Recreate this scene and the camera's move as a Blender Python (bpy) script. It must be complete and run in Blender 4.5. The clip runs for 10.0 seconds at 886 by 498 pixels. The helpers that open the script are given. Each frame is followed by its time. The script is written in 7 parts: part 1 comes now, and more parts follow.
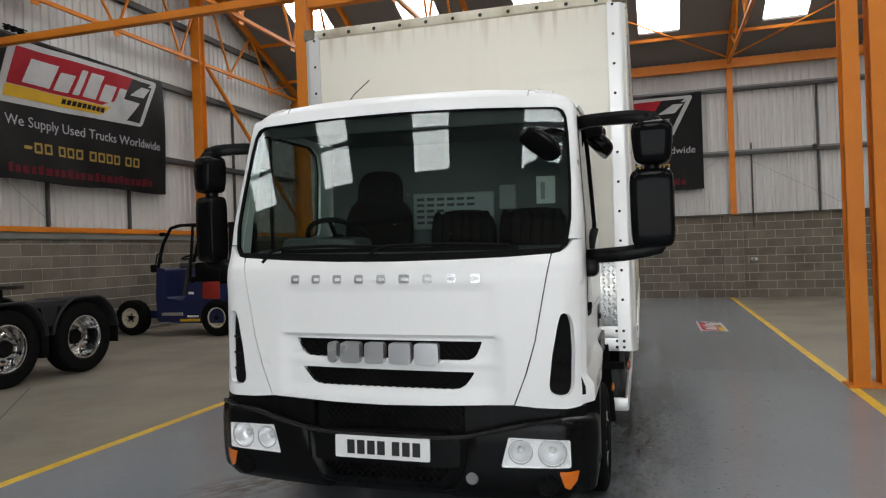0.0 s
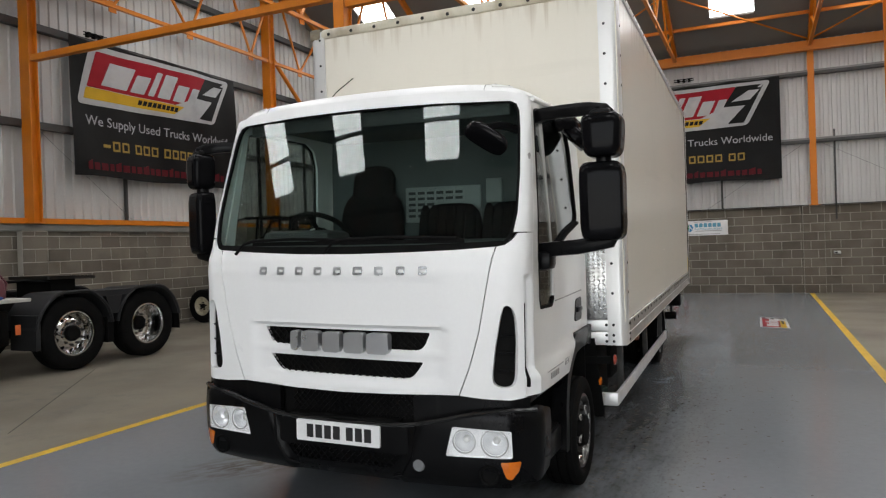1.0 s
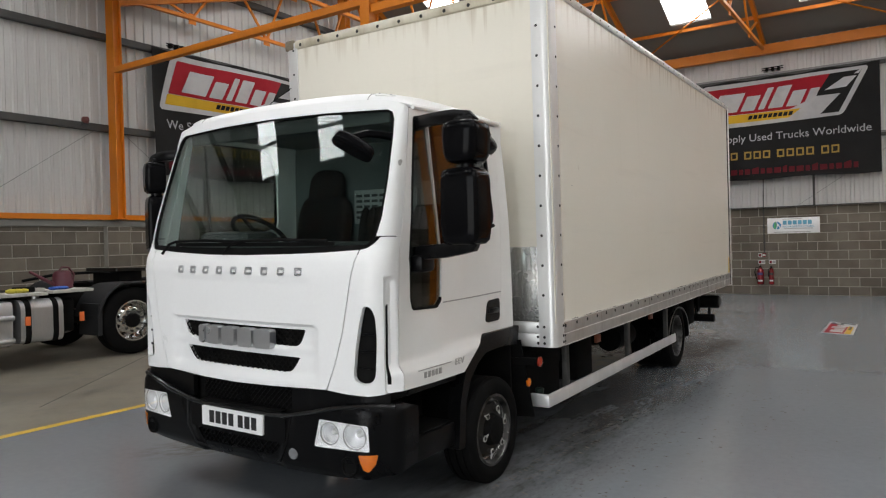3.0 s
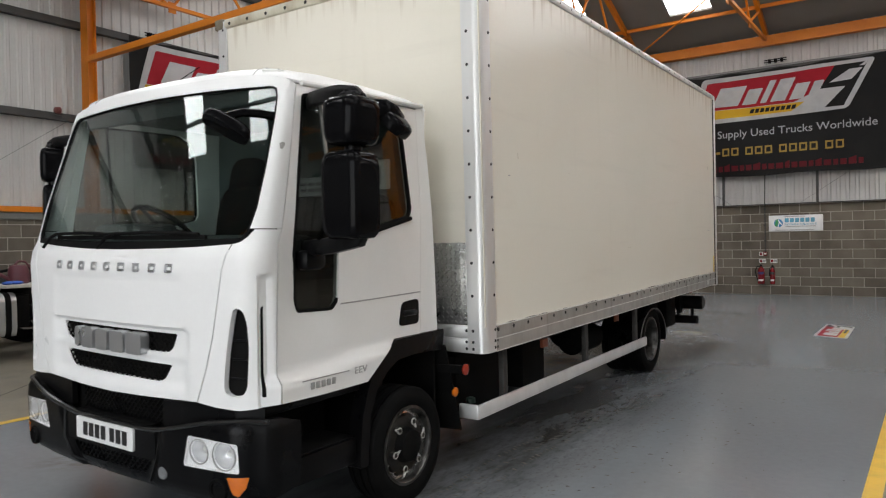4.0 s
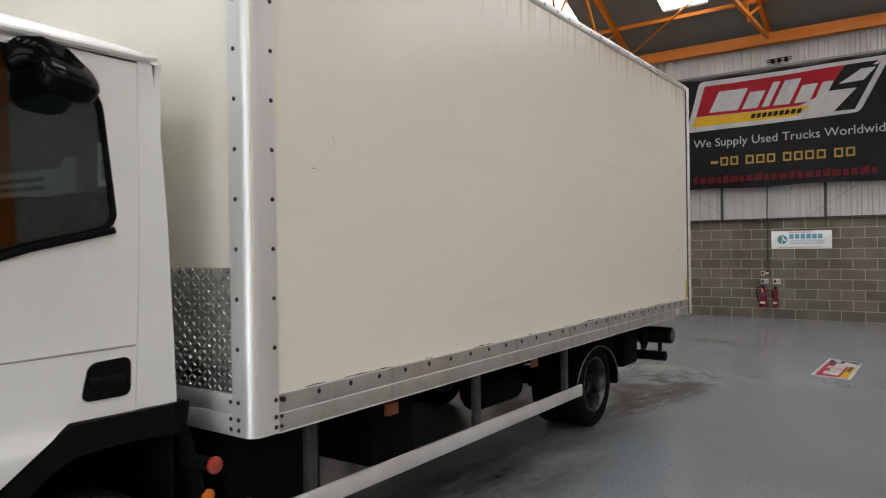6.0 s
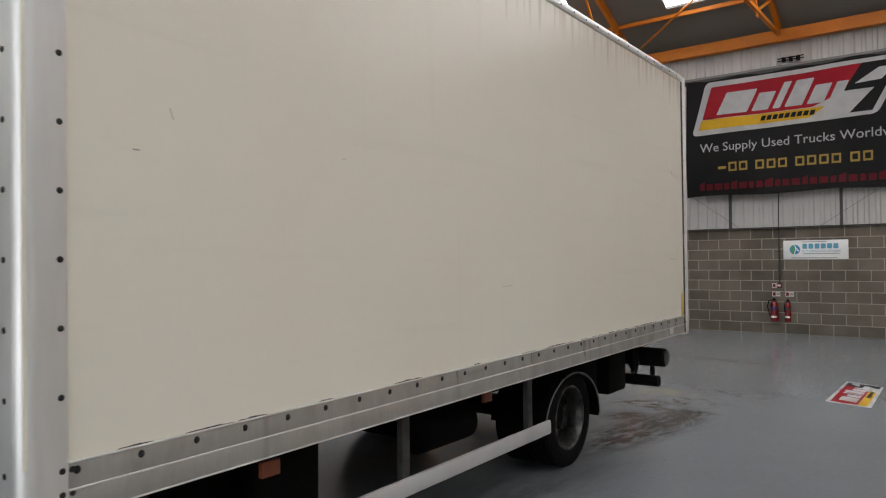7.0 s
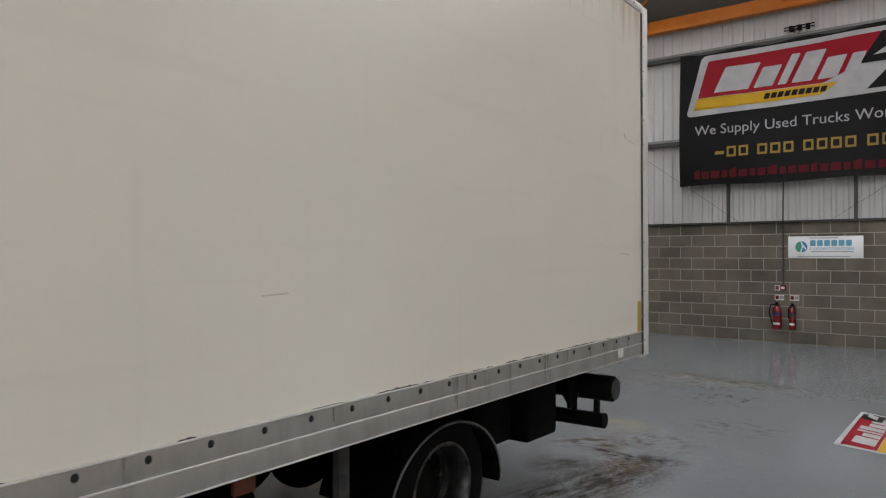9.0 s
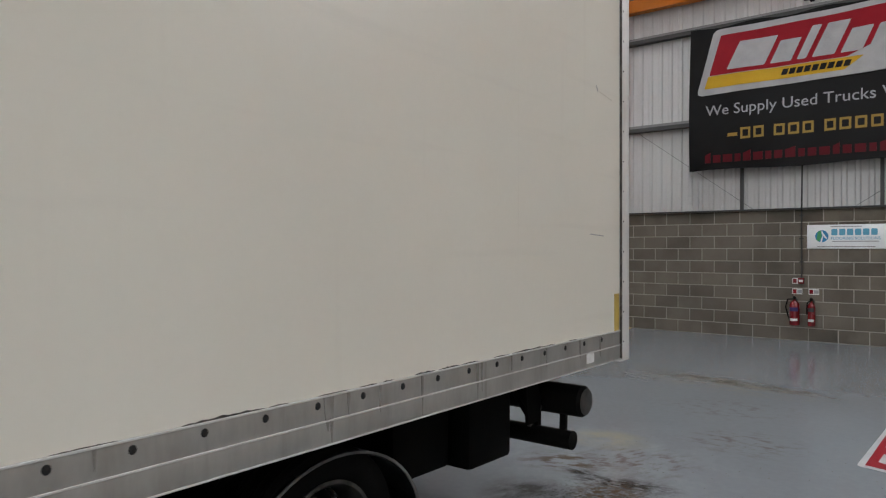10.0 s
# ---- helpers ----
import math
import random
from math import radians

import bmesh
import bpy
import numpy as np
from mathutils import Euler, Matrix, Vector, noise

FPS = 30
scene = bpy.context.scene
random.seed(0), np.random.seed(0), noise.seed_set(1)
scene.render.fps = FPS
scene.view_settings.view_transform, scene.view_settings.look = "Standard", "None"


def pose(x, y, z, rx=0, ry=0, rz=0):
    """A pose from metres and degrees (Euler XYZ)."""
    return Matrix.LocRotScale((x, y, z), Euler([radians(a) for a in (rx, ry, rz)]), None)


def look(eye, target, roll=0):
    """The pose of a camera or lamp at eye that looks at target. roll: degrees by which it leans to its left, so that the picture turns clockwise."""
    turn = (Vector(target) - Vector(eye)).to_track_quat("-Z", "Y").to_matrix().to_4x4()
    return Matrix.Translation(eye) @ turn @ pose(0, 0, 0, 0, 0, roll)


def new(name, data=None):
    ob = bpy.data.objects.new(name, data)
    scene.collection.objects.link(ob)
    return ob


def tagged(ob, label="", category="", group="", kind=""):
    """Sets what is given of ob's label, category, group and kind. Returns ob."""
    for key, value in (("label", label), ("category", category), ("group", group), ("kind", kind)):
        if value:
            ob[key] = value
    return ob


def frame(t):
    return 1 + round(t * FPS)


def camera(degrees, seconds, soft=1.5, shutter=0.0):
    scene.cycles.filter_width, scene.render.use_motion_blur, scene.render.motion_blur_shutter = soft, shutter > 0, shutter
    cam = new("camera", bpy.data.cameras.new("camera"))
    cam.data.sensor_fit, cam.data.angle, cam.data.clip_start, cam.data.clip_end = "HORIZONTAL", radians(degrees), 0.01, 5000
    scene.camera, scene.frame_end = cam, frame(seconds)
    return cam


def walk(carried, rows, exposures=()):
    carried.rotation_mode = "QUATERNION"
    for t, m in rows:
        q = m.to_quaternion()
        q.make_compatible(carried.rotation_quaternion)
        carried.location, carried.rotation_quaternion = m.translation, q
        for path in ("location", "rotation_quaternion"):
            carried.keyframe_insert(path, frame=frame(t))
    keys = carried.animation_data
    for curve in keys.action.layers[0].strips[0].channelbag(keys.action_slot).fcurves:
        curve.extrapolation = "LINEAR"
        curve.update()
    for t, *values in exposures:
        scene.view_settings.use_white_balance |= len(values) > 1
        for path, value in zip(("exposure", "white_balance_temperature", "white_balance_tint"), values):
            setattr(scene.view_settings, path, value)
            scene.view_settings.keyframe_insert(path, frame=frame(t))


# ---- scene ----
cam = camera(64.1, 10.0, soft=1.2, shutter=0.2)
PATH = [
    (0, (0.058, 0.01, 1.56), (-0.483, 1.935, 1.565), -2.0),
    (0.5, (0.414, 0.032, 1.566), (-0.246, 1.92, 1.566), -2.0),
    (1, (0.773, 0.167, 1.541), (-0.008, 2.009, 1.532), -1.9),
    (1.5, (1.123, 0.234, 1.547), (0.241, 2.029, 1.539), -1.8),
    (2, (1.48, 0.242, 1.548), (0.526, 2.0, 1.543), -1.7),
    (2.2, (1.613, 0.28, 1.552), (0.631, 2.022, 1.547), -1.6),
    (3.5, (2.18, 0.976, 1.544), (1.073, 2.642, 1.522), -1.3),
    (4, (2.285, 1.366, 1.526), (1.173, 3.029, 1.502), -1.1),
    (4.5, (2.377, 1.818, 1.547), (1.252, 3.471, 1.519), -1.1),
    (5, (2.355, 2.309, 1.579), (1.223, 3.958, 1.553), -0.8),
    (5.5, (2.358, 2.803, 1.564), (1.22, 4.447, 1.554), -0.6),
    (7, (2.228, 4.299, 1.571), (1.05, 5.915, 1.61), -0.4),
    (7.5, (2.157, 4.808, 1.55), (0.97, 6.417, 1.587), -0.3),
    (8, (2.121, 5.327, 1.545), (0.933, 6.936, 1.579), -0.2),
    (8.5, (2.057, 5.865, 1.555), (0.865, 7.47, 1.586), -0.0),
    (9, (1.948, 6.393, 1.553), (0.75, 7.994, 1.581), 0.2),
    (9.5, (1.891, 6.935, 1.516), (0.678, 8.525, 1.544), 0.2),
    (10, (1.788, 7.445, 1.489), (0.551, 9.017, 1.499), 0.3),
]
EXPOSURES = [(0.0, -0.21, 6720, 12), (1.0, -0.14, 6750, 13), (2.0, -0.1, 6770, 13), (4.0, 0.0, 6770, 13), (5.5, 0.04, 6760, 13),
             (7.0, -0.07, 6700, 13), (8.5, -0.08, 6590, 12), (10.0, -0.07, 6400, 12)]
walk(cam, [(t, look(eye, target, roll)) for t, eye, target, roll in PATH], exposures=EXPOSURES)

# ---------------------------------------------------------------- light
SKY = 9.2  # brightness of the daylight behind the frosted rooflights
world = bpy.data.worlds.new("overcast_sky")
scene.world = world
world.use_nodes = True
wn = world.node_tree
sky = wn.nodes.new("ShaderNodeTexSky")
sky.sky_type = "NISHITA"
sky.sun_disc = False
sky.sun_elevation, sky.sun_rotation = radians(50), radians(200)
wn.nodes["Background"].inputs["Strength"].default_value = 0.1
wn.links.new(sky.outputs["Color"], wn.nodes["Background"].inputs["Color"])

# the hall stands a little askew to the parked truck: everything of the hall is turned about the foot of its north wall
HALL = Matrix.Translation((0, 20.84, 0)) @ Matrix.Rotation(-0.0217, 4, "Z") @ Matrix.Translation((0, -20.84, 0))

# unseen door opening, added behind the walk to light the cab front: x from, x to, height
ADDED_DOOR = (-1.9, 5.6, 4.8)
lamp = bpy.data.lights.new("door_daylight", "AREA")
lamp.shape, lamp.size, lamp.size_y = "RECTANGLE", ADDED_DOOR[1] - ADDED_DOOR[0], ADDED_DOOR[2]
lamp.energy, lamp.color = 390, (0.9, 0.96, 1.0)
door_lamp = new("door_daylight", lamp)
door_lamp.matrix_basis = HALL @ look(((ADDED_DOOR[0] + ADDED_DOOR[1]) / 2, -4.42, ADDED_DOOR[2] / 2), ((ADDED_DOOR[0] + ADDED_DOOR[1]) / 2, 0, ADDED_DOOR[2] / 2))

# ---------------------------------------------------------------- materials
def material(name, colour, rough=0.5, metal=0.0, second=None, scale=3.0, amount=0.5, fine=60.0, fine_amount=0.08,
             bump=0.0, bump_scale=80.0, coat=0.0, piece=0.0, rough_var=0.1, stretch=(1, 1, 1), spec=0.5):
    """Principled surface with large patches towards a second colour, fine grain, uneven gloss and slight relief."""
    m = bpy.data.materials.new(name)
    m.use_nodes = True
    nt = m.node_tree
    b = nt.nodes["Principled BSDF"]
    b.inputs["Metallic"].default_value = metal
    b.inputs["Coat Weight"].default_value = coat
    b.inputs["Coat Roughness"].default_value = 0.05
    b.inputs["Specular IOR Level"].default_value = spec
    geo = nt.nodes.new("ShaderNodeNewGeometry")
    mp = nt.nodes.new("ShaderNodeMapping")
    mp.inputs["Scale"].default_value = stretch
    nt.links.new(geo.outputs["Position"], mp.inputs["Vector"])
    n1 = nt.nodes.new("ShaderNodeTexNoise")
    n1.inputs["Scale"].default_value, n1.inputs["Detail"].default_value = scale, 6
    n2 = nt.nodes.new("ShaderNodeTexNoise")
    n2.inputs["Scale"].default_value, n2.inputs["Detail"].default_value = fine, 3
    for n in (n1, n2):
        nt.links.new(mp.outputs["Vector"], n.inputs["Vector"])
    ramp = nt.nodes.new("ShaderNodeMapRange")
    ramp.inputs["From Min"].default_value, ramp.inputs["From Max"].default_value = 0.42, 0.72
    ramp.inputs["To Max"].default_value = amount
    nt.links.new(n1.outputs["Fac"], ramp.inputs["Value"])
    mix = nt.nodes.new("ShaderNodeMix")
    mix.data_type = "RGBA"
    mix.inputs["A"].default_value = (*colour, 1)
    mix.inputs["B"].default_value = (*(second or [c * 0.75 for c in colour]), 1)
    nt.links.new(ramp.outputs["Result"], mix.inputs["Factor"])
    hsv = nt.nodes.new("ShaderNodeHueSaturation")
    val = nt.nodes.new("ShaderNodeMath")
    val.operation = "MULTIPLY_ADD"
    nt.links.new(n2.outputs["Fac"], val.inputs[0])
    val.inputs[1].default_value, val.inputs[2].default_value = 2 * fine_amount, 1 - fine_amount
    out = val.outputs[0]
    if piece:
        info = nt.nodes.new("ShaderNodeObjectInfo")
        pv = nt.nodes.new("ShaderNodeMath")
        pv.operation = "MULTIPLY_ADD"
        nt.links.new(info.outputs["Random"], pv.inputs[0])
        pv.inputs[1].default_value, pv.inputs[2].default_value = 2 * piece, 1 - piece
        pv2 = nt.nodes.new("ShaderNodeMath")
        pv2.operation = "MULTIPLY"
        nt.links.new(out, pv2.inputs[0])
        nt.links.new(pv.outputs[0], pv2.inputs[1])
        out = pv2.outputs[0]
    nt.links.new(out, hsv.inputs["Value"])
    nt.links.new(mix.outputs["Result"], hsv.inputs["Color"])
    nt.links.new(hsv.outputs["Color"], b.inputs["Base Color"])
    rv = nt.nodes.new("ShaderNodeMath")
    rv.operation = "MULTIPLY_ADD"
    rv.use_clamp = True
    nt.links.new(n1.outputs["Fac"], rv.inputs[0])
    rv.inputs[1].default_value, rv.inputs[2].default_value = 2 * rough_var, rough - rough_var
    nt.links.new(rv.outputs[0], b.inputs["Roughness"])
    if bump:
        n3 = nt.nodes.new("ShaderNodeTexNoise")
        n3.inputs["Scale"].default_value, n3.inputs["Detail"].default_value = bump_scale, 4
        nt.links.new(mp.outputs["Vector"], n3.inputs["Vector"])
        bp = nt.nodes.new("ShaderNodeBump")
        bp.inputs["Strength"].default_value, bp.inputs["Distance"].default_value = bump, 0.01
        nt.links.new(n3.outputs["Fac"], bp.inputs["Height"])
        nt.links.new(bp.outputs["Normal"], b.inputs["Normal"])
    return m


def glass_material(name, tint=(0.75, 0.85, 0.82), rough=0.0, gloss=0.055):
    m = bpy.data.materials.new(name)
    m.use_nodes = True
    nt = m.node_tree
    nt.nodes.remove(nt.nodes["Principled BSDF"])
    tr = nt.nodes.new("ShaderNodeBsdfTransparent")
    tr.inputs["Color"].default_value = (*tint, 1)
    gl = nt.nodes.new("ShaderNodeBsdfGlossy")
    gl.inputs["Roughness"].default_value = rough
    lw = nt.nodes.new("ShaderNodeLayerWeight")
    lw.inputs["Blend"].default_value = 0.5
    pw = nt.nodes.new("ShaderNodeMath")
    pw.operation = "POWER"
    pw.inputs[1].default_value = 4.0
    nt.links.new(lw.outputs["Facing"], pw.inputs[0])
    fr = nt.nodes.new("ShaderNodeMath")
    fr.operation = "MULTIPLY_ADD"
    fr.inputs[1].default_value, fr.inputs[2].default_value = 0.9, gloss
    nt.links.new(pw.outputs[0], fr.inputs[0])
    mx = nt.nodes.new("ShaderNodeMixShader")
    nt.links.new(fr.outputs[0], mx.inputs[0])
    nt.links.new(tr.outputs[0], mx.inputs[1])
    nt.links.new(gl.outputs[0], mx.inputs[2])
    nt.links.new(mx.outputs[0], nt.nodes["Material Output"].inputs["Surface"])
    return m


def glowing(name, colour, strength):
    m = bpy.data.materials.new(name)
    m.use_nodes = True
    b = m.node_tree.nodes["Principled BSDF"]
    b.inputs["Base Color"].default_value = (0.8, 0.8, 0.8, 1)
    b.inputs["Emission Color"].default_value = (*colour, 1)
    b.inputs["Emission Strength"].default_value = strength
    return m


M_CONCRETE = material("bare_concrete", (0.2, 0.178, 0.14), 0.45, second=(0.135, 0.12, 0.095), scale=0.7, amount=0.8, fine=25, fine_amount=0.12, bump=0.05, rough_var=0.2)
M_PAINT_FLOOR = material("grey_floor_paint", (0.19, 0.205, 0.219), 0.175, second=(0.165, 0.178, 0.188), scale=0.5, amount=0.8, fine=18, fine_amount=0.08, bump=0.015, bump_scale=9, rough_var=0.08)


def stain(m, centre, radii, angle, colour, amount, scale, stretch=(1, 1, 1), low=0.42, high=0.62, rough=0.25):
    """Worn dirt, and in places painted light or shade, of a given place, size and lie on a floor material, broken up by
    noise.
    """
    nt = m.node_tree
    b = nt.nodes["Principled BSDF"]

    def node(kind, **values):
        n = nt.nodes.new(kind)
        for key, v in values.items():
            n.inputs[key.replace("_", " ")].default_value = v
        return n
    geo = node("ShaderNodeNewGeometry")
    mp = node("ShaderNodeMapping", Location=(*centre, 0), Rotation=(0, 0, radians(angle)), Scale=(*radii, 1))
    mp.vector_type = "TEXTURE"
    nt.links.new(geo.outputs["Position"], mp.inputs["Vector"])
    ln = nt.nodes.new("ShaderNodeVectorMath")
    ln.operation = "LENGTH"
    nt.links.new(mp.outputs["Vector"], ln.inputs[0])
    fall = node("ShaderNodeMapRange", From_Min=1.0, From_Max=0.35)
    nt.links.new(ln.outputs["Value"], fall.inputs["Value"])
    mp2 = node("ShaderNodeMapping", Rotation=(0, 0, radians(angle)), Scale=stretch)
    mp2.vector_type = "TEXTURE"
    nt.links.new(geo.outputs["Position"], mp2.inputs["Vector"])
    noise = node("ShaderNodeTexNoise", Scale=scale, Detail=7.0, Roughness=0.65)
    nt.links.new(mp2.outputs["Vector"], noise.inputs["Vector"])
    cut = node("ShaderNodeMapRange", From_Min=low, From_Max=high, To_Max=amount)
    nt.links.new(noise.outputs["Fac"], cut.inputs["Value"])
    f = nt.nodes.new("ShaderNodeMath")
    f.operation = "MULTIPLY"
    nt.links.new(fall.outputs["Result"], f.inputs[0])
    nt.links.new(cut.outputs["Result"], f.inputs[1])
    for socket, value in (("Base Color", (*colour, 1)), ("Roughness", rough), ("Specular IOR Level", 0.08)):
        mx = nt.nodes.new("ShaderNodeMix")
        mx.data_type = "RGBA" if socket == "Base Color" else "FLOAT"
        names = [s for s in mx.inputs if s.enabled]
        nt.links.new(f.outputs[0], names[0])
        if b.inputs[socket].links:
            nt.links.new(b.inputs[socket].links[0].from_socket, names[1])
        else:
            names[1].default_value = b.inputs[socket].default_value
        names[2].default_value = value
        nt.links.new([s for s in mx.outputs if s.enabled][0], b.inputs[socket])


DIRT_AND_SHADE, RUST, DUST_AND_LIT = (0.032, 0.029, 0.024), (0.075, 0.053, 0.032), (0.25, 0.225, 0.155)
SCUFF = (0.3, 0.315, 0.325)
stain(M_PAINT_FLOOR, (-0.6, 12.2), (1.3, 1.3), 20, SCUFF, 0.35, 3.5, (1, 2, 1), 0.42, 0.66, 0.3)
stain(M_PAINT_FLOOR, (-0.2, 10.7), (0.4, 1.5), -10, DIRT_AND_SHADE, 1.0, 13.0, (1, 4, 1), 0.36, 0.58)
stain(M_PAINT_FLOOR, (-0.15, 11.2), (0.5, 0.9), -10, DIRT_AND_SHADE, 0.7, 45.0, (1, 1.5, 1), 0.5, 0.6)
stain(M_PAINT_FLOOR, (-0.12, 11.76), (0.42, 0.15), 12, DIRT_AND_SHADE, 1.0, 20.0, (2, 1, 1), 0.42, 0.55)
stain(M_PAINT_FLOOR, (-0.42, 11.8), (0.22, 0.1), -15, DIRT_AND_SHADE, 0.95, 16.0, (2, 1, 1), 0.4, 0.54)
# shade below the truck's tail, painted as a dark patch
stain(M_PAINT_FLOOR, (-0.55, 11.25), (0.3, 0.35), -10, DIRT_AND_SHADE, 0.8, 7.0, (1, 2, 1), 0.34, 0.6)
stain(M_PAINT_FLOOR, (-0.1, 11.5), (0.3, 0.32), 20, RUST, 1.0, 24.0, (1.3, 1, 1), 0.44, 0.56)
stain(M_PAINT_FLOOR, (-0.62, 12.0), (0.45, 0.3), 30, RUST, 0.9, 12.0, (2, 1, 1), 0.46, 0.58)
stain(M_PAINT_FLOOR, (-0.25, 12.3), (0.5, 0.5), -20, RUST, 0.7, 15.0, (1, 2.5, 1), 0.5, 0.62)
stain(M_PAINT_FLOOR, (-0.7, 12.72), (0.42, 0.34), 0, DUST_AND_LIT, 0.9, 2.0, low=0.3, high=0.6)
stain(M_PAINT_FLOOR, (-0.75, 15.98), (1.4, 0.22), -12, (0.06, 0.043, 0.026), 1.0, 14.0, (2.5, 1, 1), 0.42, 0.53)
stain(M_PAINT_FLOOR, (-0.9, 15.85), (1.6, 0.6), -12, (0.2, 0.185, 0.155), 0.7, 8.0, (2, 1, 1), 0.42, 0.6)
# pale tan patch under the truck: lit, brownish floor put into the colour
stain(M_PAINT_FLOOR, (-1.4, 9.2), (0.7, 1.1), 0, DUST_AND_LIT, 0.7, 6.0, low=0.35, high=0.6)
stain(M_PAINT_FLOOR, (0.2, 13.3), (0.55, 0.5), 0, RUST, 0.6, 12.0, (2, 1, 1), low=0.5, high=0.62)
stain(M_PAINT_FLOOR, (-0.25, 14.5), (0.8, 0.6), 20, RUST, 0.35, 8.0, low=0.5, high=0.64)
# broad dark film: streaky dirt plus the truck's floor shadow, painted into the colour
stain(M_PAINT_FLOOR, (-0.3, 6.0), (0.85, 4.6), -3, DIRT_AND_SHADE, 0.85, 3.0, (1, 3.4, 1), 0.25, 0.6, 0.22)
stain(M_PAINT_FLOOR, (-0.1, 6.0), (0.5, 3.6), 0, DIRT_AND_SHADE, 0.5, 26.0, (1, 2.6, 1), 0.48, 0.64)
stain(M_PAINT_FLOOR, (0.3, 6.6), (0.35, 3.4), -2, DIRT_AND_SHADE, 0.45, 40.0, (1, 2.2, 1), 0.55, 0.66)
stain(M_PAINT_FLOOR, (-2.5, 4.4), (0.75, 0.35), 50, (0.09, 0.08, 0.065), 0.85, 14.0, (2.5, 1, 1), 0.42, 0.58)
stain(M_PAINT_FLOOR, (1.5, 6.5), (0.6, 6.0), 2, DIRT_AND_SHADE, 0.5, 55.0, low=0.64, high=0.7)
stain(M_CONCRETE, (-7.0, 9.0), (2.5, 6.0), 0, (0.1, 0.09, 0.075), 0.6, 1.6, (1, 2, 1), 0.5, 0.65, 0.3)
stain(M_CONCRETE, (-6.0, 5.0), (1.5, 3.0), 20, (0.07, 0.065, 0.06), 0.6, 3.0, low=0.52, high=0.64, rough=0.3)
M_YELLOW_LINE = material("yellow_line_paint", (0.72, 0.44, 0.03), 0.4, second=(0.5, 0.33, 0.06), scale=6, amount=0.7)
M_BLOCK = material("concrete_block", (0.143, 0.122, 0.096), 0.9, second=(0.08, 0.067, 0.051), scale=2.0, amount=0.8, fine=90, fine_amount=0.15, bump=0.35, piece=0.22)
M_MORTAR = material("mortar", (0.37, 0.345, 0.3), 0.95, fine_amount=0.15, bump=0.2)
M_CLAD = material("white_cladding", (0.5, 0.495, 0.48), 0.45, second=(0.38, 0.374, 0.357), scale=0.8, amount=0.6, stretch=(1, 1, 0.25))
M_RAIL = material("dark_grey_rail", (0.035, 0.035, 0.034), 0.6, second=(0.06, 0.057, 0.05))
M_ZINC = material("galvanised_rail_lip", (0.2, 0.2, 0.195), 0.5, 0.4, second=(0.14, 0.14, 0.135))
M_ORANGE = material("orange_steel_paint", (0.6, 0.182, 0.01), 0.42, spec=0.3, second=(0.48, 0.135, 0.01), scale=2, amount=0.6, fine_amount=0.05)
M_ROOF = material("grey_roof_liner", (0.18, 0.175, 0.162), 0.8, second=(0.15, 0.145, 0.134), scale=0.6, amount=0.6)
M_LINTEL = material("cast_concrete", (0.2, 0.2, 0.18), 0.85, fine_amount=0.12, bump=0.15)
M_ROOFLIGHT = glowing("frosted_rooflight", (0.92, 0.97, 1.0), SKY)
M_WHITE = material("white_cab_paint", (0.8, 0.8, 0.79), 0.28, second=(0.79, 0.787, 0.777), scale=1.2, amount=0.3, fine_amount=0.02, coat=0.0, rough_var=0.015, spec=0.32)
M_DOOR = material("white_door_paint", (0.78, 0.775, 0.75), 0.3, second=(0.7, 0.69, 0.66), scale=2, amount=0.6, fine_amount=0.02, coat=0.4, rough_var=0.06)
M_BLACK = material("black_moulded_plastic", (0.0032, 0.0032, 0.0036), 0.3, second=(0.0065, 0.0062, 0.006), scale=4, amount=0.5, spec=0.12, fine_amount=0.2, bump=0.06, bump_scale=300, rough_var=0.14)
M_GLOSS_BLACK = material("gloss_black_plastic", (0.004, 0.004, 0.0045), 0.12, second=(0.007, 0.007, 0.0075), rough_var=0.05, coat=0.0, spec=0.06)
M_LIP = material("shiny_black_lip", (0.006, 0.006, 0.006), 0.18, second=(0.02, 0.02, 0.02), spec=0.6, scale=9, amount=0.6)
M_RUBBER = material("black_rubber", (0.005, 0.005, 0.005), 0.75, second=(0.01, 0.0095, 0.009), spec=0.06, scale=6, amount=0.6)
M_TYRE = material("tyre_rubber", (0.005, 0.005, 0.005), 0.8, second=(0.01, 0.0095, 0.009), spec=0.06, scale=9, amount=0.5, bump=0.1, bump_scale=120)
M_DARK = material("dirty_black_chassis", (0.005, 0.005, 0.005), 0.7, second=(0.012, 0.011, 0.0095), spec=0.06, scale=5, amount=0.6, bump=0.1)
M_ALU = material("brushed_aluminium", (0.74, 0.74, 0.73), 0.38, 0.5, second=(0.56, 0.55, 0.53), scale=5, amount=0.55, fine=40, fine_amount=0.06, stretch=(1, 1, 0.12))
M_TRIM = material("weathered_aluminium_trim", (0.43, 0.42, 0.395), 0.45, 0.6, second=(0.3, 0.28, 0.25), scale=7, amount=0.6, fine_amount=0.1, stretch=(1, 1, 0.3), rough_var=0.12)
M_CHEQUER = material("chequer_plate", (0.5, 0.5, 0.485), 0.27, 0.9, second=(0.4, 0.39, 0.37), scale=10, amount=0.5)
M_SILVER = material("silver_badge", (0.56, 0.57, 0.58), 0.28, 0.75, second=(0.42, 0.42, 0.43), fine_amount=0.03)
M_GREYBADGE = material("grey_lettering", (0.34, 0.335, 0.32), 0.5)
M_TOWCAP = material("faded_grey_cap", (0.17, 0.175, 0.18), 0.5, second=(0.12, 0.12, 0.125), scale=30)
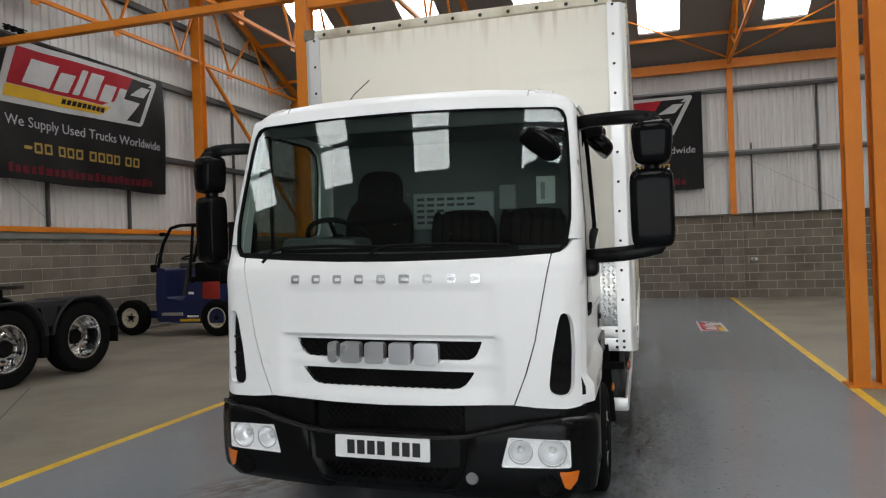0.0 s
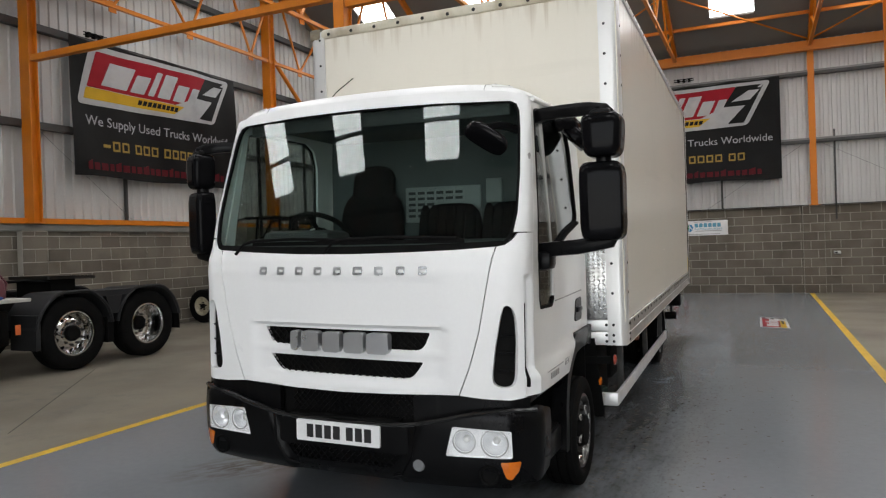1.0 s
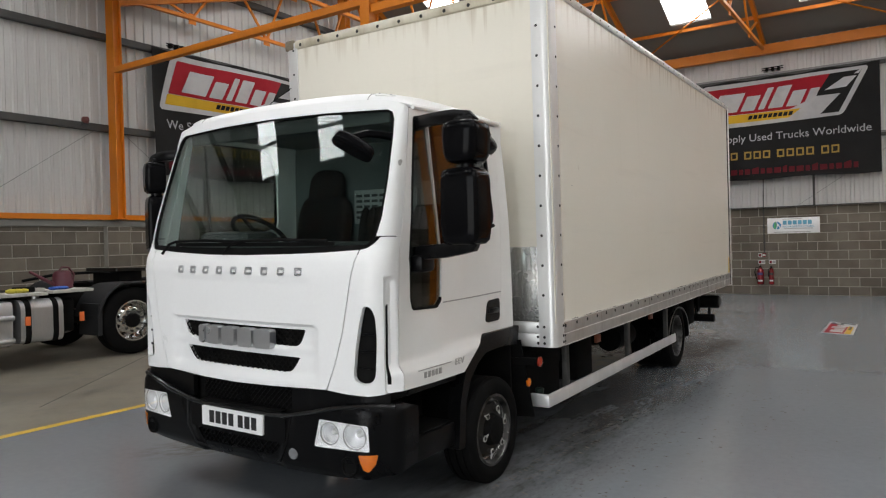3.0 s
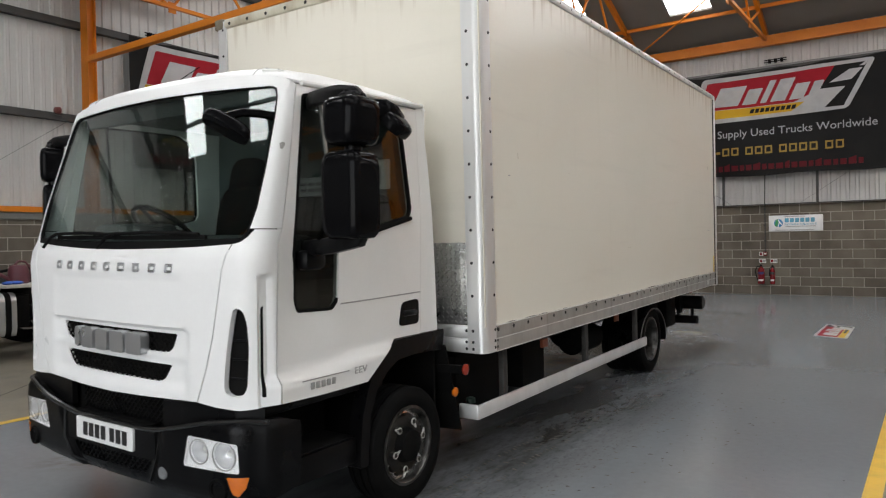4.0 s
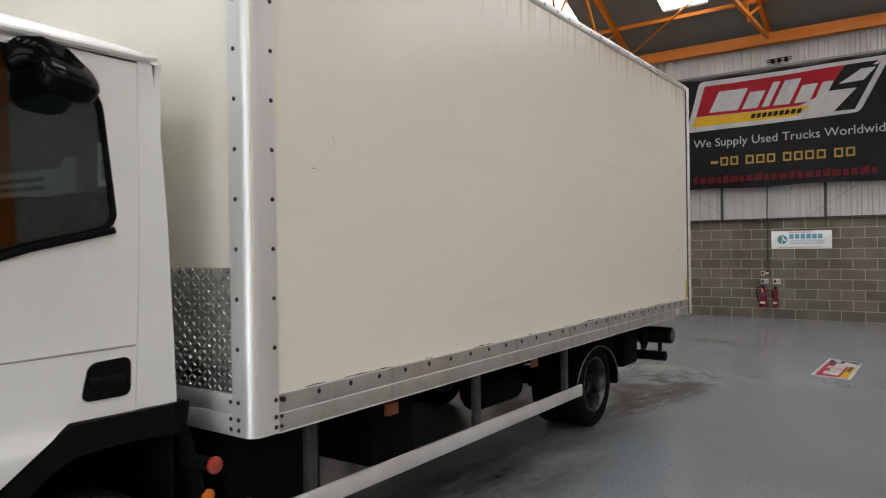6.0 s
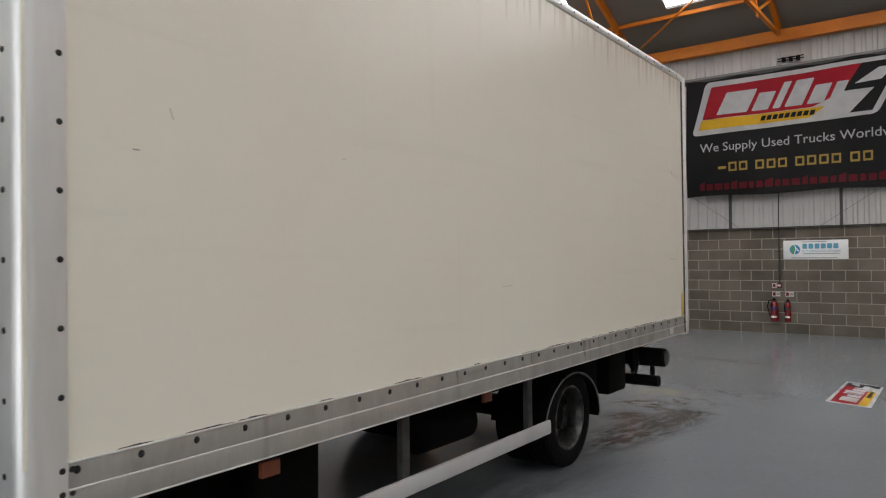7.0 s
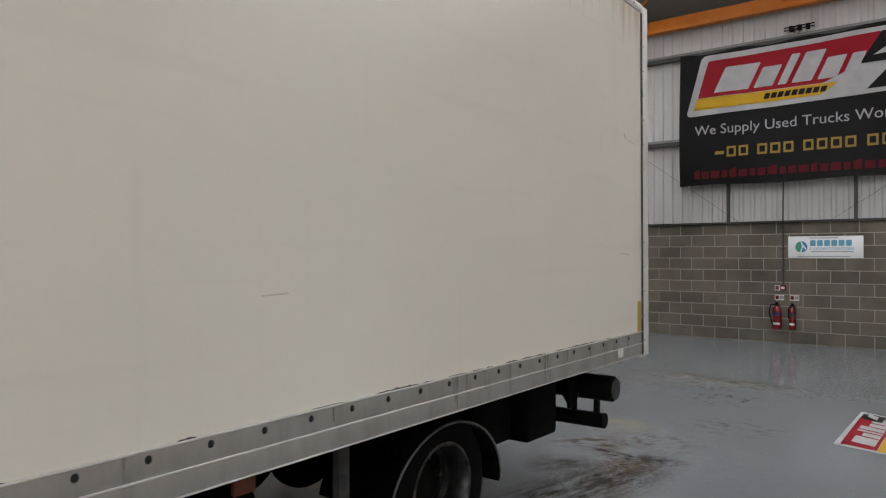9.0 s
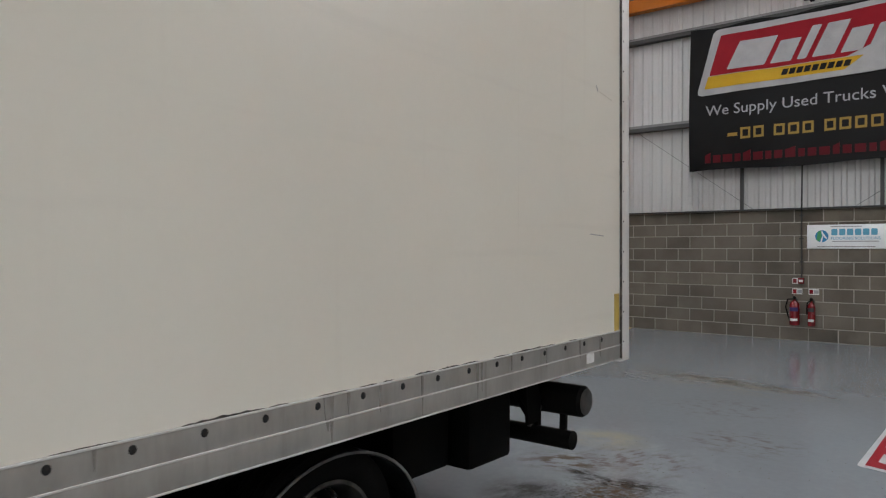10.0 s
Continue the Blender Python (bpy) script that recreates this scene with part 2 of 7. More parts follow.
M_CHROME = material("chromed_wheel_trim", (0.75, 0.74, 0.71), 0.2, 0.85, second=(0.012, 0.011, 0.01), scale=11, amount=1.0, rough_var=0.08)
M_DISC = material("grimy_brown_disc", (0.012, 0.011, 0.01), 0.6, 0.3, second=(0.035, 0.028, 0.02), scale=14, amount=0.8, rough_var=0.1)
M_GUARDEDGE = material("rubbed_plastic_edge", (0.17, 0.168, 0.16), 0.6, second=(0.06, 0.06, 0.058), scale=12, amount=0.8)
M_RIM = material("polished_alloy_rim", (0.62, 0.62, 0.62), 0.14, 1.0, second=(0.4, 0.39, 0.37), scale=6, amount=0.4, rough_var=0.06)
M_RIMDIRT = material("dirty_steel_rim", (0.1, 0.097, 0.092), 0.35, 0.8, second=(0.012, 0.011, 0.01), scale=14, amount=1.0)
M_RIVET = material("dark_rivet", (0.012, 0.012, 0.012), 0.5, 0.3)
M_AMBER = material("amber_lens", (0.66, 0.155, 0.006), 0.15, coat=0.6, second=(0.5, 0.1, 0.004), scale=18)
M_RED = material("red_lens", (0.32, 0.03, 0.014), 0.25, coat=0.8)
M_LAMPSHELL = material("lamp_reflector", (0.92, 0.92, 0.92), 0.3, 0.0, second=(0.75, 0.75, 0.75), scale=20)
M_BOWL = material("lamp_bowl", (0.92, 0.93, 0.94), 0.15, 0.5, second=(0.75, 0.76, 0.77), scale=30, amount=0.7, rough_var=0.08)
M_RUSTCAP = material("rusty_rail_end", (0.22, 0.19, 0.14), 0.7, 0.2, second=(0.08, 0.055, 0.035), scale=14, amount=0.9)
M_RAILTOP = material("grimy_front_rail", (0.62, 0.58, 0.47), 0.5, 0.1, second=(0.3, 0.24, 0.15), scale=5, amount=0.8, stretch=(1, 1, 0.4))
M_PLATEWHITE = material("white_number_plate", (0.78, 0.78, 0.77), 0.35)
M_INK = material("black_print", (0.015, 0.015, 0.015), 0.45)
M_PAPER = material("white_paper", (0.75, 0.75, 0.72), 0.7)
M_CABGREY = material("grey_cab_lining", (0.07, 0.083, 0.083), 0.75, second=(0.05, 0.06, 0.06))
M_DASH = material("dark_grey_dashboard", (0.03, 0.032, 0.032), 0.6, second=(0.045, 0.046, 0.046))
M_SEAT = material("dark_seat_cloth", (0.009, 0.0085, 0.009), 0.9, spec=0.1, second=(0.02, 0.009, 0.008), scale=5, amount=0.7, bump=0.1, bump_scale=150)
M_MIRROR = material("mirror_glass", (0.85, 0.86, 0.87), 0.02, 1.0, fine_amount=0.0, rough_var=0.0)
M_GLASS = glass_material("tinted_windscreen_glass", (0.86, 0.93, 0.91), gloss=0.04)
M_SIDEGLASS = glass_material("door_window_glass", (0.55, 0.585, 0.57))
M_DROP = glass_material("rain_drop", (0.8, 0.82, 0.82), gloss=0.14)
M_EDGE = material("bright_aluminium_edge", (0.75, 0.74, 0.71), 0.35, 0.4, second=(0.5, 0.49, 0.46), scale=9, amount=0.6)
M_LENS = glass_material("clear_lens", (0.99, 0.99, 0.99))
M_GRIME = material("caked_grime", (0.05, 0.045, 0.038), 0.9, second=(0.16, 0.14, 0.11), scale=25, amount=0.8)
M_POST = material("scuffed_white_post", (0.74, 0.735, 0.71), 0.4, second=(0.5, 0.48, 0.44), scale=6, amount=0.6, fine_amount=0.05, stretch=(1, 1, 0.4))
M_TAPE = material("yellow_reflective_tape", (0.6, 0.42, 0.09), 0.4, second=(0.48, 0.36, 0.12), scale=20)


def panel_material():
    """Cream laminate of the cargo box with faint horizontal bands, soot streaks and rubbed patches."""
    m = material("cream_box_laminate", (0.79, 0.752, 0.66), 0.25, second=(0.75, 0.71, 0.615), scale=0.9, amount=0.6, fine=30, fine_amount=0.012, rough_var=0.04, coat=0.0, bump=0.012, bump_scale=6)
    nt = m.node_tree
    b = nt.nodes["Principled BSDF"]
    src = b.inputs["Base Color"].links[0].from_socket
    geo = nt.nodes.new("ShaderNodeNewGeometry")
    mp = nt.nodes.new("ShaderNodeMapping")
    mp.inputs["Scale"].default_value = (9, 9, 0.5)
    nt.links.new(geo.outputs["Position"], mp.inputs["Vector"])
    n = nt.nodes.new("ShaderNodeTexNoise")
    n.inputs["Scale"].default_value, n.inputs["Detail"].default_value = 1.0, 5
    nt.links.new(mp.outputs["Vector"], n.inputs["Vector"])
    r = nt.nodes.new("ShaderNodeMapRange")
    r.inputs["From Min"].default_value, r.inputs["From Max"].default_value, r.inputs["To Max"].default_value = 0.62, 0.9, 0.15
    nt.links.new(n.outputs["Fac"], r.inputs["Value"])
    mx = nt.nodes.new("ShaderNodeMix")
    mx.data_type = "RGBA"
    nt.links.new(r.outputs["Result"], mx.inputs["Factor"])
    nt.links.new(src, mx.inputs["A"])
    mx.inputs["B"].default_value = (0.5, 0.44, 0.34, 1)
    nt.links.new(mx.outputs["Result"], b.inputs["Base Color"])
    return m


M_PANEL = panel_material()


def add_streaks(m, stretch, low, high, amount, colour):
    """Dirt drawn out along one axis over a finished material."""
    nt = m.node_tree
    b = nt.nodes["Principled BSDF"]
    src = b.inputs["Base Color"].links[0].from_socket
    geo = nt.nodes.new("ShaderNodeNewGeometry")
    mp = nt.nodes.new("ShaderNodeMapping")
    mp.inputs["Scale"].default_value = stretch
    nt.links.new(geo.outputs["Position"], mp.inputs["Vector"])
    n = nt.nodes.new("ShaderNodeTexNoise")
    n.inputs["Scale"].default_value, n.inputs["Detail"].default_value = 1.0, 5
    nt.links.new(mp.outputs["Vector"], n.inputs["Vector"])
    r = nt.nodes.new("ShaderNodeMapRange")
    r.inputs["From Min"].default_value, r.inputs["From Max"].default_value, r.inputs["To Max"].default_value = low, high, amount
    nt.links.new(n.outputs["Fac"], r.inputs["Value"])
    mx = nt.nodes.new("ShaderNodeMix")
    mx.data_type = "RGBA"
    nt.links.new(r.outputs["Result"], mx.inputs["Factor"])
    nt.links.new(src, mx.inputs["A"])
    mx.inputs["B"].default_value = (*colour, 1)
    nt.links.new(mx.outputs["Result"], b.inputs["Base Color"])


add_streaks(M_PANEL, (0.4, 0.5, 9.0), 0.6, 0.85, 0.2, (0.5, 0.47, 0.41))       # faint bands along the side
def rust_runs(m, z0, z1, colour, amount):
    """Rusty run-off below the roof rail, thinning out downwards."""
    nt = m.node_tree
    b = nt.nodes["Principled BSDF"]
    src = b.inputs["Base Color"].links[0].from_socket
    geo = nt.nodes.new("ShaderNodeNewGeometry")
    sep = nt.nodes.new("ShaderNodeSeparateXYZ")
    nt.links.new(geo.outputs["Position"], sep.inputs[0])
    mp = nt.nodes.new("ShaderNodeMapping")
    mp.inputs["Scale"].default_value = (16, 16, 0.35)
    nt.links.new(geo.outputs["Position"], mp.inputs["Vector"])
    n = nt.nodes.new("ShaderNodeTexNoise")
    n.inputs["Scale"].default_value, n.inputs["Detail"].default_value = 1.0, 4
    nt.links.new(mp.outputs["Vector"], n.inputs["Vector"])
    rz = nt.nodes.new("ShaderNodeMapRange")
    rz.inputs["From Min"].default_value, rz.inputs["From Max"].default_value, rz.inputs["To Max"].default_value = z0, z1, 0.32
    nt.links.new(sep.outputs["Z"], rz.inputs["Value"])
    s1 = nt.nodes.new("ShaderNodeMath")
    s1.operation = "ADD"
    nt.links.new(rz.outputs["Result"], s1.inputs[0])
    nt.links.new(n.outputs["Fac"], s1.inputs[1])
    r = nt.nodes.new("ShaderNodeMapRange")
    r.inputs["From Min"].default_value, r.inputs["From Max"].default_value, r.inputs["To Max"].default_value = 0.72, 1.0, amount
    nt.links.new(s1.outputs[0], r.inputs["Value"])
    mx = nt.nodes.new("ShaderNodeMix")
    mx.data_type = "RGBA"
    nt.links.new(r.outputs["Result"], mx.inputs["Factor"])
    nt.links.new(src, mx.inputs["A"])
    mx.inputs["B"].default_value = (*colour, 1)
    nt.links.new(mx.outputs["Result"], b.inputs["Base Color"])


rust_runs(M_PANEL, 2.95, 3.34, (0.36, 0.26, 0.15), 0.5)
add_streaks(M_TRIM, (11, 11, 0.7), 0.62, 0.8, 0.4, (0.12, 0.105, 0.085))      # run-down grime on the trim
add_streaks(M_BLACK, (22, 22, 1.0), 0.6, 0.75, 0.4, (0.015, 0.015, 0.015))     # dried rain on the plastics
add_streaks(M_WHITE, (10, 10, 0.6), 0.6, 0.85, 0.16, (0.62, 0.6, 0.55))        # light road film

# ---------------------------------------------------------------- building helpers
from mathutils import geometry


def link_mesh(name, bm, mat, parent=None, smooth=False):
    bmesh.ops.recalc_face_normals(bm, faces=bm.faces)
    me = bpy.data.meshes.new(name)
    bm.to_mesh(me)
    bm.free()
    for m in (mat if isinstance(mat, (list, tuple)) else [mat]):
        me.materials.append(m)
    if smooth:
        me.shade_smooth()
        me.set_sharp_from_angle(angle=radians(38))
    ob = new(name, me)
    if parent:
        ob.parent = parent
    return ob


def part(name, bm, mat, parent, label="", smooth=True):
    ob = link_mesh(name, bm, mat, parent, smooth)
    return tagged(ob, label) if label else ob


def in_hall(ob):
    ob.matrix_basis = HALL @ ob.matrix_basis
    return ob


def thing(name, label, category, group="", at=None):
    """A loose thing; with a pose it stands in the hall's own axes."""
    ob = new(name)
    ob.empty_display_size = 0.2
    if at is not None:
        ob.matrix_basis = HALL @ at
    return tagged(ob, label, category, group)


def structure(name, bm, mat, label, category, smooth=False):
    return tagged(in_hall(link_mesh(name, bm, mat, None, smooth)), label, category, kind="structure")


def add_box(bm, x0, x1, y0, y1, z0, z1, bevel=0.0, m=None, seg=2):
    r = bmesh.ops.create_cube(bm, size=1.0)
    mt = Matrix.Translation(((x0 + x1) / 2, (y0 + y1) / 2, (z0 + z1) / 2)) @ Matrix.Diagonal((abs(x1 - x0), abs(y1 - y0), abs(z1 - z0), 1))
    bmesh.ops.transform(bm, matrix=mt, verts=r["verts"])
    vs = r["verts"]
    if bevel:
        es = list({e for v in vs for e in v.link_edges})
        g = bmesh.ops.bevel(bm, geom=es, offset=bevel, segments=seg, profile=0.5, affect="EDGES")
        vs = list({v for f in g["faces"] for v in f.verts} | {v for v in vs if v.is_valid})
    if m is not None:
        bmesh.ops.transform(bm, matrix=m, verts=vs)
    return bm


def box(x0, x1, y0, y1, z0, z1, bevel=0.0, m=None):
    return add_box(bmesh.new(), x0, x1, y0, y1, z0, z1, bevel, m)


def add_bar(bm, a, b, w, h=None, up=(0, 0, 1), bevel=0.0):
    """A rectangular bar from a to b, w wide and h deep."""
    a, b = Vector(a), Vector(b)
    d = (b - a)
    L = d.length
    z = d.normalized()
    u = Vector(up)
    x = u.cross(z)
    if x.length < 1e-4:
        x = Vector((1, 0, 0)).cross(z)
    x.normalize()
    y = z.cross(x)
    mt = Matrix(((x.x, y.x, z.x, 0), (x.y, y.y, z.y, 0), (x.z, y.z, z.z, 0), (0, 0, 0, 1)))
    mt = Matrix.Translation((a + b) / 2) @ mt
    return add_box(bm, -w / 2, w / 2, -(h or w) / 2, (h or w) / 2, -L / 2, L / 2, bevel, mt)


def bar(a, b, w, h=None, up=(0, 0, 1), bevel=0.0):
    return add_bar(bmesh.new(), a, b, w, h, up, bevel)


def add_rod(bm, a, b, r, r2=None, seg=12, caps=True):
    a, b = Vector(a), Vector(b)
    d = b - a
    mt = Matrix.Translation((a + b) / 2) @ d.to_track_quat("Z", "Y").to_matrix().to_4x4()
    bmesh.ops.create_cone(bm, cap_ends=caps, segments=seg, radius1=r, radius2=r if r2 is None else r2, depth=d.length, matrix=mt)
    return bm


def rod(a, b, r, r2=None, seg=12):
    return add_rod(bmesh.new(), a, b, r, r2, seg)


def add_pipe(bm, pts, r, seg=10):
    """A round tube through points, with mitred joints."""
    pts = [Vector(p) for p in pts]
    rings = []
    side = None
    for i, p in enumerate(pts):
        d = ((pts[min(i + 1, len(pts) - 1)] - p).normalized() + (p - pts[max(i - 1, 0)]).normalized()).normalized()
        if side is None:
            side = d.orthogonal().normalized()
        side = (side - d * side.dot(d)).normalized()
        o = d.cross(side)
        rings.append([bm.verts.new(p + r * (math.cos(2 * math.pi * k / seg) * side + math.sin(2 * math.pi * k / seg) * o)) for k in range(seg)])
    for A, B in zip(rings, rings[1:]):
        for k in range(seg):
            bm.faces.new((A[k], A[(k + 1) % seg], B[(k + 1) % seg], B[k]))
    bm.faces.new(rings[0])
    bm.faces.new(rings[-1])
    return bm


def add_strap(bm, pts, tall, deep, seg=12):
    """A flattened arm through points, tall upwards and deep across, with rounded edges."""
    pts = [Vector(p) for p in pts]
    rings = []
    for i, p in enumerate(pts):
        d = (pts[min(i + 1, len(pts) - 1)] - pts[max(i - 1, 0)]).normalized()
        across = d.cross(Vector((0, 0, 1))).normalized()
        up = across.cross(d)
        ring = []
        for k in range(seg):
            c, s_ = math.cos(2 * math.pi * k / seg), math.sin(2 * math.pi * k / seg)
            ring.append(bm.verts.new(p + across * deep * math.copysign(abs(c) ** 0.5, c) + up * tall * math.copysign(abs(s_) ** 0.5, s_)))
        rings.append(ring)
    for A, B in zip(rings, rings[1:]):
        for k in range(seg):
            bm.faces.new((A[k], A[(k + 1) % seg], B[(k + 1) % seg], B[k]))
    bm.faces.new(rings[0])
    bm.faces.new(rings[-1])
    return bm


def pipe(pts, r, seg=10):
    return add_pipe(bmesh.new(), pts, r, seg)


def lathe(profile, seg=32, axis="X", at=(0, 0, 0), closed=False):
    """Turn (along, radius) pairs about an axis."""
    bm = bmesh.new()
    rings = []
    for a, r in profile:
        ring = []
        for k in range(seg):
            c, s = r * math.cos(2 * math.pi * k / seg), r * math.sin(2 * math.pi * k / seg)
            p = (a, c, s) if axis == "X" else ((c, a, s) if axis == "Y" else (c, s, a))
            ring.append(bm.verts.new(Vector(p) + Vector(at)))
        rings.append(ring)
    pairs = list(zip(rings, rings[1:])) + ([(rings[-1], rings[0])] if closed else [])
    for A, B in pairs:
        for k in range(seg):
            bm.faces.new((A[k], A[(k + 1) % seg], B[(k + 1) % seg], B[k]))
    if not closed:
        for ring, (a, r) in ((rings[0], profile[0]), (rings[-1], profile[-1])):
            if r > 1e-4:
                bm.faces.new(ring)
    return bm


def extrude_outline(pts, to3d, depth):
    """A plate from a closed 2D outline: to3d(p, d) gives the point at depth d."""
    bm = bmesh.new()
    A = [bm.verts.new(to3d(p, 0)) for p in pts]
    B = [bm.verts.new(to3d(p, depth)) for p in pts]
    bm.faces.new(A)
    bm.faces.new(B[::-1])
    for i in range(len(pts)):
        j = (i + 1) % len(pts)
        bm.faces.new((A[i], A[j], B[j], B[i]))
    return bm


def rounded(pts, r, n=5):
    """Round the corners of a closed outline; r may be one radius or one a corner."""
    out = []
    N = len(pts)
    for i in range(N):
        p = Vector(pts[i])
        a, b = Vector(pts[i - 1]) - p, Vector(pts[(i + 1) % N]) - p
        rr = r[i] if isinstance(r, (list, tuple)) else r
        rr = min(rr, a.length * 0.49, b.length * 0.49)
        if rr <= 1e-5:
            out.append(tuple(p))
            continue
        s, e = p + a.normalized() * rr, p + b.normalized() * rr
        for k in range(n + 1):
            t = k / n
            out.append(tuple((1 - t) ** 2 * s + 2 * t * (1 - t) * p + t * t * e))
    return out


def skin(outline, holes, to3d, thick, grid=0.05, back=True):
    """A shell panel: a 2D outline with holes, meshed and carried onto a curved surface; to3d(p, d) gives the point d inside it."""
    loops = [outline] + list(holes)

    def dense(loop):
        res = []
        for i in range(len(loop)):
            a, b = Vector(loop[i]), Vector(loop[(i + 1) % len(loop)])
            n = max(1, int((b - a).length / grid))
            res += [a.lerp(b, k / n) for k in range(n)]
        return res

    def inside(p, loop):
        c = False
        for i in range(len(loop)):
            (x1, y1), (x2, y2) = loop[i][:2], loop[i - 1][:2]
            if (y1 > p[1]) != (y2 > p[1]) and p[0] < (x2 - x1) * (p[1] - y1) / (y2 - y1) + x1:
                c = not c
        return c

    verts, edges = [], []
    for loop in loops:
        d = dense(loop)
        s = len(verts)
        verts += d
        edges += [(s + i, s + (i + 1) % len(d)) for i in range(len(d))]
    xs, ys = [p[0] for p in outline], [p[1] for p in outline]
    x = min(xs) + grid / 2
    while x < max(xs):
        y = min(ys) + grid / 2
        while y < max(ys):
            if inside((x, y), outline) and not any(inside((x, y), h) for h in holes):
                if all((Vector((x, y)) - v).length > grid * 0.45 for v in verts[:len(edges)]):
                    verts.append(Vector((x, y)))
            y += grid
        x += grid
    vo, _, fo, *_ = geometry.delaunay_2d_cdt(verts, edges, [], 0, 1e-5)
    bm = bmesh.new()
    V = [bm.verts.new(to3d(v, 0)) for v in vo]
    for f in fo:
        c = sum((vo[i] for i in f), Vector((0, 0))) / len(f)
        if inside(c, outline) and not any(inside(c, h) for h in holes):
            try:
                bm.faces.new([V[i] for i in f])
            except ValueError:
                pass
    loose = [v for v in bm.verts if not v.link_faces]
    bmesh.ops.delete(bm, geom=loose, context="VERTS")
    if back and thick:
        co = {V[i]: vo[i] for i in range(len(V)) if V[i].is_valid}
        rim = [e for e in bm.edges if e.is_boundary]
        twin = {v: bm.verts.new(to3d(p, thick)) for v, p in co.items()}
        for f in list(bm.faces):
            bm.faces.new([twin[v] for v in reversed(f.verts)])
        for e in rim:
            a, b = e.verts
            bm.faces.new((a, b, twin[b], twin[a]))
    return bm


def writing(name, words, size, mat, m, parent=None, align="CENTER", depth=0.0, fit_width=None, shear=0.0, bold=0.0):
    """Lettering in the built-in font as a mesh at the pose m (its x runs along the words, y up)."""
    cu = bpy.data.curves.new(name, "FONT")
    cu.body, cu.size, cu.align_x, cu.align_y = words, size, align, "CENTER"
    cu.extrude, cu.shear, cu.offset, cu.resolution_u = depth, shear, bold, 3
    tmp = bpy.data.objects.new(name, cu)
    me = bpy.data.meshes.new_from_object(tmp)
    bpy.data.objects.remove(tmp)
    bpy.data.curves.remove(cu)
    if fit_width and len(me.vertices):
        xs = [v.co.x for v in me.vertices]
        k = fit_width / (max(xs) - min(xs))
        me.transform(Matrix.Diagonal((k, 1, 1, 1)))
    me.materials.append(mat)
    ob = new(name, me)
    if parent:
        ob.parent = parent
    ob.matrix_basis = m
    return ob


# ---------------------------------------------------------------- the hall
X0, X1, Y0, Y1 = -10.8, 15.4, -4.4, 20.94   # inner faces of the walls
VALLEY, EAVE, SLOPE = 8.35, 6.56, 0.45      # roof: two bays, ridges half way
RIDGE_A, RIDGE_B = (Y1 + VALLEY) / 2, (VALLEY + Y0) / 2
WALL_TOP = 2.27


def roof_z(y):
    if y > RIDGE_A:
        return EAVE + (Y1 - y) * SLOPE
    if y > VALLEY:
        return EAVE + (y - VALLEY) * SLOPE
    if y > RIDGE_B:
        return EAVE + (VALLEY - y) * SLOPE
    return EAVE + (y - Y0) * SLOPE


def build_floor():
    structure("floor", box(X0 - 0.3, X1 + 0.3, Y0 - 0.3, Y1 + 0.3, -0.2, -0.004), M_CONCRETE, "bare brownish concrete warehouse floor with stains", "floor")
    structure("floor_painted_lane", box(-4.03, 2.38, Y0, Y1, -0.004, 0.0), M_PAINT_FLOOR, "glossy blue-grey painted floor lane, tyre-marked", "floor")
    for k, x in enumerate((-4.03, 2.38)):
        structure("floor_line_%d" % (k + 1), box(x - 0.05, x + 0.05, Y0, Y1, 0.0005, 0.002), M_YELLOW_LINE, "worn yellow painted line on the floor", "floor marking")


def corrugated(name, length, z0, z1, place, label):
    """Trapezoid-profile sheet; place(s, d, z) gives the point s along and d into the room."""
    bm = bmesh.new()
    pitch = 0.2
    prof = [(0, 0), (0.085, 0), (0.105, 0.028), (0.165, 0.028), (0.185, 0)]
    pts = []
    s = 0.0
    while s < length:
        pts += [(min(s + a, length), d) for a, d in prof]
        s += pitch
    pts.append((length, 0))
    zt = z1 if callable(z1) else (lambda s: z1)
    rows = []
    for s, d in pts:
        rows.append((bm.verts.new(place(s, d, z0)), bm.verts.new(place(s, d, zt(s)))))
    for A, B in zip(rows, rows[1:]):
        if (A[0].co - B[0].co).length > 1e-5:
            bm.faces.new((A[0], B[0], B[1], A[1]))
    return structure(name, bm, M_CLAD, label, "wall cladding")


def gable(y):
    return roof_z(y) + 0.05


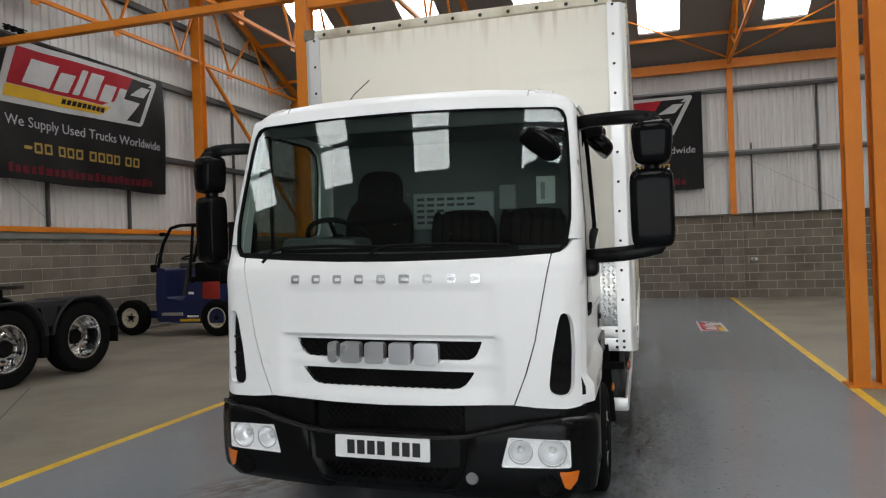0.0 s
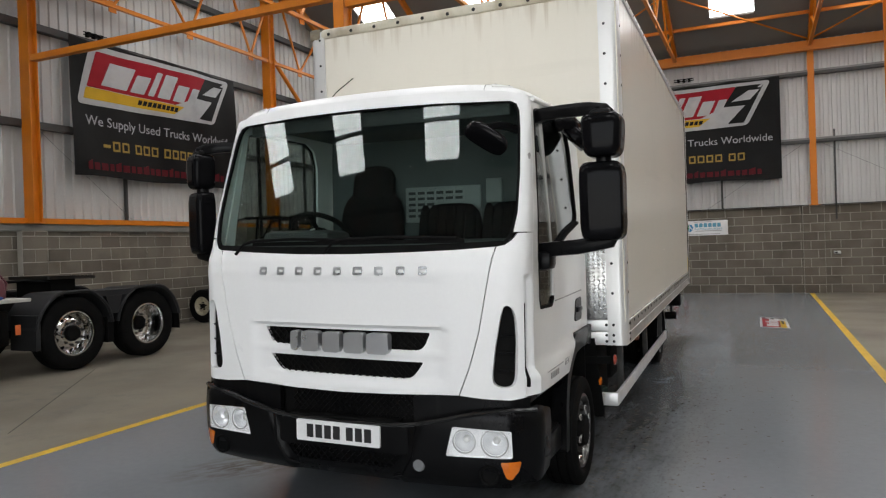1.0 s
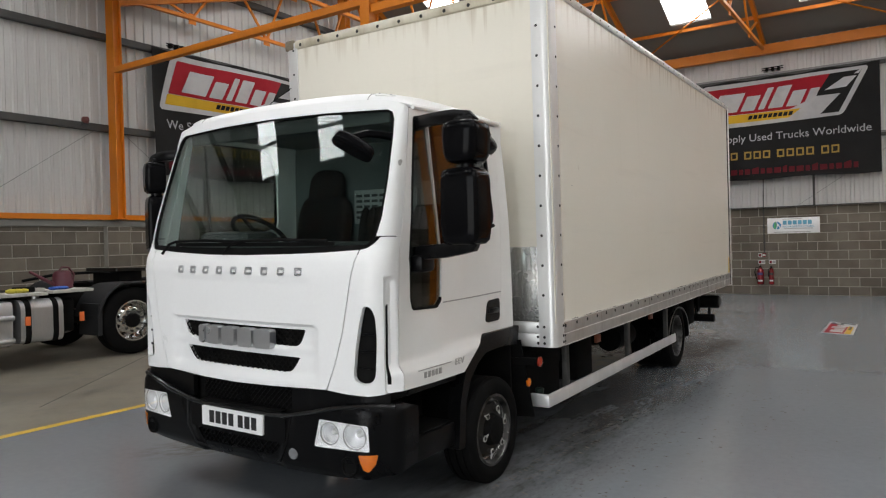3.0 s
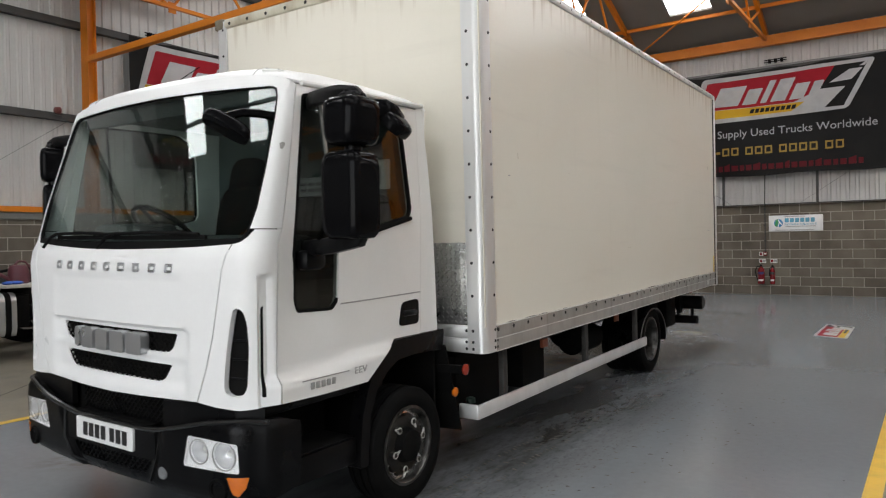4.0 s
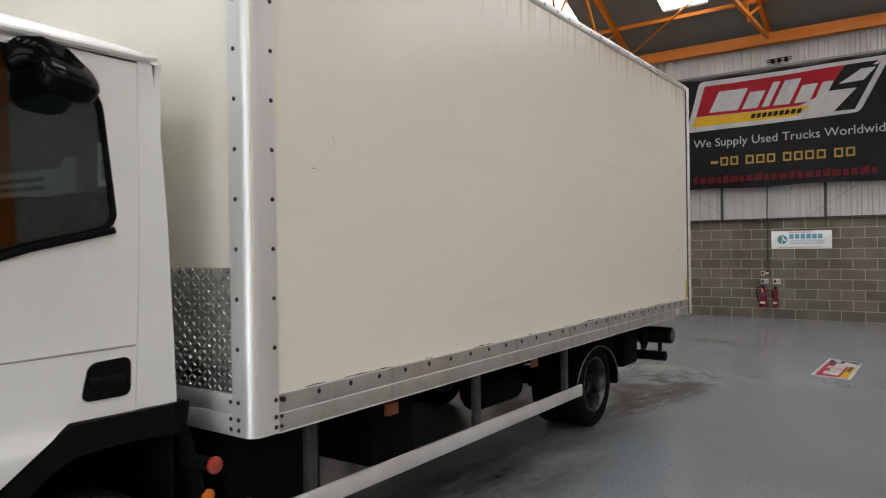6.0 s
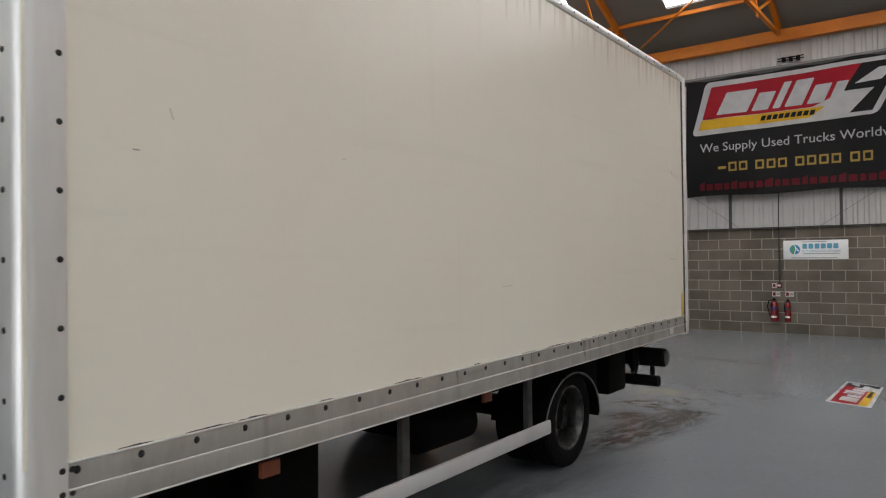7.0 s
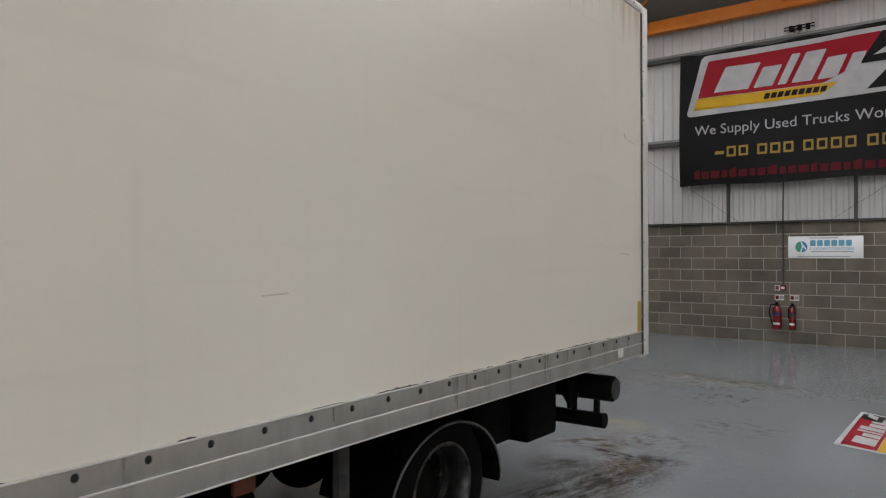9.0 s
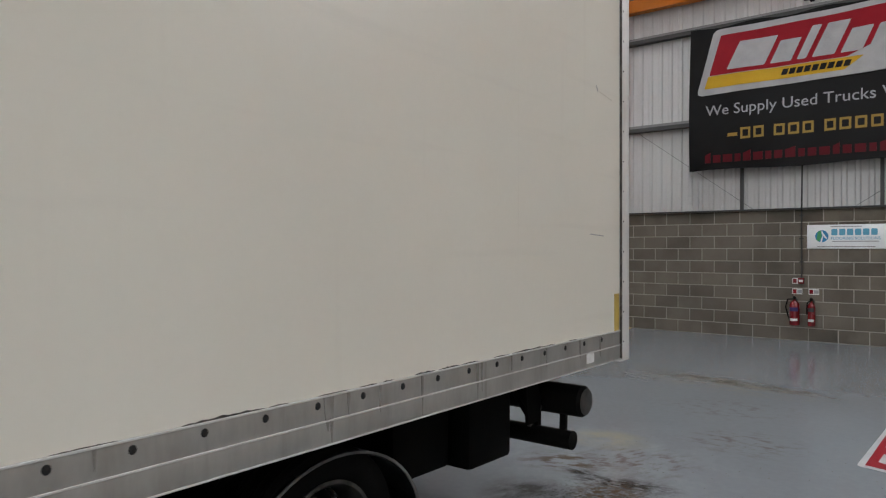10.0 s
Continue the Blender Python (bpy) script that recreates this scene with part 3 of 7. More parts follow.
def build_walls():
    # cladding all round
    corrugated("wall_north", X1 - X0, WALL_TOP - 0.02, EAVE + 0.1, lambda s, d, z: (X0 + s, Y1 - d, z), "off-white ribbed metal cladding above the block wall")
    corrugated("wall_west", Y1 - Y0, 2.1, lambda s: gable(Y0 + s), lambda s, d, z: (X0 + d, Y0 + s, z), "off-white ribbed metal cladding of the gable wall")
    corrugated("wall_east", Y1 - Y0, 2.1, lambda s: gable(Y0 + s), lambda s, d, z: (X1 - d, Y0 + s, z), "off-white ribbed metal cladding of the gable wall")
    corrugated("wall_south_a", ADDED_DOOR[0] - X0, 2.1, EAVE + 0.1, lambda s, d, z: (X0 + s, Y0 + d, z), "off-white ribbed metal cladding above the block wall")
    corrugated("wall_south_b", X1 - ADDED_DOOR[1], 2.1, EAVE + 0.1, lambda s, d, z: (ADDED_DOOR[1] + s, Y0 + d, z), "off-white ribbed metal cladding above the block wall")
    corrugated("wall_south_c", ADDED_DOOR[1] - ADDED_DOOR[0], ADDED_DOOR[2], EAVE + 0.1, lambda s, d, z: (ADDED_DOOR[0] + s, Y0 + d, z), "off-white ribbed metal cladding over the added door opening")
    # outer skins that close the place
    structure("wall_north_outer", box(X0 - 0.3, X1 + 0.3, Y1 + 0.03, Y1 + 0.3, 0, EAVE + 0.3), M_CLAD, "outer metal skin of the wall", "wall")
    for k, (xa, xb, za) in enumerate(((X0 - 0.3, ADDED_DOOR[0], 0), (ADDED_DOOR[1], X1 + 0.3, 0), (ADDED_DOOR[0], ADDED_DOOR[1], ADDED_DOOR[2]))):
        structure("wall_south_outer_%d" % (k + 1), box(xa, xb, Y0 - 0.3, Y0 - 0.03, za, EAVE + 0.3), M_CLAD, "outer metal skin of the wall", "wall")
    for nm, xa, xb in (("wall_west_outer", X0 - 0.3, X0 - 0.03), ("wall_east_outer", X1 + 0.03, X1 + 0.3)):
        bm = extrude_outline([(Y0, 0), (Y1, 0), (Y1, EAVE), (RIDGE_A, roof_z(RIDGE_A)), (VALLEY, EAVE), (RIDGE_B, roof_z(RIDGE_B)), (Y0, EAVE)],
                             lambda p, d: (xa + d, p[0], p[1] + (0.06 if p[1] > 1 else 0)), xb - xa)
        structure(nm, bm, M_CLAD, "outer metal skin of the gable wall", "wall")


def build_roof():
    """Liner sheets with openings for the rooflights, and the frosted rooflights in them."""
    lights = [-8.96 + 3.05 * k for k in range(8)]
    slopes = [(Y1, RIDGE_A), (VALLEY, RIDGE_A), (VALLEY, RIDGE_B), (Y0, RIDGE_B)]
    n = 0
    for ya, yb in slopes:
        sg = 1 if yb > ya else -1
        cut = sorted((ya + sg * (1.26 if ya > 0 else 1.85), ya + sg * 4.3))
        bm = bmesh.new()
        xs = [X0 - 0.3] + [v for x in lights for v in (x, x + 1.03)] + [X1 + 0.3]
        ys = sorted((ya, cut[0], cut[1], yb))
        for i in range(len(xs) - 1):
            for j in range(3):
                if j == 1 and i % 2 == 1:
                    continue
                xa, xb, y0, y1 = xs[i], xs[i + 1], ys[j], ys[j + 1]
                q = [(xa, y0), (xb, y0), (xb, y1), (xa, y1)]
                pts = []
                for x, y in q:
                    z = EAVE + abs(y - ya) * SLOPE
                    pts.append(Vector((x, y, z)))
                lo = [bm.verts.new(p) for p in pts]
                hi = [bm.verts.new(p + Vector((0, 0, 0.08))) for p in pts]
                bm.faces.new(lo)
                bm.faces.new(hi[::-1])
                for a in range(4):
                    bm.faces.new((lo[a], lo[(a + 1) % 4], hi[(a + 1) % 4], hi[a]))
        bmesh.ops.remove_doubles(bm, verts=bm.verts, dist=1e-4)
        n += 1
        tagged(in_hall(link_mesh("ceiling_%d" % n, bm, M_ROOF)), "grey sloping roof lining of the warehouse", "ceiling", kind="structure")
        for x in lights:
            bm = bmesh.new()
            vs = []
            for xx, yy in ((x, cut[0]), (x + 1.03, cut[0]), (x + 1.03, cut[1]), (x, cut[1])):
                vs.append(bm.verts.new((xx, yy, EAVE + abs(yy - ya) * SLOPE + 0.05)))
            bm.faces.new(vs)
            r = bmesh.ops.extrude_face_region(bm, geom=list(bm.faces))
            bmesh.ops.translate(bm, vec=(0, 0, 0.01), verts=[v for v in r["geom"] if isinstance(v, bmesh.types.BMVert)])
            tagged(in_hall(link_mesh("rooflight", bm, M_ROOFLIGHT)), "frosted white rooflight panel glowing with daylight", "rooflight", "rooflights in the roof", "structure")


build_floor()
structure("floor_crack", bar((-4.95, 4.33, -0.0035), (-7.2, 7.08, -0.0035), 0.012, 0.002), M_RAIL, "dark hairline joint across the bare concrete floor", "floor joint")
build_walls()
build_roof()

# ---------------------------------------------------------------- steelwork
TRUSSES = [-10.45, -7.4, -4.1, -0.8, 2.5, 5.8, 9.1, 12.4]


def h_column(x0, x1, y0, y1, z0, z1, along="y"):
    """Rolled steel column: two flanges and a web, with a base plate."""
    bm = bmesh.new()
    t = 0.018
    if along == "y":
        add_box(bm, x0, x1, y0, y0 + t, z0, z1)
        add_box(bm, x0, x1, y1 - t, y1, z0, z1)
        add_box(bm, (x0 + x1) / 2 - 0.05, (x0 + x1) / 2 + 0.05, y0 + t, y1 - t, z0, z1)
    else:
        add_box(bm, x0, x0 + t, y0, y1, z0, z1)
        add_box(bm, x1 - t, x1, y0, y1, z0, z1)
        add_box(bm, x0 + t, x1 - t, (y0 + y1) / 2 - 0.05, (y0 + y1) / 2 + 0.05, z0, z1)
    add_box(bm, x0 - 0.05, x1 + 0.05, y0 - 0.05, y1 + 0.05, z0, z0 + 0.02)
    return bm


def steel(name, bm, label, category="steelwork", group=""):
    ob = tagged(in_hall(link_mesh(name, bm, M_ORANGE)), label, category, group, "structure")
    return ob


def build_steel():
    colg = "orange steel columns"
    for x in (-3.89, 2.39, 8.67):
        steel("column", h_column(x, x + 0.16, 8.24, 8.45, 0.0, EAVE), "orange painted steel column standing on the floor", "column", colg)
    steel("column", h_column(2.65, 2.81, 8.24, 8.46, 0.0, EAVE), "orange painted steel column standing on the floor", "column", colg)
    steel("column", h_column(-10.64, -10.39, 8.58, 8.75, 2.18, EAVE + 0.2), "orange painted steel wall column above the block pier", "column", colg)
    steel("column", h_column(-10.62, -10.37, 15.3, 15.52, 2.18, 9.4), "orange painted steel gable post", "column", colg)
    steel("column", h_column(-10.7, -10.45, 20.64, 20.89, 2.18, EAVE), "orange painted steel corner column", "column", colg)
    for x in (-4.3, 2.43, 9.0):
        steel("column", h_column(x, x + 0.15, 20.72, 20.88, WALL_TOP, EAVE), "orange painted steel wall post above the block pier", "column", colg)
    # beams
    steel("beam_ledge", box(-10.72, -10.56, Y0, Y1, 2.176, 2.275), "orange steel beam along the top of the block wall", "beam")
    steel("beam_eave", box(X0, X1, 20.66, 20.84, 6.25, 6.5), "orange steel eaves beam", "beam")
    steel("beam_eave", box(X0, X1, Y0 + 0.08, Y0 + 0.26, 6.25, 6.5), "orange steel eaves beam", "beam")
    steel("beam_valley", box(X0, X1, 8.26, 8.46, EAVE - 0.02, EAVE + 0.24), "orange steel valley beam", "beam")
    for x0, x1 in ((-10.12, -3.895), (-3.725, 2.385), (2.815, 8.665)):
        steel("beam_tie", box(x0, x1, 8.4, 8.52, 4.945, 5.05) if x0 < -9 else box(x0, x1, 8.27, 8.39, 4.755, 4.86), "orange steel tie beam between the columns", "beam")
    steel("beam_rake", bar((-10.45, 8.72, 6.45), (-10.45, 14.95, 8.35), 0.12, 0.2), "orange raking gable beam", "beam")
    steel("brace", rod((-10.5, 15.5, 6.75), (-10.55, 20.6, 2.6), 0.055), "orange tubular wall brace", "brace")
    # trusses
    for x in TRUSSES:
        for ya, yb in ((VALLEY, Y1),):
            bm = bmesh.new()
            mid = (ya + yb) / 2
            zc = 6.54 if x < -10 else 6.4
            for s in (-1, 1):
                e = ya if s < 0 else yb
                add_bar(bm, (x, e - s * 0.12, EAVE - 0.02), (x, mid, EAVE + (yb - ya) / 2 * SLOPE - 0.12), 0.09, 0.16)
            add_bar(bm, (x, ya + 0.1, zc), (x, yb - 0.1, zc), 0.075, 0.075)
            n = 6
            for k in range(1, n):
                y = ya + (yb - ya) * k / n
                add_box(bm, x - 0.008, x + 0.008, y - 0.09, y + 0.09, zc - 0.13, zc + 0.1)
                for d in (-0.5, 0.5):
                    y2 = ya + (yb - ya) * (k + d) / n
                    z2 = EAVE + min(y2 - ya, yb - y2) * SLOPE - 0.14
                    add_bar(bm, (x, y, zc), (x, y2, z2), 0.045, 0.045)
            steel("roof_truss", bm, "orange lattice roof truss", "truss", "roof trusses")
    # purlins
    for ya, yb in ((Y1, RIDGE_A), (VALLEY, RIDGE_A), (VALLEY, RIDGE_B), (Y0, RIDGE_B)):
        sg = 1 if yb > ya else -1
        for d in (1.1, 2.65, 4.45, 5.9):
            y = ya + sg * d
            z = EAVE + d * SLOPE - 0.045
            if y > VALLEY:
                steel("purlin", box(X0, X1, y - 0.03, y + 0.03, z - 0.055, z + 0.03), "orange roof purlin", "purlin", "roof purlins")
            else:
                tagged(in_hall(link_mesh("purlin", box(X0, X1, y - 0.03, y + 0.03, z - 0.055, z + 0.03), M_RAIL)), "dark grey roof purlin", "purlin", "grey roof purlins", "structure")
    # roof bracing rods from the eaves joints
    for xj in (-4.1, 2.5):
        for s in (-1, 1):
            steel("brace_rod", rod((xj, 20.74, 6.54), (xj + s * 3.3, 18.5, 7.55), 0.022, seg=8), "slim orange roof bracing rod", "brace", "roof bracing rods")
    # wall rails and posts
    def dark(name, bm, label):
        tagged(in_hall(link_mesh(name, bm, M_RAIL)), label, "wall rail", kind="structure")
    for z in (5.64, 3.89):
        dark("rail_north", box(X0, X1, 20.77, 20.91, z, z + 0.075), "dark grey cladding rail")
        tagged(in_hall(link_mesh("rail_north_lip", box(X0, X1, 20.8, 20.91, z + 0.076, z + 0.13), M_ZINC)), "pale grey cladding rail lip", "wall rail", kind="structure")
    for z in (5.78, 4.0, 7.4):
        dark("rail_west", box(-10.77, -10.63, Y0, Y1, z - 0.1, z + 0.03), "dark grey cladding rail")
    for x in (-6.2, -1.9, 0.29, 4.64, 6.9):
        dark("post_north", box(x - 0.025, x + 0.025, 20.84, 20.905, WALL_TOP, 5.64), "slim dark grey cladding post")
    for y in (6.3, 10.87, 13.07, 17.2, 19.2):
        dark("post_west", box(-10.765, -10.7, y - 0.025, y + 0.025, 2.28, 5.68), "slim dark grey cladding post")
    dark("post_pipe", rod((3.0, 20.84, 1.9), (3.0, 20.84, 4.2), 0.022), "thin grey pipe")
    for a, b in (((2.7, 20.88, 3.89), (5.5, 20.88, 2.29)), ((2.3, 20.88, 3.89), (-0.1, 20.88, 2.29)), ((-3.9, 20.88, 3.89), (-1.7, 20.88, 2.29)), ((-10.73, 8.9, 3.95), (-10.73, 11.0, 2.3)), ((-10.73, 8.4, 3.95), (-10.73, 6.0, 2.3))):
        tagged(in_hall(link_mesh("sag_wire", rod(a, b, 0.0045, seg=6), M_ZINC)), "thin steel bracing wire", "wire", kind="structure")
    dark("rail_lamp", lathe([(-0.05, 0.001), (-0.045, 0.05), (0.0, 0.075), (0.045, 0.05), (0.05, 0.001)], 16, "Z", (4.55, 20.72, 3.99)), "small dark ball lamp on the wall rail")
    dark("wall_flashing", box(X0, X1, 20.74, 20.94, WALL_TOP, WALL_TOP + 0.02), "dark flashing on the block wall")


build_steel()

# ---------------------------------------------------------------- the box truck
CX = -1.255
FLARE = 0.038


def step(x):
    x = min(1.0, max(0.0, x))
    return x * x * (3 - 2 * x)


def interp(x, table):
    if x <= table[0][0]:
        return table[0][1]
    for (a, fa), (b, fb) in zip(table, table[1:]):
        if x <= b:
            return fa + (fb - fa) * (x - a) / (b - a)
    return table[-1][1]


def cab_front(z):
    """y of the cab's front on its middle line at height z."""
    return interp(z, [(0.3, 3.485), (0.8, 3.48), (1.4, 3.478), (1.47, 3.49), (1.54, 3.525), (2.3, 3.765), (2.4, 3.8)])


def cab_half(z):
    return interp(z, [(1.35, 1.02), (1.7, 1.012), (2.32, 0.968), (2.45, 0.955)])


def cab_radius(z):
    return interp(z, [(1.3, 0.138), (1.55, 0.11), (1.75, 0.07), (2.3, 0.042)])


BOW, T0 = 0.072, 0.129


def cab_plan(s, z):
    """Point and outward normal of the cab's skin at s along its plan from the middle of the front, at height z."""
    sg = -1 if s < 0 else 1
    s = abs(s)
    R, ue = cab_radius(z), cab_half(z)
    A = ue - R * (1 - T0)
    if s < A:
        u, v, a = s, BOW * s * s, 2 * BOW * s
    elif s < A + 1.442 * R:
        a = T0 + (s - A) / R
        u, v = A + R * (math.sin(a) - math.sin(T0)), BOW * A * A + R * (math.cos(T0) - math.cos(a))
    else:
        a = math.pi / 2
        u, v = ue, BOW * A * A + R * math.cos(T0) + (s - A - 1.442 * R)
    y = cab_front(z) + v
    nx, ny = math.sin(a), -math.cos(a)
    # the lower flank stands a little proud below a rising crease
    crease = interp(y, [(3.6, 0.91), (3.98, 0.915), (4.33, 0.952), (4.6, 0.966)])
    f = FLARE * step((crease - z) / 0.06) * step((a - 0.9) / 0.6)
    return Vector((CX + sg * (u + nx * f), y + ny * f, z)), Vector((sg * nx, ny, 0))


def side_s(y, z):
    """The plan length at which the flank lies at y."""
    R, ue = cab_radius(z), cab_half(z)
    A = ue - R * (1 - T0)
    return y - cab_front(z) - BOW * A * A - R * math.cos(T0) + A + 1.442 * R


def front_s(u, z):
    """The plan length at the offset u from the middle."""
    R, ue = cab_radius(z), cab_half(z)
    A = ue - R * (1 - T0)
    if abs(u) < A:
        return u
    a = math.asin(min(1.0, (abs(u) - A) / R + math.sin(T0)))
    return math.copysign(A + R * (a - T0), u)


def on_cab(p, d):
    q, n = cab_plan(p[0], p[1])
    return q - n * d


def mirrored(pts):
    return [(-x, z) for x, z in reversed(pts)]


def finer(pts, gap=0.07):
    """Points between, so that straight lines stay straight on the curved skin."""
    out = []
    for (a, b), (c, d) in zip(pts, pts[1:]):
        n = max(1, int(abs(d - b) / gap))
        out += [(a + (c - a) * k / n, b + (d - b) * k / n) for k in range(n)]
    return out + [pts[-1]]


def F(*pts):
    return [(front_s(u, z), z) for u, z in pts]


def S(*pts):
    return [(side_s(y, z), z) for y, z in finer(pts)]


truck = thing("box_truck", "white box truck with cream box body parked on the grey floor", "truck")

# --- cab shell
cab = part("cab", box(CX - 0.955, CX + 0.955, 4.985, 5.015, 0.975, 2.36, 0.004), M_DOOR, truck, "white-painted cab with grey lining behind its seats")

bonnet_edge = [(0.862, 1.526), (0.826, 1.34), (0.778, 1.085), (0.73, 0.92), (0.672, 0.77)]
bonnet_top = [(-0.862, 1.526), (-0.6, 1.51), (-0.27, 1.498), (0.06, 1.496), (0.4, 1.503), (0.65, 1.512)]
bonnet_low = [(0.3, 0.755), (0.0, 0.748), (-0.3, 0.752)]
bonnet = F(*(bonnet_top + bonnet_edge + bonnet_low)) + mirrored(F(*bonnet_edge))[0:4]
grille_up = rounded(F((-0.525, 1.088), (0.515, 1.083), (0.475, 0.986), (-0.482, 0.992)), [0.012, 0.012, 0.05, 0.05])
grille_low = rounded(F((-0.492, 0.934), (0.475, 0.926), (0.412, 0.836), (-0.42, 0.84)), [0.012, 0.012, 0.05, 0.05])


def on_bonnet(p, d):
    """The bonnet has a shallow ledge under the badge line and dished lips above each opening."""
    s, z = p
    k = 0.008 * step((1.375 - z) / 0.02) * step((0.62 - abs(s)) / 0.1)
    for zt in (1.095, 0.94):
        k += 0.02 * step((zt + 0.022 - z) / 0.014) * step((z - zt + 0.17) / 0.08) * step((0.64 - abs(s)) / 0.08)
    return on_cab(p, d + k)


front_panel = part("front_panel", skin(bonnet, [grille_up, grille_low], on_bonnet, 0.025, 0.018), M_WHITE, cab, "white front panel with two dark grille slots")

# grille mesh behind the slots
def diamond_mesh(u0, u1, z0, z1, y, pitch, w=0.006, lean=1.0):
    bm = bmesh.new()
    h = z1 - z0
    n = int((u1 - u0 + h) / pitch)
    for k in range(n + 1):
        for sg in (1, -1):
            a = u0 - h * lean / 2 + k * pitch if sg > 0 else u0 + h * lean / 2 + k * pitch
            p0, p1 = (a, z0), (a + sg * h * lean, z1)
            lo, hi = max(min(p0[0], p1[0]), u0), min(max(p0[0], p1[0]), u1)
            if hi - lo < 0.01:
                continue
            f = lambda u: z0 + (u - p0[0]) / (p1[0] - p0[0]) * h
            add_bar(bm, (CX + lo, y + BOW * lo * lo, f(lo)), (CX + hi, y + BOW * hi * hi, f(hi)), w, w)
    return bm


for (z0, z1, uu) in ((0.975, 1.1, 0.53), (0.825, 0.945, 0.49)):
    part("grille_mesh", diamond_mesh(-uu, uu, z0, z1, 3.515, 0.042), M_DARK, cab, "black diamond grille mesh", smooth=False)
part("grille_backing", skin(F((-0.6, 1.13), (0.6, 1.13), (0.6, 0.8), (-0.6, 0.8)), [], lambda p, d: on_cab(p, d + 0.07), 0.01, 0.1), M_DARK, cab, "dark radiator behind the grille")

# corner panels with tall vents
vent = [(0.926, 1.232), (0.952, 1.22), (0.969, 1.17), (0.976, 1.05), (0.969, 0.86), (0.952, 0.824), (0.895, 0.815), (0.854, 0.832), (0.848, 0.87), (0.865, 1.02), (0.893, 1.17), (0.908, 1.222)]
corner = F((0.868, 1.526), (0.832, 1.34), (0.784, 1.085), (0.736, 0.92), (0.678, 0.768), (0.8, 0.757), (0.935, 0.755)) + S((3.69, 0.772), (3.697, 0.95), (3.705, 1.3), (3.722, 1.53), (3.742, 1.595)) + F((0.97, 1.595), (0.945, 1.56), (0.91, 1.535))
def on_corner(p, d):
    """The corner panel ends in an air slot; the strip behind it lies deeper below a short shelf."""
    k = 0.026 * step((1.392 - p[1]) / 0.03) * step((abs(p[0]) - side_s(3.606, p[1])) / 0.008) * step((side_s(3.688, p[1]) - abs(p[0])) / 0.03)
    return on_cab(p, d + k)


for sg in (1, -1):
    tall = rounded(F(*vent), 0.03, 4)
    c, v = (corner, tall) if sg > 0 else (mirrored(corner), mirrored(tall))
    cp = part("corner_panel", skin(c, [v], on_corner, 0.03, 0.016), M_WHITE, cab, "white corner panel with a tall dark vent")
    slot = rounded([(sg * side_s(y, z), z) for y, z in ((3.621, 0.812), (3.637, 0.812), (3.637, 1.24), (3.621, 1.225))], 0.005)
    part("air_slot", skin(slot, [], lambda p, d: on_cab(p, d + 0.0235), 0.02, 0.03), M_RUBBER, cp, "narrow black air slot")
    vb = skin([(a * 1.0, z) for a, z in v], [], lambda p, d: on_cab(p, d + 0.035), 0.01, 0.05)
    part("vent", vb, M_RUBBER, cp, "tall black air vent")
    for z in (0.9, 0.99, 1.08):
        ue = interp(z, [(0.85, 0.87), (1.2, 0.9)])
        a, b = front_s(ue, z), front_s(0.964, z)
        pts = [on_cab((sg * (a + (b - a) * k / 4), z), 0.026) for k in range(5)]
        part("vent_slat", pipe(pts, 0.006, 6), M_BLACK, cp)

# windscreen surround: two pillars and the header
glass_in = [(0.948, 1.6), (0.962, 1.7), (0.959, 1.9), (0.942, 2.15), (0.929, 2.25), (0.91, 2.29), (0.875, 2.308), (0.45, 2.324), (0.0, 2.33)]
outer = S((3.745, 1.6), (3.775, 1.75), (3.81, 1.9), (3.85, 2.1), (3.875, 2.24), (3.892, 2.318)) + F((0.93, 2.345), (0.86, 2.362), (0.7, 2.382), (0.4, 2.392), (0.0, 2.396))
surround = outer[:-1] + mirrored(outer) + [(-a, z) for a, z in F(*glass_in)] + F(*glass_in)[::-1][1:]
part("windscreen_surround", skin(surround, [], on_cab, 0.03, 0.03), M_WHITE, cab, "white windscreen pillars and header")
screen = F((-0.943, 1.58), (-0.91, 1.535), (-0.86, 1.52), (-0.6, 1.505), (0, 1.493), (0.6, 1.505), (0.86, 1.52), (0.91, 1.535), (0.943, 1.58)) + F(*glass_in)[1:-1] + mirrored(F(*glass_in))[0:-1]
cz_ = 1.92
inner = [(a * 0.988, cz_ + (z - cz_) * 0.985 + 0.002) for a, z in screen]
windscreen = part("windscreen", skin(inner, [], lambda p, d: on_cab(p, d + 0.012), 0.005, 0.06), M_GLASS, cab, "tinted windscreen reflecting rooflights")
part("windscreen_gasket", skin(screen, [[(a * 0.984, cz_ + (z - cz_) * 0.978 + 0.002) for a, z in screen]], lambda p, d: on_cab(p, d + 0.006), 0.02, 0.03), M_RUBBER, cab, "black windscreen gasket")
mark_s = side_s(3.778, 2.0)
part("pillar_mark", skin([(mark_s + 0.014 * (1 + 0.25 * math.sin(3 * a)) * math.cos(a), 2.0 + 0.018 * math.sin(a)) for a in [2 * math.pi * k / 14 for k in range(14)]], [], lambda p, d: on_cab(p, d - 0.0012), 0.002, 0.02), M_GREYBADGE, cab, "worn grey mark on the pillar")
part("scuttle", skin(F((-0.9, 1.556), (-0.87, 1.5), (0, 1.475), (0.87, 1.5), (0.9, 1.556), (0.5, 1.542), (0, 1.537), (-0.5, 1.542)), [], lambda p, d: on_cab(p, d + 0.002), 0.02, 0.06), M_RUBBER, cab, "black scuttle panel under the windscreen")


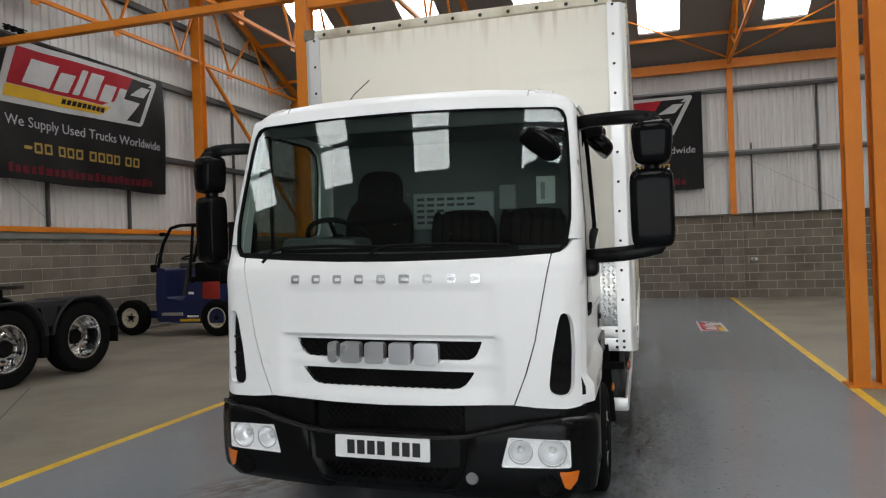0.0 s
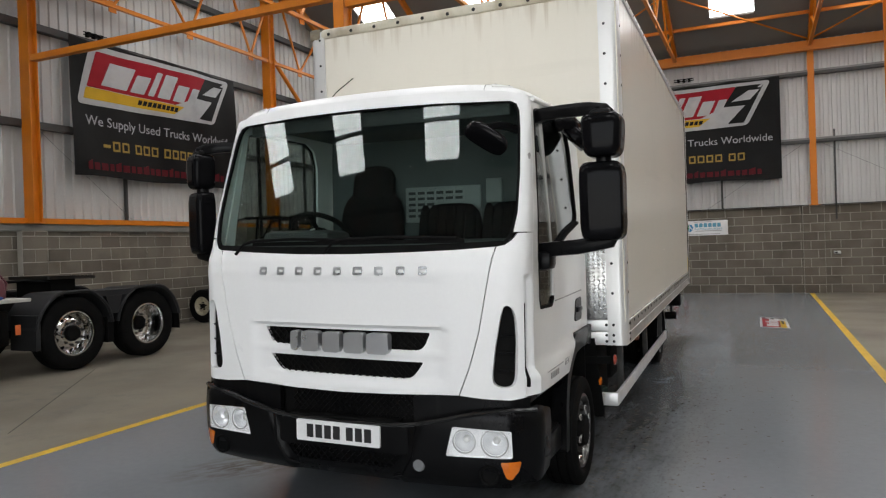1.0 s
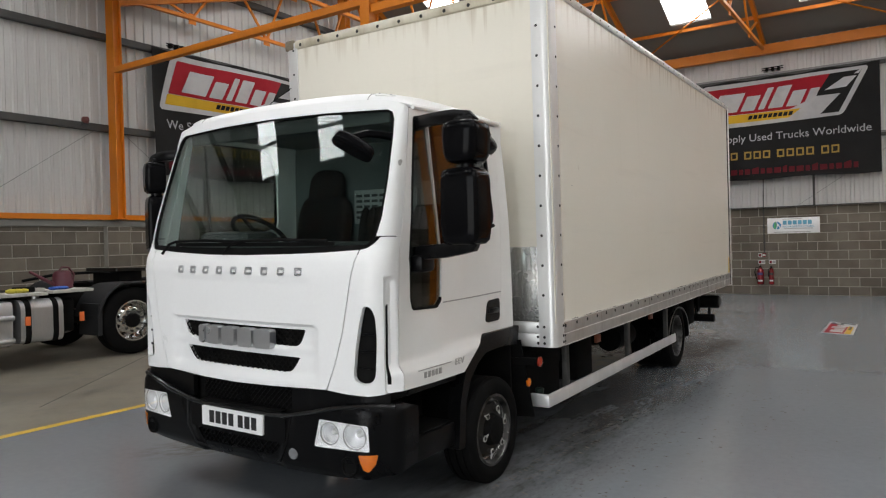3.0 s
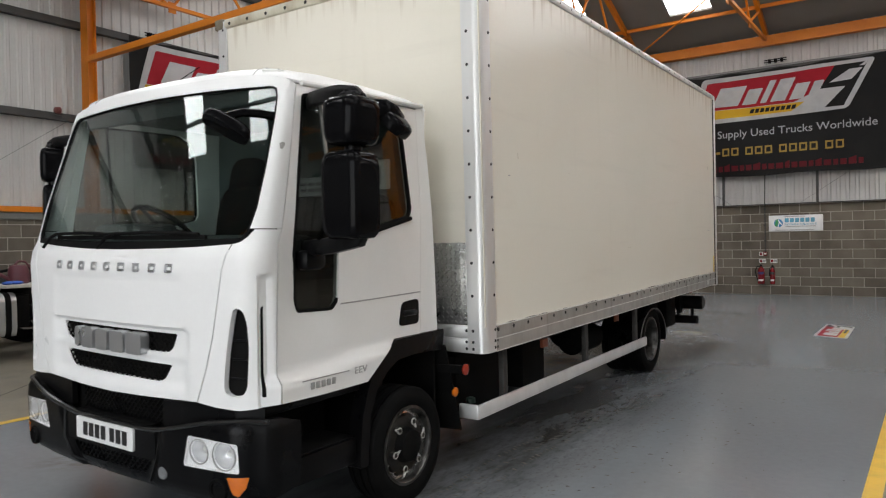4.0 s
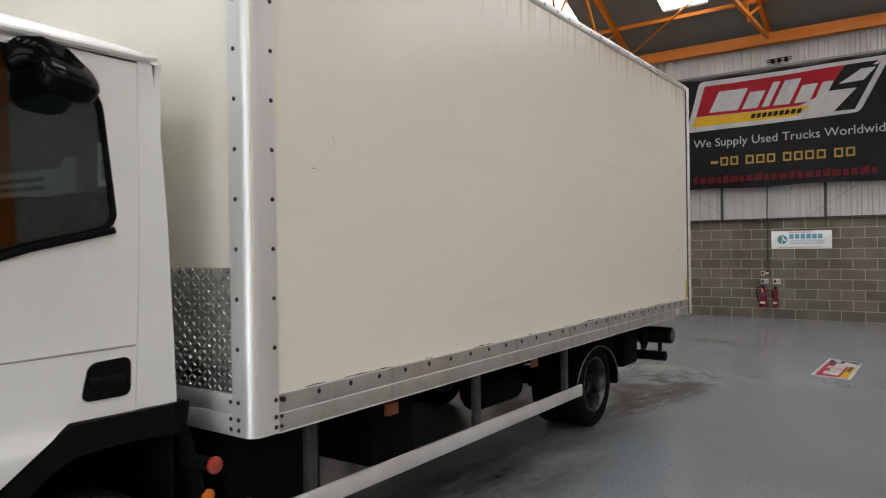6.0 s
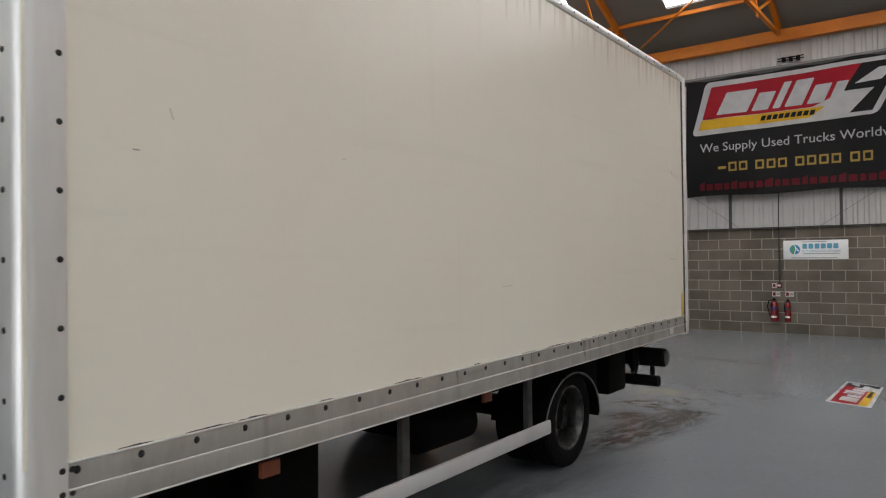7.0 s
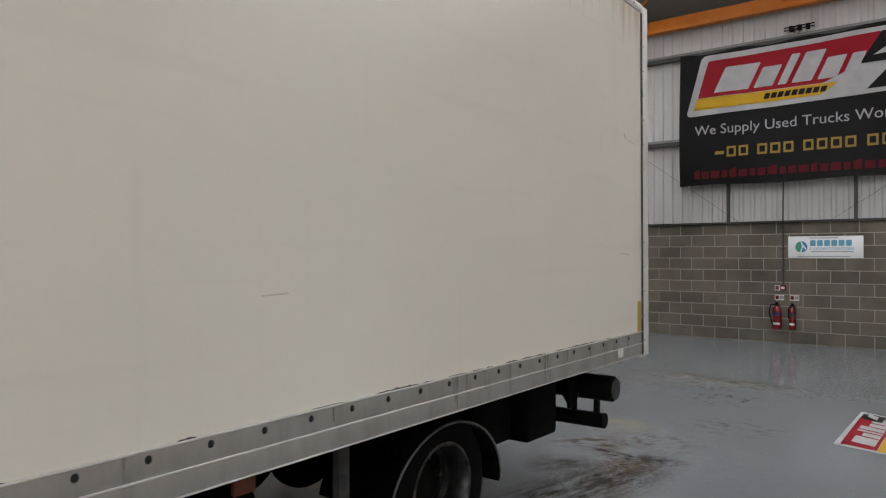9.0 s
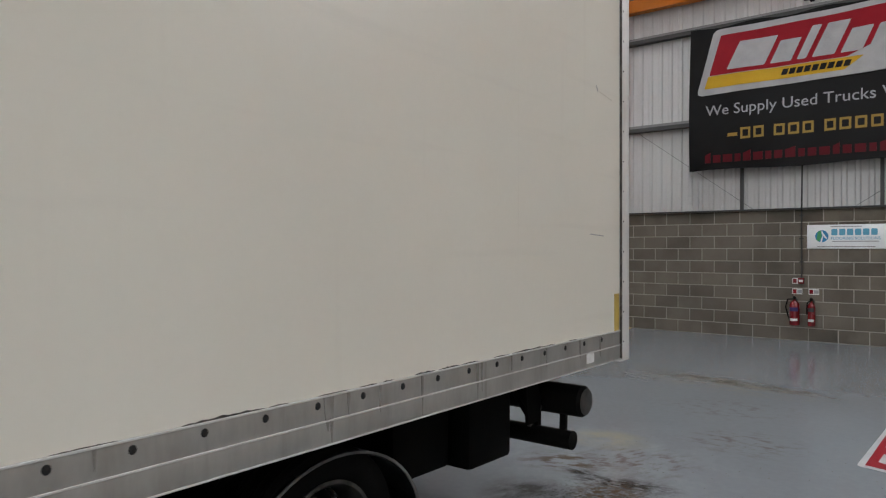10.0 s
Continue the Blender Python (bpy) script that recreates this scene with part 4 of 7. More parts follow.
def rain_drops(count):
    """Tiny drops scattered over the windscreen, thicker towards its middle right."""
    rng = random.Random(7)
    bm = bmesh.new()
    n = 0
    while n < count:
        u, z = rng.uniform(-0.9, 0.9), rng.uniform(1.56, 2.29)
        if rng.random() > 0.35 + 0.65 * step((u + 0.5) / 0.8) or abs(u) > interp(z, [(1.6, 0.88), (2.29, 0.86)]):
            continue
        q, nn = cab_plan(front_s(u, z), z)
        r = rng.uniform(0.0008, 0.0021)
        c = q - nn * 0.0115
        side = Vector((-nn.y, nn.x, 0))
        up = Vector((0, 0, 1))
        tip = bm.verts.new(c + nn * r * 0.8)
        ring = [bm.verts.new(c + (side * math.cos(a) + up * math.sin(a) * 1.2) * r) for a in [k * math.pi / 3 for k in range(6)]]
        for k in range(6):
            bm.faces.new((tip, ring[k], ring[(k + 1) % 6]))
        n += 1
    return bm


drops = part("rain_drop", rain_drops(2600), M_DROP, windscreen)
tagged(drops, "fine rain drops on the windscreen", kind="stuff")


def cab_point(u, z, off):
    q, n = cab_plan(front_s(u, z), z)
    return q + n * off


# wipers
for u0, u1 in ((-0.72, 0.0), (-0.1, 0.66)):
    w = part("wiper", pipe([cab_point(u0, 1.5, 0.03), cab_point(u0 + 0.05, 1.56, 0.035), cab_point(u0 + 0.12, 1.578, 0.035), cab_point((u0 + u1) / 2 + 0.05, 1.585, 0.03), cab_point(u1, 1.575, 0.026)], 0.009, 8), M_RUBBER, cab, "black windscreen wiper")
    part("wiper_blade", bar(cab_point(u0 + 0.1, 1.558, 0.012), cab_point(u1 + 0.04, 1.56, 0.012), 0.012, 0.022), M_RUBBER, w)

# roof
ROOF_Y = [3.80, 3.812, 3.84, 3.9, 4.0, 4.2, 4.45, 4.7, 4.9, 4.97, 5.0, 5.005]
ROOF_Z = [2.38, 2.404, 2.43, 2.453, 2.47, 2.487, 2.49, 2.483, 2.472, 2.455, 2.42, 2.36]


def roof_half(y):
    """Half width of the roof: its front corners turn in a plan radius."""
    r = 0.13
    d = min(r, max(0.0, y - 3.8 + 0.01))
    return (0.972 if y < 4.99 else 0.96) - r + math.sqrt(r * r - (r - d) ** 2)


def roof_point(u, y):
    a = max(-1.0, min(1.0, u / roof_half(y)))
    zt = interp(y, list(zip(ROOF_Y, ROOF_Z)))
    base = interp(y, [(3.8, 2.352), (3.9, 2.335), (5.0, 2.352)])
    z = base + (zt - base) * (1 - abs(a) ** 5) ** 0.5 - 0.02 * a * a * step((zt - 2.42) / 0.04)
    return Vector((CX + u, y + BOW * u * u * max(0, min(1, (4.3 - y) / 0.5)), max(z, base)))


def roof_bm():
    bm = bmesh.new()
    rows = []
    n = 32
    for y in ROOF_Y:
        row = []
        for k in range(n + 1):
            a = -1 + 2 * k / n
            a = math.copysign(1 - (1 - abs(a)) ** 1.6, a)
            row.append(bm.verts.new(roof_point(a * roof_half(y), y)))
        rows.append(row)
    for A, B in zip(rows, rows[1:]):
        for k in range(n):
            bm.faces.new((A[k], A[k + 1], B[k + 1], B[k]))
    r = bmesh.ops.extrude_face_region(bm, geom=list(bm.faces))
    bmesh.ops.translate(bm, vec=(0, 0.012, -0.012), verts=[v for v in r["geom"] if isinstance(v, bmesh.types.BMVert)])
    return bm


roof = part("cab_roof", roof_bm(), M_WHITE, cab, "white cab roof, slightly grubby at the edges")
for sg in (1, -1):
    part("rain_gutter", pipe([(CX + sg * 0.968, 3.93, 2.328), (CX + sg * 0.978, 4.3, 2.345), (CX + sg * 0.976, 4.93, 2.357), (CX + sg * 0.95, 4.99, 2.37)], 0.014, 8), M_DOOR, roof)
    cap = part("roof_cap", skin(rounded([(sg * 0.755, 3.822), (sg * 0.87, 3.832), (sg * 0.87, 3.868), (sg * 0.755, 3.858)], 0.014), [], lambda p, d: roof_point(p[0], p[1]) + Vector((0, -0.003, 0.006 - d)), 0.008, 0.02), M_DOOR, roof)
    for du in (0.775, 0.85):
        part("cap_screw", lathe([(0, 0.006), (0.003, 0.005), (0.004, 0.0005)], 8, "Z", roof_point(sg * du, 3.845) + Vector((0, -0.003, 0.005))), M_GREYBADGE, cap)
    part("roof_seam", pipe([roof_point(sg * 0.72, y) + Vector((0, -0.001, 0.0)) for y in (3.803, 3.815, 3.84, 3.9, 4.0)], 0.003, 6), M_GREYBADGE, roof)
part("aerial", pipe([(CX - 0.478, 4.175, 2.49), (CX - 0.46, 4.24, 2.56), (CX - 0.41, 4.378, 2.676)], 0.003, 6), M_RUBBER, roof, "thin black aerial")

# doors
win = rounded([(3.93, 2.27), (3.905, 2.1), (3.873, 1.9), (3.82, 1.535), (3.814, 1.25), (3.836, 1.19), (4.085, 1.182), (4.128, 1.222), (4.147, 1.505), (4.47, 1.607), (4.77, 1.676), (4.79, 1.72), (4.75, 2.13), (4.7, 2.245), (4.6, 2.295), (4.3, 2.292), (4.0, 2.285)], 0.018, 3)
door_out = [(3.898, 2.318), (3.855, 2.1), (3.815, 1.9), (3.749, 1.6), (3.728, 1.53), (3.711, 1.3), (3.703, 0.95), (3.7, 0.772), (3.98, 0.766), (4.325, 0.768), (4.4, 0.825), (4.5, 0.9), (4.608, 0.964), (4.868, 0.964), (4.872, 1.25), (4.888, 1.85), (4.9, 2.33), (4.4, 2.33)]
quarter = [(4.87, 0.966), (4.8742, 1.25), (4.8902, 1.85), (4.9022, 2.345), (4.965, 2.345), (4.995, 2.0), (5.022, 1.45), (5.05, 0.966)]
for sg in (1, -1):
    flip = (lambda q: q) if sg > 0 else mirrored
    d_out, w_out = flip(S(*door_out)), flip(S(*win))
    door = part("door", skin(d_out, [w_out], on_cab, 0.035, 0.04), M_DOOR, cab, "white cab door with a stepped window")
    gy, gz = 4.25, 1.85

    def shrink(k):
        return flip(S(*[(y + (gy - y) / max(0.3, math.hypot(gy - y, gz - z)) * k, z + (gz - z) / max(0.3, math.hypot(gy - y, gz - z)) * k) for y, z in win]))
    part("window_gasket", skin(shrink(-0.004), [shrink(0.013)], lambda p, d: on_cab(p, d - 0.003), 0.02, 0.04), M_RUBBER, door, "black window rubber")
    pane = part("window_pane", skin(shrink(0.009), [], lambda p, d: on_cab(p, d + 0.01), 0.004, 0.08), M_SIDEGLASS, door, "dark door window glass")
    bl = [cab_plan(sg * side_s(y, z), z) for y, z in ((3.84, 1.3), (3.955, 2.28))]
    xw = CX + sg * 1.0
    part("window_divider", bar((CX + sg * 1.005, 4.135, 1.52), (CX + sg * 0.968, 4.06, 2.29), 0.011, 0.02, up=(1, 0, 0)), M_TRIM if sg > 0 else M_RUBBER, door, "slim window divider")
    part("window_ledge", pipe([cab_plan(sg * side_s(y, z), z)[0] + Vector((sg * 0.004, 0, 0)) for y, z in ((4.15, 1.49), (4.47, 1.594), (4.78, 1.664))], 0.013, 8), M_RUBBER, door)
    part("door_crease", pipe([cab_plan(sg * side_s(y, z), z)[0] for y, z in ((4.15, 1.206), (4.45, 1.21), (4.865, 1.219))], 0.004, 6), M_GREYBADGE, door)
    hp = rounded([(4.65, 1.03), (4.845, 1.03), (4.845, 1.18), (4.68, 1.17)], 0.036)
    part("handle_recess", skin(flip(S(*hp)), [], lambda p, d: on_cab(p, d - 0.006), 0.03, 0.05), M_BLACK, door, "black door handle recess")
    part("handle", box(CX + sg * 1.02 - 0.016, CX + sg * 1.02 + 0.022, 4.68, 4.815, 1.085, 1.12, 0.012), M_BLACK, door, "black door handle")
    part("quarter_panel", skin(flip(S(*quarter)), [], on_cab, 0.03, 0.05), M_DOOR, cab, "white panel behind the door")
    # grey model plate strip: unreadable bars and an emission mark
    xs = CX + sg * (1.02 + FLARE + 0.003)
    part("model_strip", box(xs - 0.002, xs + 0.001, 3.83, 4.17, 0.852, 0.857), M_GREYBADGE, door)
    for k in range(5):
        part("badge_bar", box(xs - 0.002, xs + 0.002, 3.885 + k * 0.038, 3.912 + k * 0.038, 0.806, 0.84, 0.003), M_GREYBADGE, door)
    writing("emission_mark", "EEV", 0.052, M_GREYBADGE, Matrix.Translation((xs + sg * 0.001, 4.262, 0.845)) @ Matrix.Rotation(sg * math.pi / 2, 4, "Z") @ Matrix.Rotation(math.pi / 2, 4, "X"), door, depth=0.001, fit_width=0.1)
    # seam gap behind the corner panel
    part("door_seal", bar((CX + sg * 1.0, 3.7, 0.78), (CX + sg * 0.992, 3.722, 1.55), 0.014, 0.02, up=(1, 0, 0)), M_RUBBER, door)

# --- badges on the front: plain silver shapes
for k in range(9):
    u = -0.515 + k * 0.1256
    hw = 0.024 if k != 5 else 0.028
    pl = rounded(F((u - hw, 1.384), (u + hw, 1.384), (u + hw, 1.43), (u - hw, 1.43)), 0.01)
    part("badge_bar", skin(pl, [rounded(F((u - hw + 0.012, 1.398), (u + hw - 0.004, 1.398), (u + hw - 0.004, 1.414), (u - hw + 0.012, 1.414)), 0.004)], lambda p, d: on_cab(p, d - 0.006), 0.008, 0.02), M_SILVER, front_panel, "small silver badge shape")
for u0, u1 in ((-0.318, -0.268), (-0.245, -0.135), (-0.107, 0.0), (0.028, 0.145), (0.165, 0.292)):
    pl = rounded([(u0, 0.965), (u1, 0.965), (u1, 1.075), (u0, 1.075)], 0.022)
    part("badge_block", skin(pl, [], lambda p, d: on_cab(p, d - 0.018), 0.05, 0.03), M_SILVER, front_panel, "chunky silver badge shape")

# --- bumper
def on_bumper(p, d):
    s, z = p
    q, n = cab_plan(s, 0.7)
    k = interp(z, [(0.27, -0.05), (0.34, 0.018), (0.42, 0.03), (0.6, 0.036), (0.68, 0.03), (0.72, 0.0)])
    dip = 0.022 * step((interp(z, [(0.3, 0.35), (0.6, 0.47)]) - abs(s)) / 0.035)
    w = 0.0 if abs(s) < 0.9 else -0.014 * step((abs(s) - 0.9) / 0.1)
    q = q + n * (k - dip + w - d)
    return Vector((q.x, q.y, z))


bs = side_s(3.80, 0.7)
top = [(bs, 0.675), (1.12, 0.708), (0.95, 0.715), (0.74, 0.69), (0.6, 0.655), (0.42, 0.612), (0.36, 0.6)]
low = [(0.35, 0.285), (0.7, 0.292), (0.95, 0.31), (1.1, 0.345), (bs, 0.365)]
bumper_outline = top + mirrored(top) + [(-a, z) for a, z in reversed(low)] + low
lampR = rounded([(0.606, 0.463), (0.943, 0.468), (0.938, 0.607), (0.645, 0.616)], 0.012, 3)
lampL = mirrored(lampR)
mouth = rounded([(-0.36, 0.44), (-0.31, 0.365), (0.3, 0.365), (0.36, 0.44)], 0.03)
bumper = part("bumper", skin(bumper_outline, [lampR, lampL, mouth], on_bumper, 0.03, 0.025), M_BLACK, truck, "black plastic front bumper, rain-streaked")
part("mouth_mesh", diamond_mesh(-0.36, 0.36, 0.35, 0.45, 3.49, 0.04), M_BLACK, bumper, smooth=False)
part("mouth_backing", box(CX - 0.6, CX + 0.6, 3.56, 3.58, 0.3, 0.76), M_DARK, bumper)
# step lip above the plate, with a fine perforated tread
part("bumper_lip", pipe([on_bumper((u, z), -0.004) for u, z in ((-1.06, 0.7), (-0.95, 0.707), (-0.74, 0.683), (-0.6, 0.65), (-0.42, 0.607), (-0.3, 0.598), (0.0, 0.594), (0.3, 0.598), (0.42, 0.607), (0.6, 0.65), (0.74, 0.683), (0.95, 0.707), (1.06, 0.7))], 0.014, 8), M_LIP, bumper)
part("tread_strip", box(CX - 0.33, CX + 0.33, 3.468, 3.55, 0.606, 0.616, 0.003), M_RUBBER, bumper, "ribbed black tread strip")
part("upper_mesh", diamond_mesh(-0.36, 0.4, 0.62, 0.75, 3.535, 0.036, 0.005), M_BLACK, bumper, smooth=False)
for sg in (1, -1):
    part("bumper_bridge", skin([(sg * 0.42, 0.75), (sg * 0.66, 0.765), (sg * 1.05, 0.76), (sg * 1.05, 0.66), (sg * 0.5, 0.62), (sg * 0.42, 0.62)], [], lambda p, d: on_cab(p, d + 0.012), 0.03, 0.06), M_BLACK, bumper)
    part("bumper_rib", pipe([on_bumper((sg * u, z), -0.002) for u, z in ((0.44, 0.6), (0.42, 0.45), (0.36, 0.345), (0.3, 0.32))], 0.008, 6), M_BLACK, bumper)
    # headlamp
    lp = lampR if sg > 0 else lampL
    bowls = [[(sg * u + r * math.cos(a), 0.54 + r * math.sin(a)) for a in [2 * math.pi * k / 24 for k in range(24)]] for u, r in ((0.702, 0.053), (0.858, 0.063))]
    hl = part("headlamp", skin(lp, bowls, lambda p, d: on_bumper(p, d + 0.016), 0.006, 0.03), M_LAMPSHELL, bumper, "twin round headlamp behind a clear lens")
    edge = skin(lp, [[(a + (sg * 0.79 - a) * 0.04, z + (0.54 - z) * 0.06) for a, z in lp]], lambda p, d: on_bumper(p, d + 0.004), 0.05, 0.05)
    part("headlamp_bezel", edge, M_LAMPSHELL, hl)
    for u, r in ((0.702, 0.055), (0.858, 0.065)):
        c = on_bumper((sg * u, 0.54), 0.052)
        q, n = cab_plan(sg * u, 0.7)
        turn = n.to_track_quat("Z", "Y").to_matrix().to_4x4()
        bm = lathe([(-0.03, 0.0005), (-0.028, r * 0.35), (-0.018, r * 0.68), (0.0, r * 0.9), (0.03, r * 0.985), (0.036, r), (0.034, r + 0.004), (0.0, r * 0.97), (-0.02, r * 0.72), (-0.034, r * 0.35), (-0.036, 0.0005)], 32, "Z")
        bmesh.ops.transform(bm, matrix=Matrix.Translation(c) @ turn, verts=bm.verts)
        part("reflector", bm, M_BOWL, hl, "bright bowl reflector")
        bm = lathe([(0.034, r + 0.001), (0.04, r + 0.002), (0.04, r + 0.006), (0.03, r + 0.007)], 32, "Z", closed=True)
        bmesh.ops.transform(bm, matrix=Matrix.Translation(c) @ turn, verts=bm.verts)
        part("reflector_ring", bm, M_GREYBADGE, hl)
        bm = lathe([(-0.029, 0.02), (-0.01, 0.019), (0.004, 0.012), (0.008, 0.0005)], 14, "Z")
        bmesh.ops.transform(bm, matrix=Matrix.Translation(c) @ turn, verts=bm.verts)
        part("bulb", bm, M_PAPER, hl, "pale bulb shield")
    ln = part("lens", skin([(a, z) for a, z in lp], [], lambda p, d: on_bumper(p, d + 0.0), 0.004, 0.06), M_LENS, hl, "clear headlamp lens")
    ln.visible_shadow = False
    ind = rounded([(sg * 0.89, 0.45), (sg * 0.982, 0.452), (sg * 0.97, 0.402), (sg * 0.938, 0.36), (sg * 0.914, 0.37)], 0.008)
    part("indicator", skin(ind, [], lambda p, d: on_bumper(p, d - 0.004), 0.03, 0.03), M_AMBER, bumper, "amber corner indicator")
    q = on_bumper((sg * 0.832, 0.382), -0.002)
    nn = cab_plan(sg * 0.832, 0.7)[1].to_track_quat("Z", "Y").to_matrix().to_4x4()
    bm = lathe([(0, 0.01), (0.0, 0.038), (0.01, 0.04), (0.012, 0.05), (0.004, 0.054), (-0.01, 0.054)], 24, "Z")
    bmesh.ops.transform(bm, matrix=Matrix.Translation(q) @ nn, verts=bm.verts)
    part("fog_lamp_blank", bm, M_RUBBER, bumper, "round black fog lamp blank")
bm = lathe([(0, 0.0005), (0.004, 0.02), (0.004, 0.03), (-0.004, 0.034)], 24, "Y")
bmesh.ops.transform(bm, matrix=Matrix.Translation(on_bumper((0.458, 0.402), 0.0)) @ Matrix.Diagonal((1, -1, 1, 1)), verts=bm.verts)
part("tow_cap", bm, M_TOWCAP, bumper, "round grey towing eye cover")
# number plate: letters stand as plain bars
plate = part("number_plate", skin(rounded([(-0.273, 0.464), (0.247, 0.464), (0.247, 0.58), (-0.273, 0.58)], 0.01), [], lambda p, d: Vector((CX + p[0], 3.447 + d, p[1] + 0.01)), 0.012, 0.1), M_PLATEWHITE, bumper, "white number plate with black character bars")
for k in range(7):
    u = -0.205 + k * 0.056 + (0.024 if k > 3 else 0)
    part("plate_bar", box(CX + u, CX + u + 0.041, 3.4445, 3.448, 0.496, 0.568, 0.0), M_INK, plate)
part("plate_holder", skin(rounded([(-0.4, 0.45), (0.4, 0.45), (0.4, 0.59), (-0.4, 0.59)], 0.02), [], lambda p, d: Vector((CX + p[0], 3.458 + BOW * p[0] ** 2 + d, p[1])), 0.02, 0.1), M_BLACK, bumper)

# --- flank below the door: sill, steps and front wheel arch
for sg in (1, -1):
    flank = part("step_unit", box(CX + sg * 0.9, CX + sg * 1.012, 3.8, 4.27, 0.33, 0.47, 0.012), M_BLACK, truck, "black entry step")
    part("step_tread", box(CX + sg * 0.74, CX + sg * 1.0, 3.81, 4.26, 0.47, 0.482, 0.004), M_RUBBER, flank)
    part("step_wall", box(CX + sg * 0.72, CX + sg * 0.76, 3.78, 4.29, 0.34, 0.79), M_DARK, flank)
    part("sill", box(CX + sg * 0.75, CX + sg * 1.0, 3.64, 4.32, 0.715, 0.77, 0.01), M_BLACK, flank)
    arch = [(4.262, 0.3), (4.292, 0.57), (4.345, 0.72), (4.41, 0.83), (4.5, 0.905), (4.615, 0.958), (4.86, 0.962), (5.1, 0.967), (5.078, 0.835), (4.95, 0.845), (4.78, 0.85), (4.62, 0.84), (4.52, 0.79), (4.42, 0.7), (4.36, 0.57), (4.335, 0.3)]
    bm = extrude_outline(rounded(arch, 0.02, 3), lambda p, d: (CX + sg * (1.04 - d), p[0], p[1]), 0.09)
    part("wheel_arch", bm, M_BLACK, truck, "black plastic front wheel arch")
    inner_arch = [(4.34, 0.3), (4.4, 0.58), (4.5, 0.74), (4.62, 0.83), (4.8, 0.855), (5.03, 0.855), (5.03, 0.87), (4.8, 0.87), (4.6, 0.846), (4.48, 0.75), (4.38, 0.58), (4.32, 0.3)]
    part("arch_liner", extrude_outline(inner_arch, lambda p, d: (CX + sg * (0.96 - d), p[0], p[1]), 0.4), M_DARK, truck)
    part("mud_flap", bar((CX + sg * 0.955, 5.07, 0.86), (CX + sg * 0.985, 5.2, 0.3), 0.22, 0.012, up=(0, 1, 0)), M_RUBBER, truck, "black rubber mud flap")
for sg in (1, -1):
    part("arch_filler", box(min(CX + sg * 0.5, CX + sg * 1.0), max(CX + sg * 0.5, CX + sg * 1.0), 5.03, 5.05, 0.42, 0.87), M_DARK, truck, "dark panel closing the wheel housing")
part("engine_bay", box(CX - 0.62, CX + 0.62, 3.62, 5.0, 0.36, 0.95, 0.02), M_DARK, truck, "dark engine under the cab")

# --- cab interior
dash = part("dashboard", box(CX - 0.93, CX + 0.93, 3.72, 4.1, 1.1, 1.57, 0.06), M_DASH, cab, "dark grey dashboard")
part("instrument_hood", box(CX - 0.8, CX - 0.3, 3.85, 4.15, 1.5, 1.64, 0.05), M_DASH, dash)
part("cab_floor", box(CX - 0.93, CX + 0.93, 3.7, 4.97, 0.98, 1.04), M_DASH, cab)
part("back_lining", box(CX - 0.95, CX + 0.95, 4.955, 4.985, 1.0, 2.34, 0.01), M_CABGREY, cab, "grey rear cab lining")
part("roof_lining", box(CX - 0.9, CX + 0.9, 3.95, 4.96, 2.32, 2.345, 0.008), M_CABGREY, cab)
part("sun_visor", box(CX - 0.86, CX + 0.86, 3.86, 3.9, 2.24, 2.33, 0.012), M_DASH, cab)
M_INPANEL = material("grey_inner_panel", (0.26, 0.27, 0.268), 0.6, second=(0.12, 0.128, 0.126))
vp = part("vent_panel", box(CX - 0.3, CX + 0.3, 4.93, 4.956, 1.7, 1.96, 0.01), M_INPANEL, cab, "pale slotted vent panel")
for i in range(5):
    for j in range(6):
        if i in (0, 1) or j < 3:
            part("vent_slot", box(CX - 0.27 + j * 0.075, CX - 0.215 + j * 0.075, 4.926, 4.931, 1.905 - i * 0.042, 1.925 - i * 0.042), M_INK, vp)
part("switch_box", box(CX + 0.34, CX + 0.46, 4.92, 4.956, 1.83, 2.0, 0.008), M_INPANEL, cab)
part("paper_notice", box(CX + 0.6, CX + 0.73, 4.945, 4.952, 1.86, 2.05), M_PAPER, cab, "white paper notice")
part("notice_bar", box(CX + 0.63, CX + 0.66, 4.942, 4.945, 1.89, 2.01), M_GREYBADGE, cab)
wheel_m = Matrix.Translation((CX - 0.56, 4.2, 1.62)) @ Matrix.Rotation(radians(-38), 4, "X")
bm = bmesh.new()
add_pipe(bm, [wheel_m @ Vector((0.21 * math.cos(a), 0.21 * math.sin(a), 0)) for a in [2 * math.pi * k / 32 for k in range(33)]], 0.017, 10)
for a in (0.3, 2.84, 4.71):
    add_rod(bm, wheel_m @ Vector((0, 0, -0.02)), wheel_m @ Vector((0.2 * math.cos(a), 0.2 * math.sin(a), 0)), 0.014)
add_rod(bm, wheel_m @ Vector((0, 0, 0.01)), wheel_m @ Vector((0, 0, -0.3)), 0.06)
part("steering_wheel", bm, M_RUBBER, cab, "black steering wheel")


def add_cushion(bm, x0, x1, y0, y1, z0, z1, m=None, q=4.0):
    """A padded block with soft corners."""
    r = bmesh.ops.create_uvsphere(bm, u_segments=28, v_segments=18, radius=1.0)
    for v in r["verts"]:
        c = v.co / ((abs(v.co.x) ** q + abs(v.co.y) ** q + abs(v.co.z) ** q) ** (1 / q))
        p = Vector(((x0 + x1) / 2 + c.x * (x1 - x0) / 2, (y0 + y1) / 2 + c.y * (y1 - y0) / 2, (z0 + z1) / 2 + c.z * (z1 - z0) / 2))
        v.co = m @ p if m is not None else p


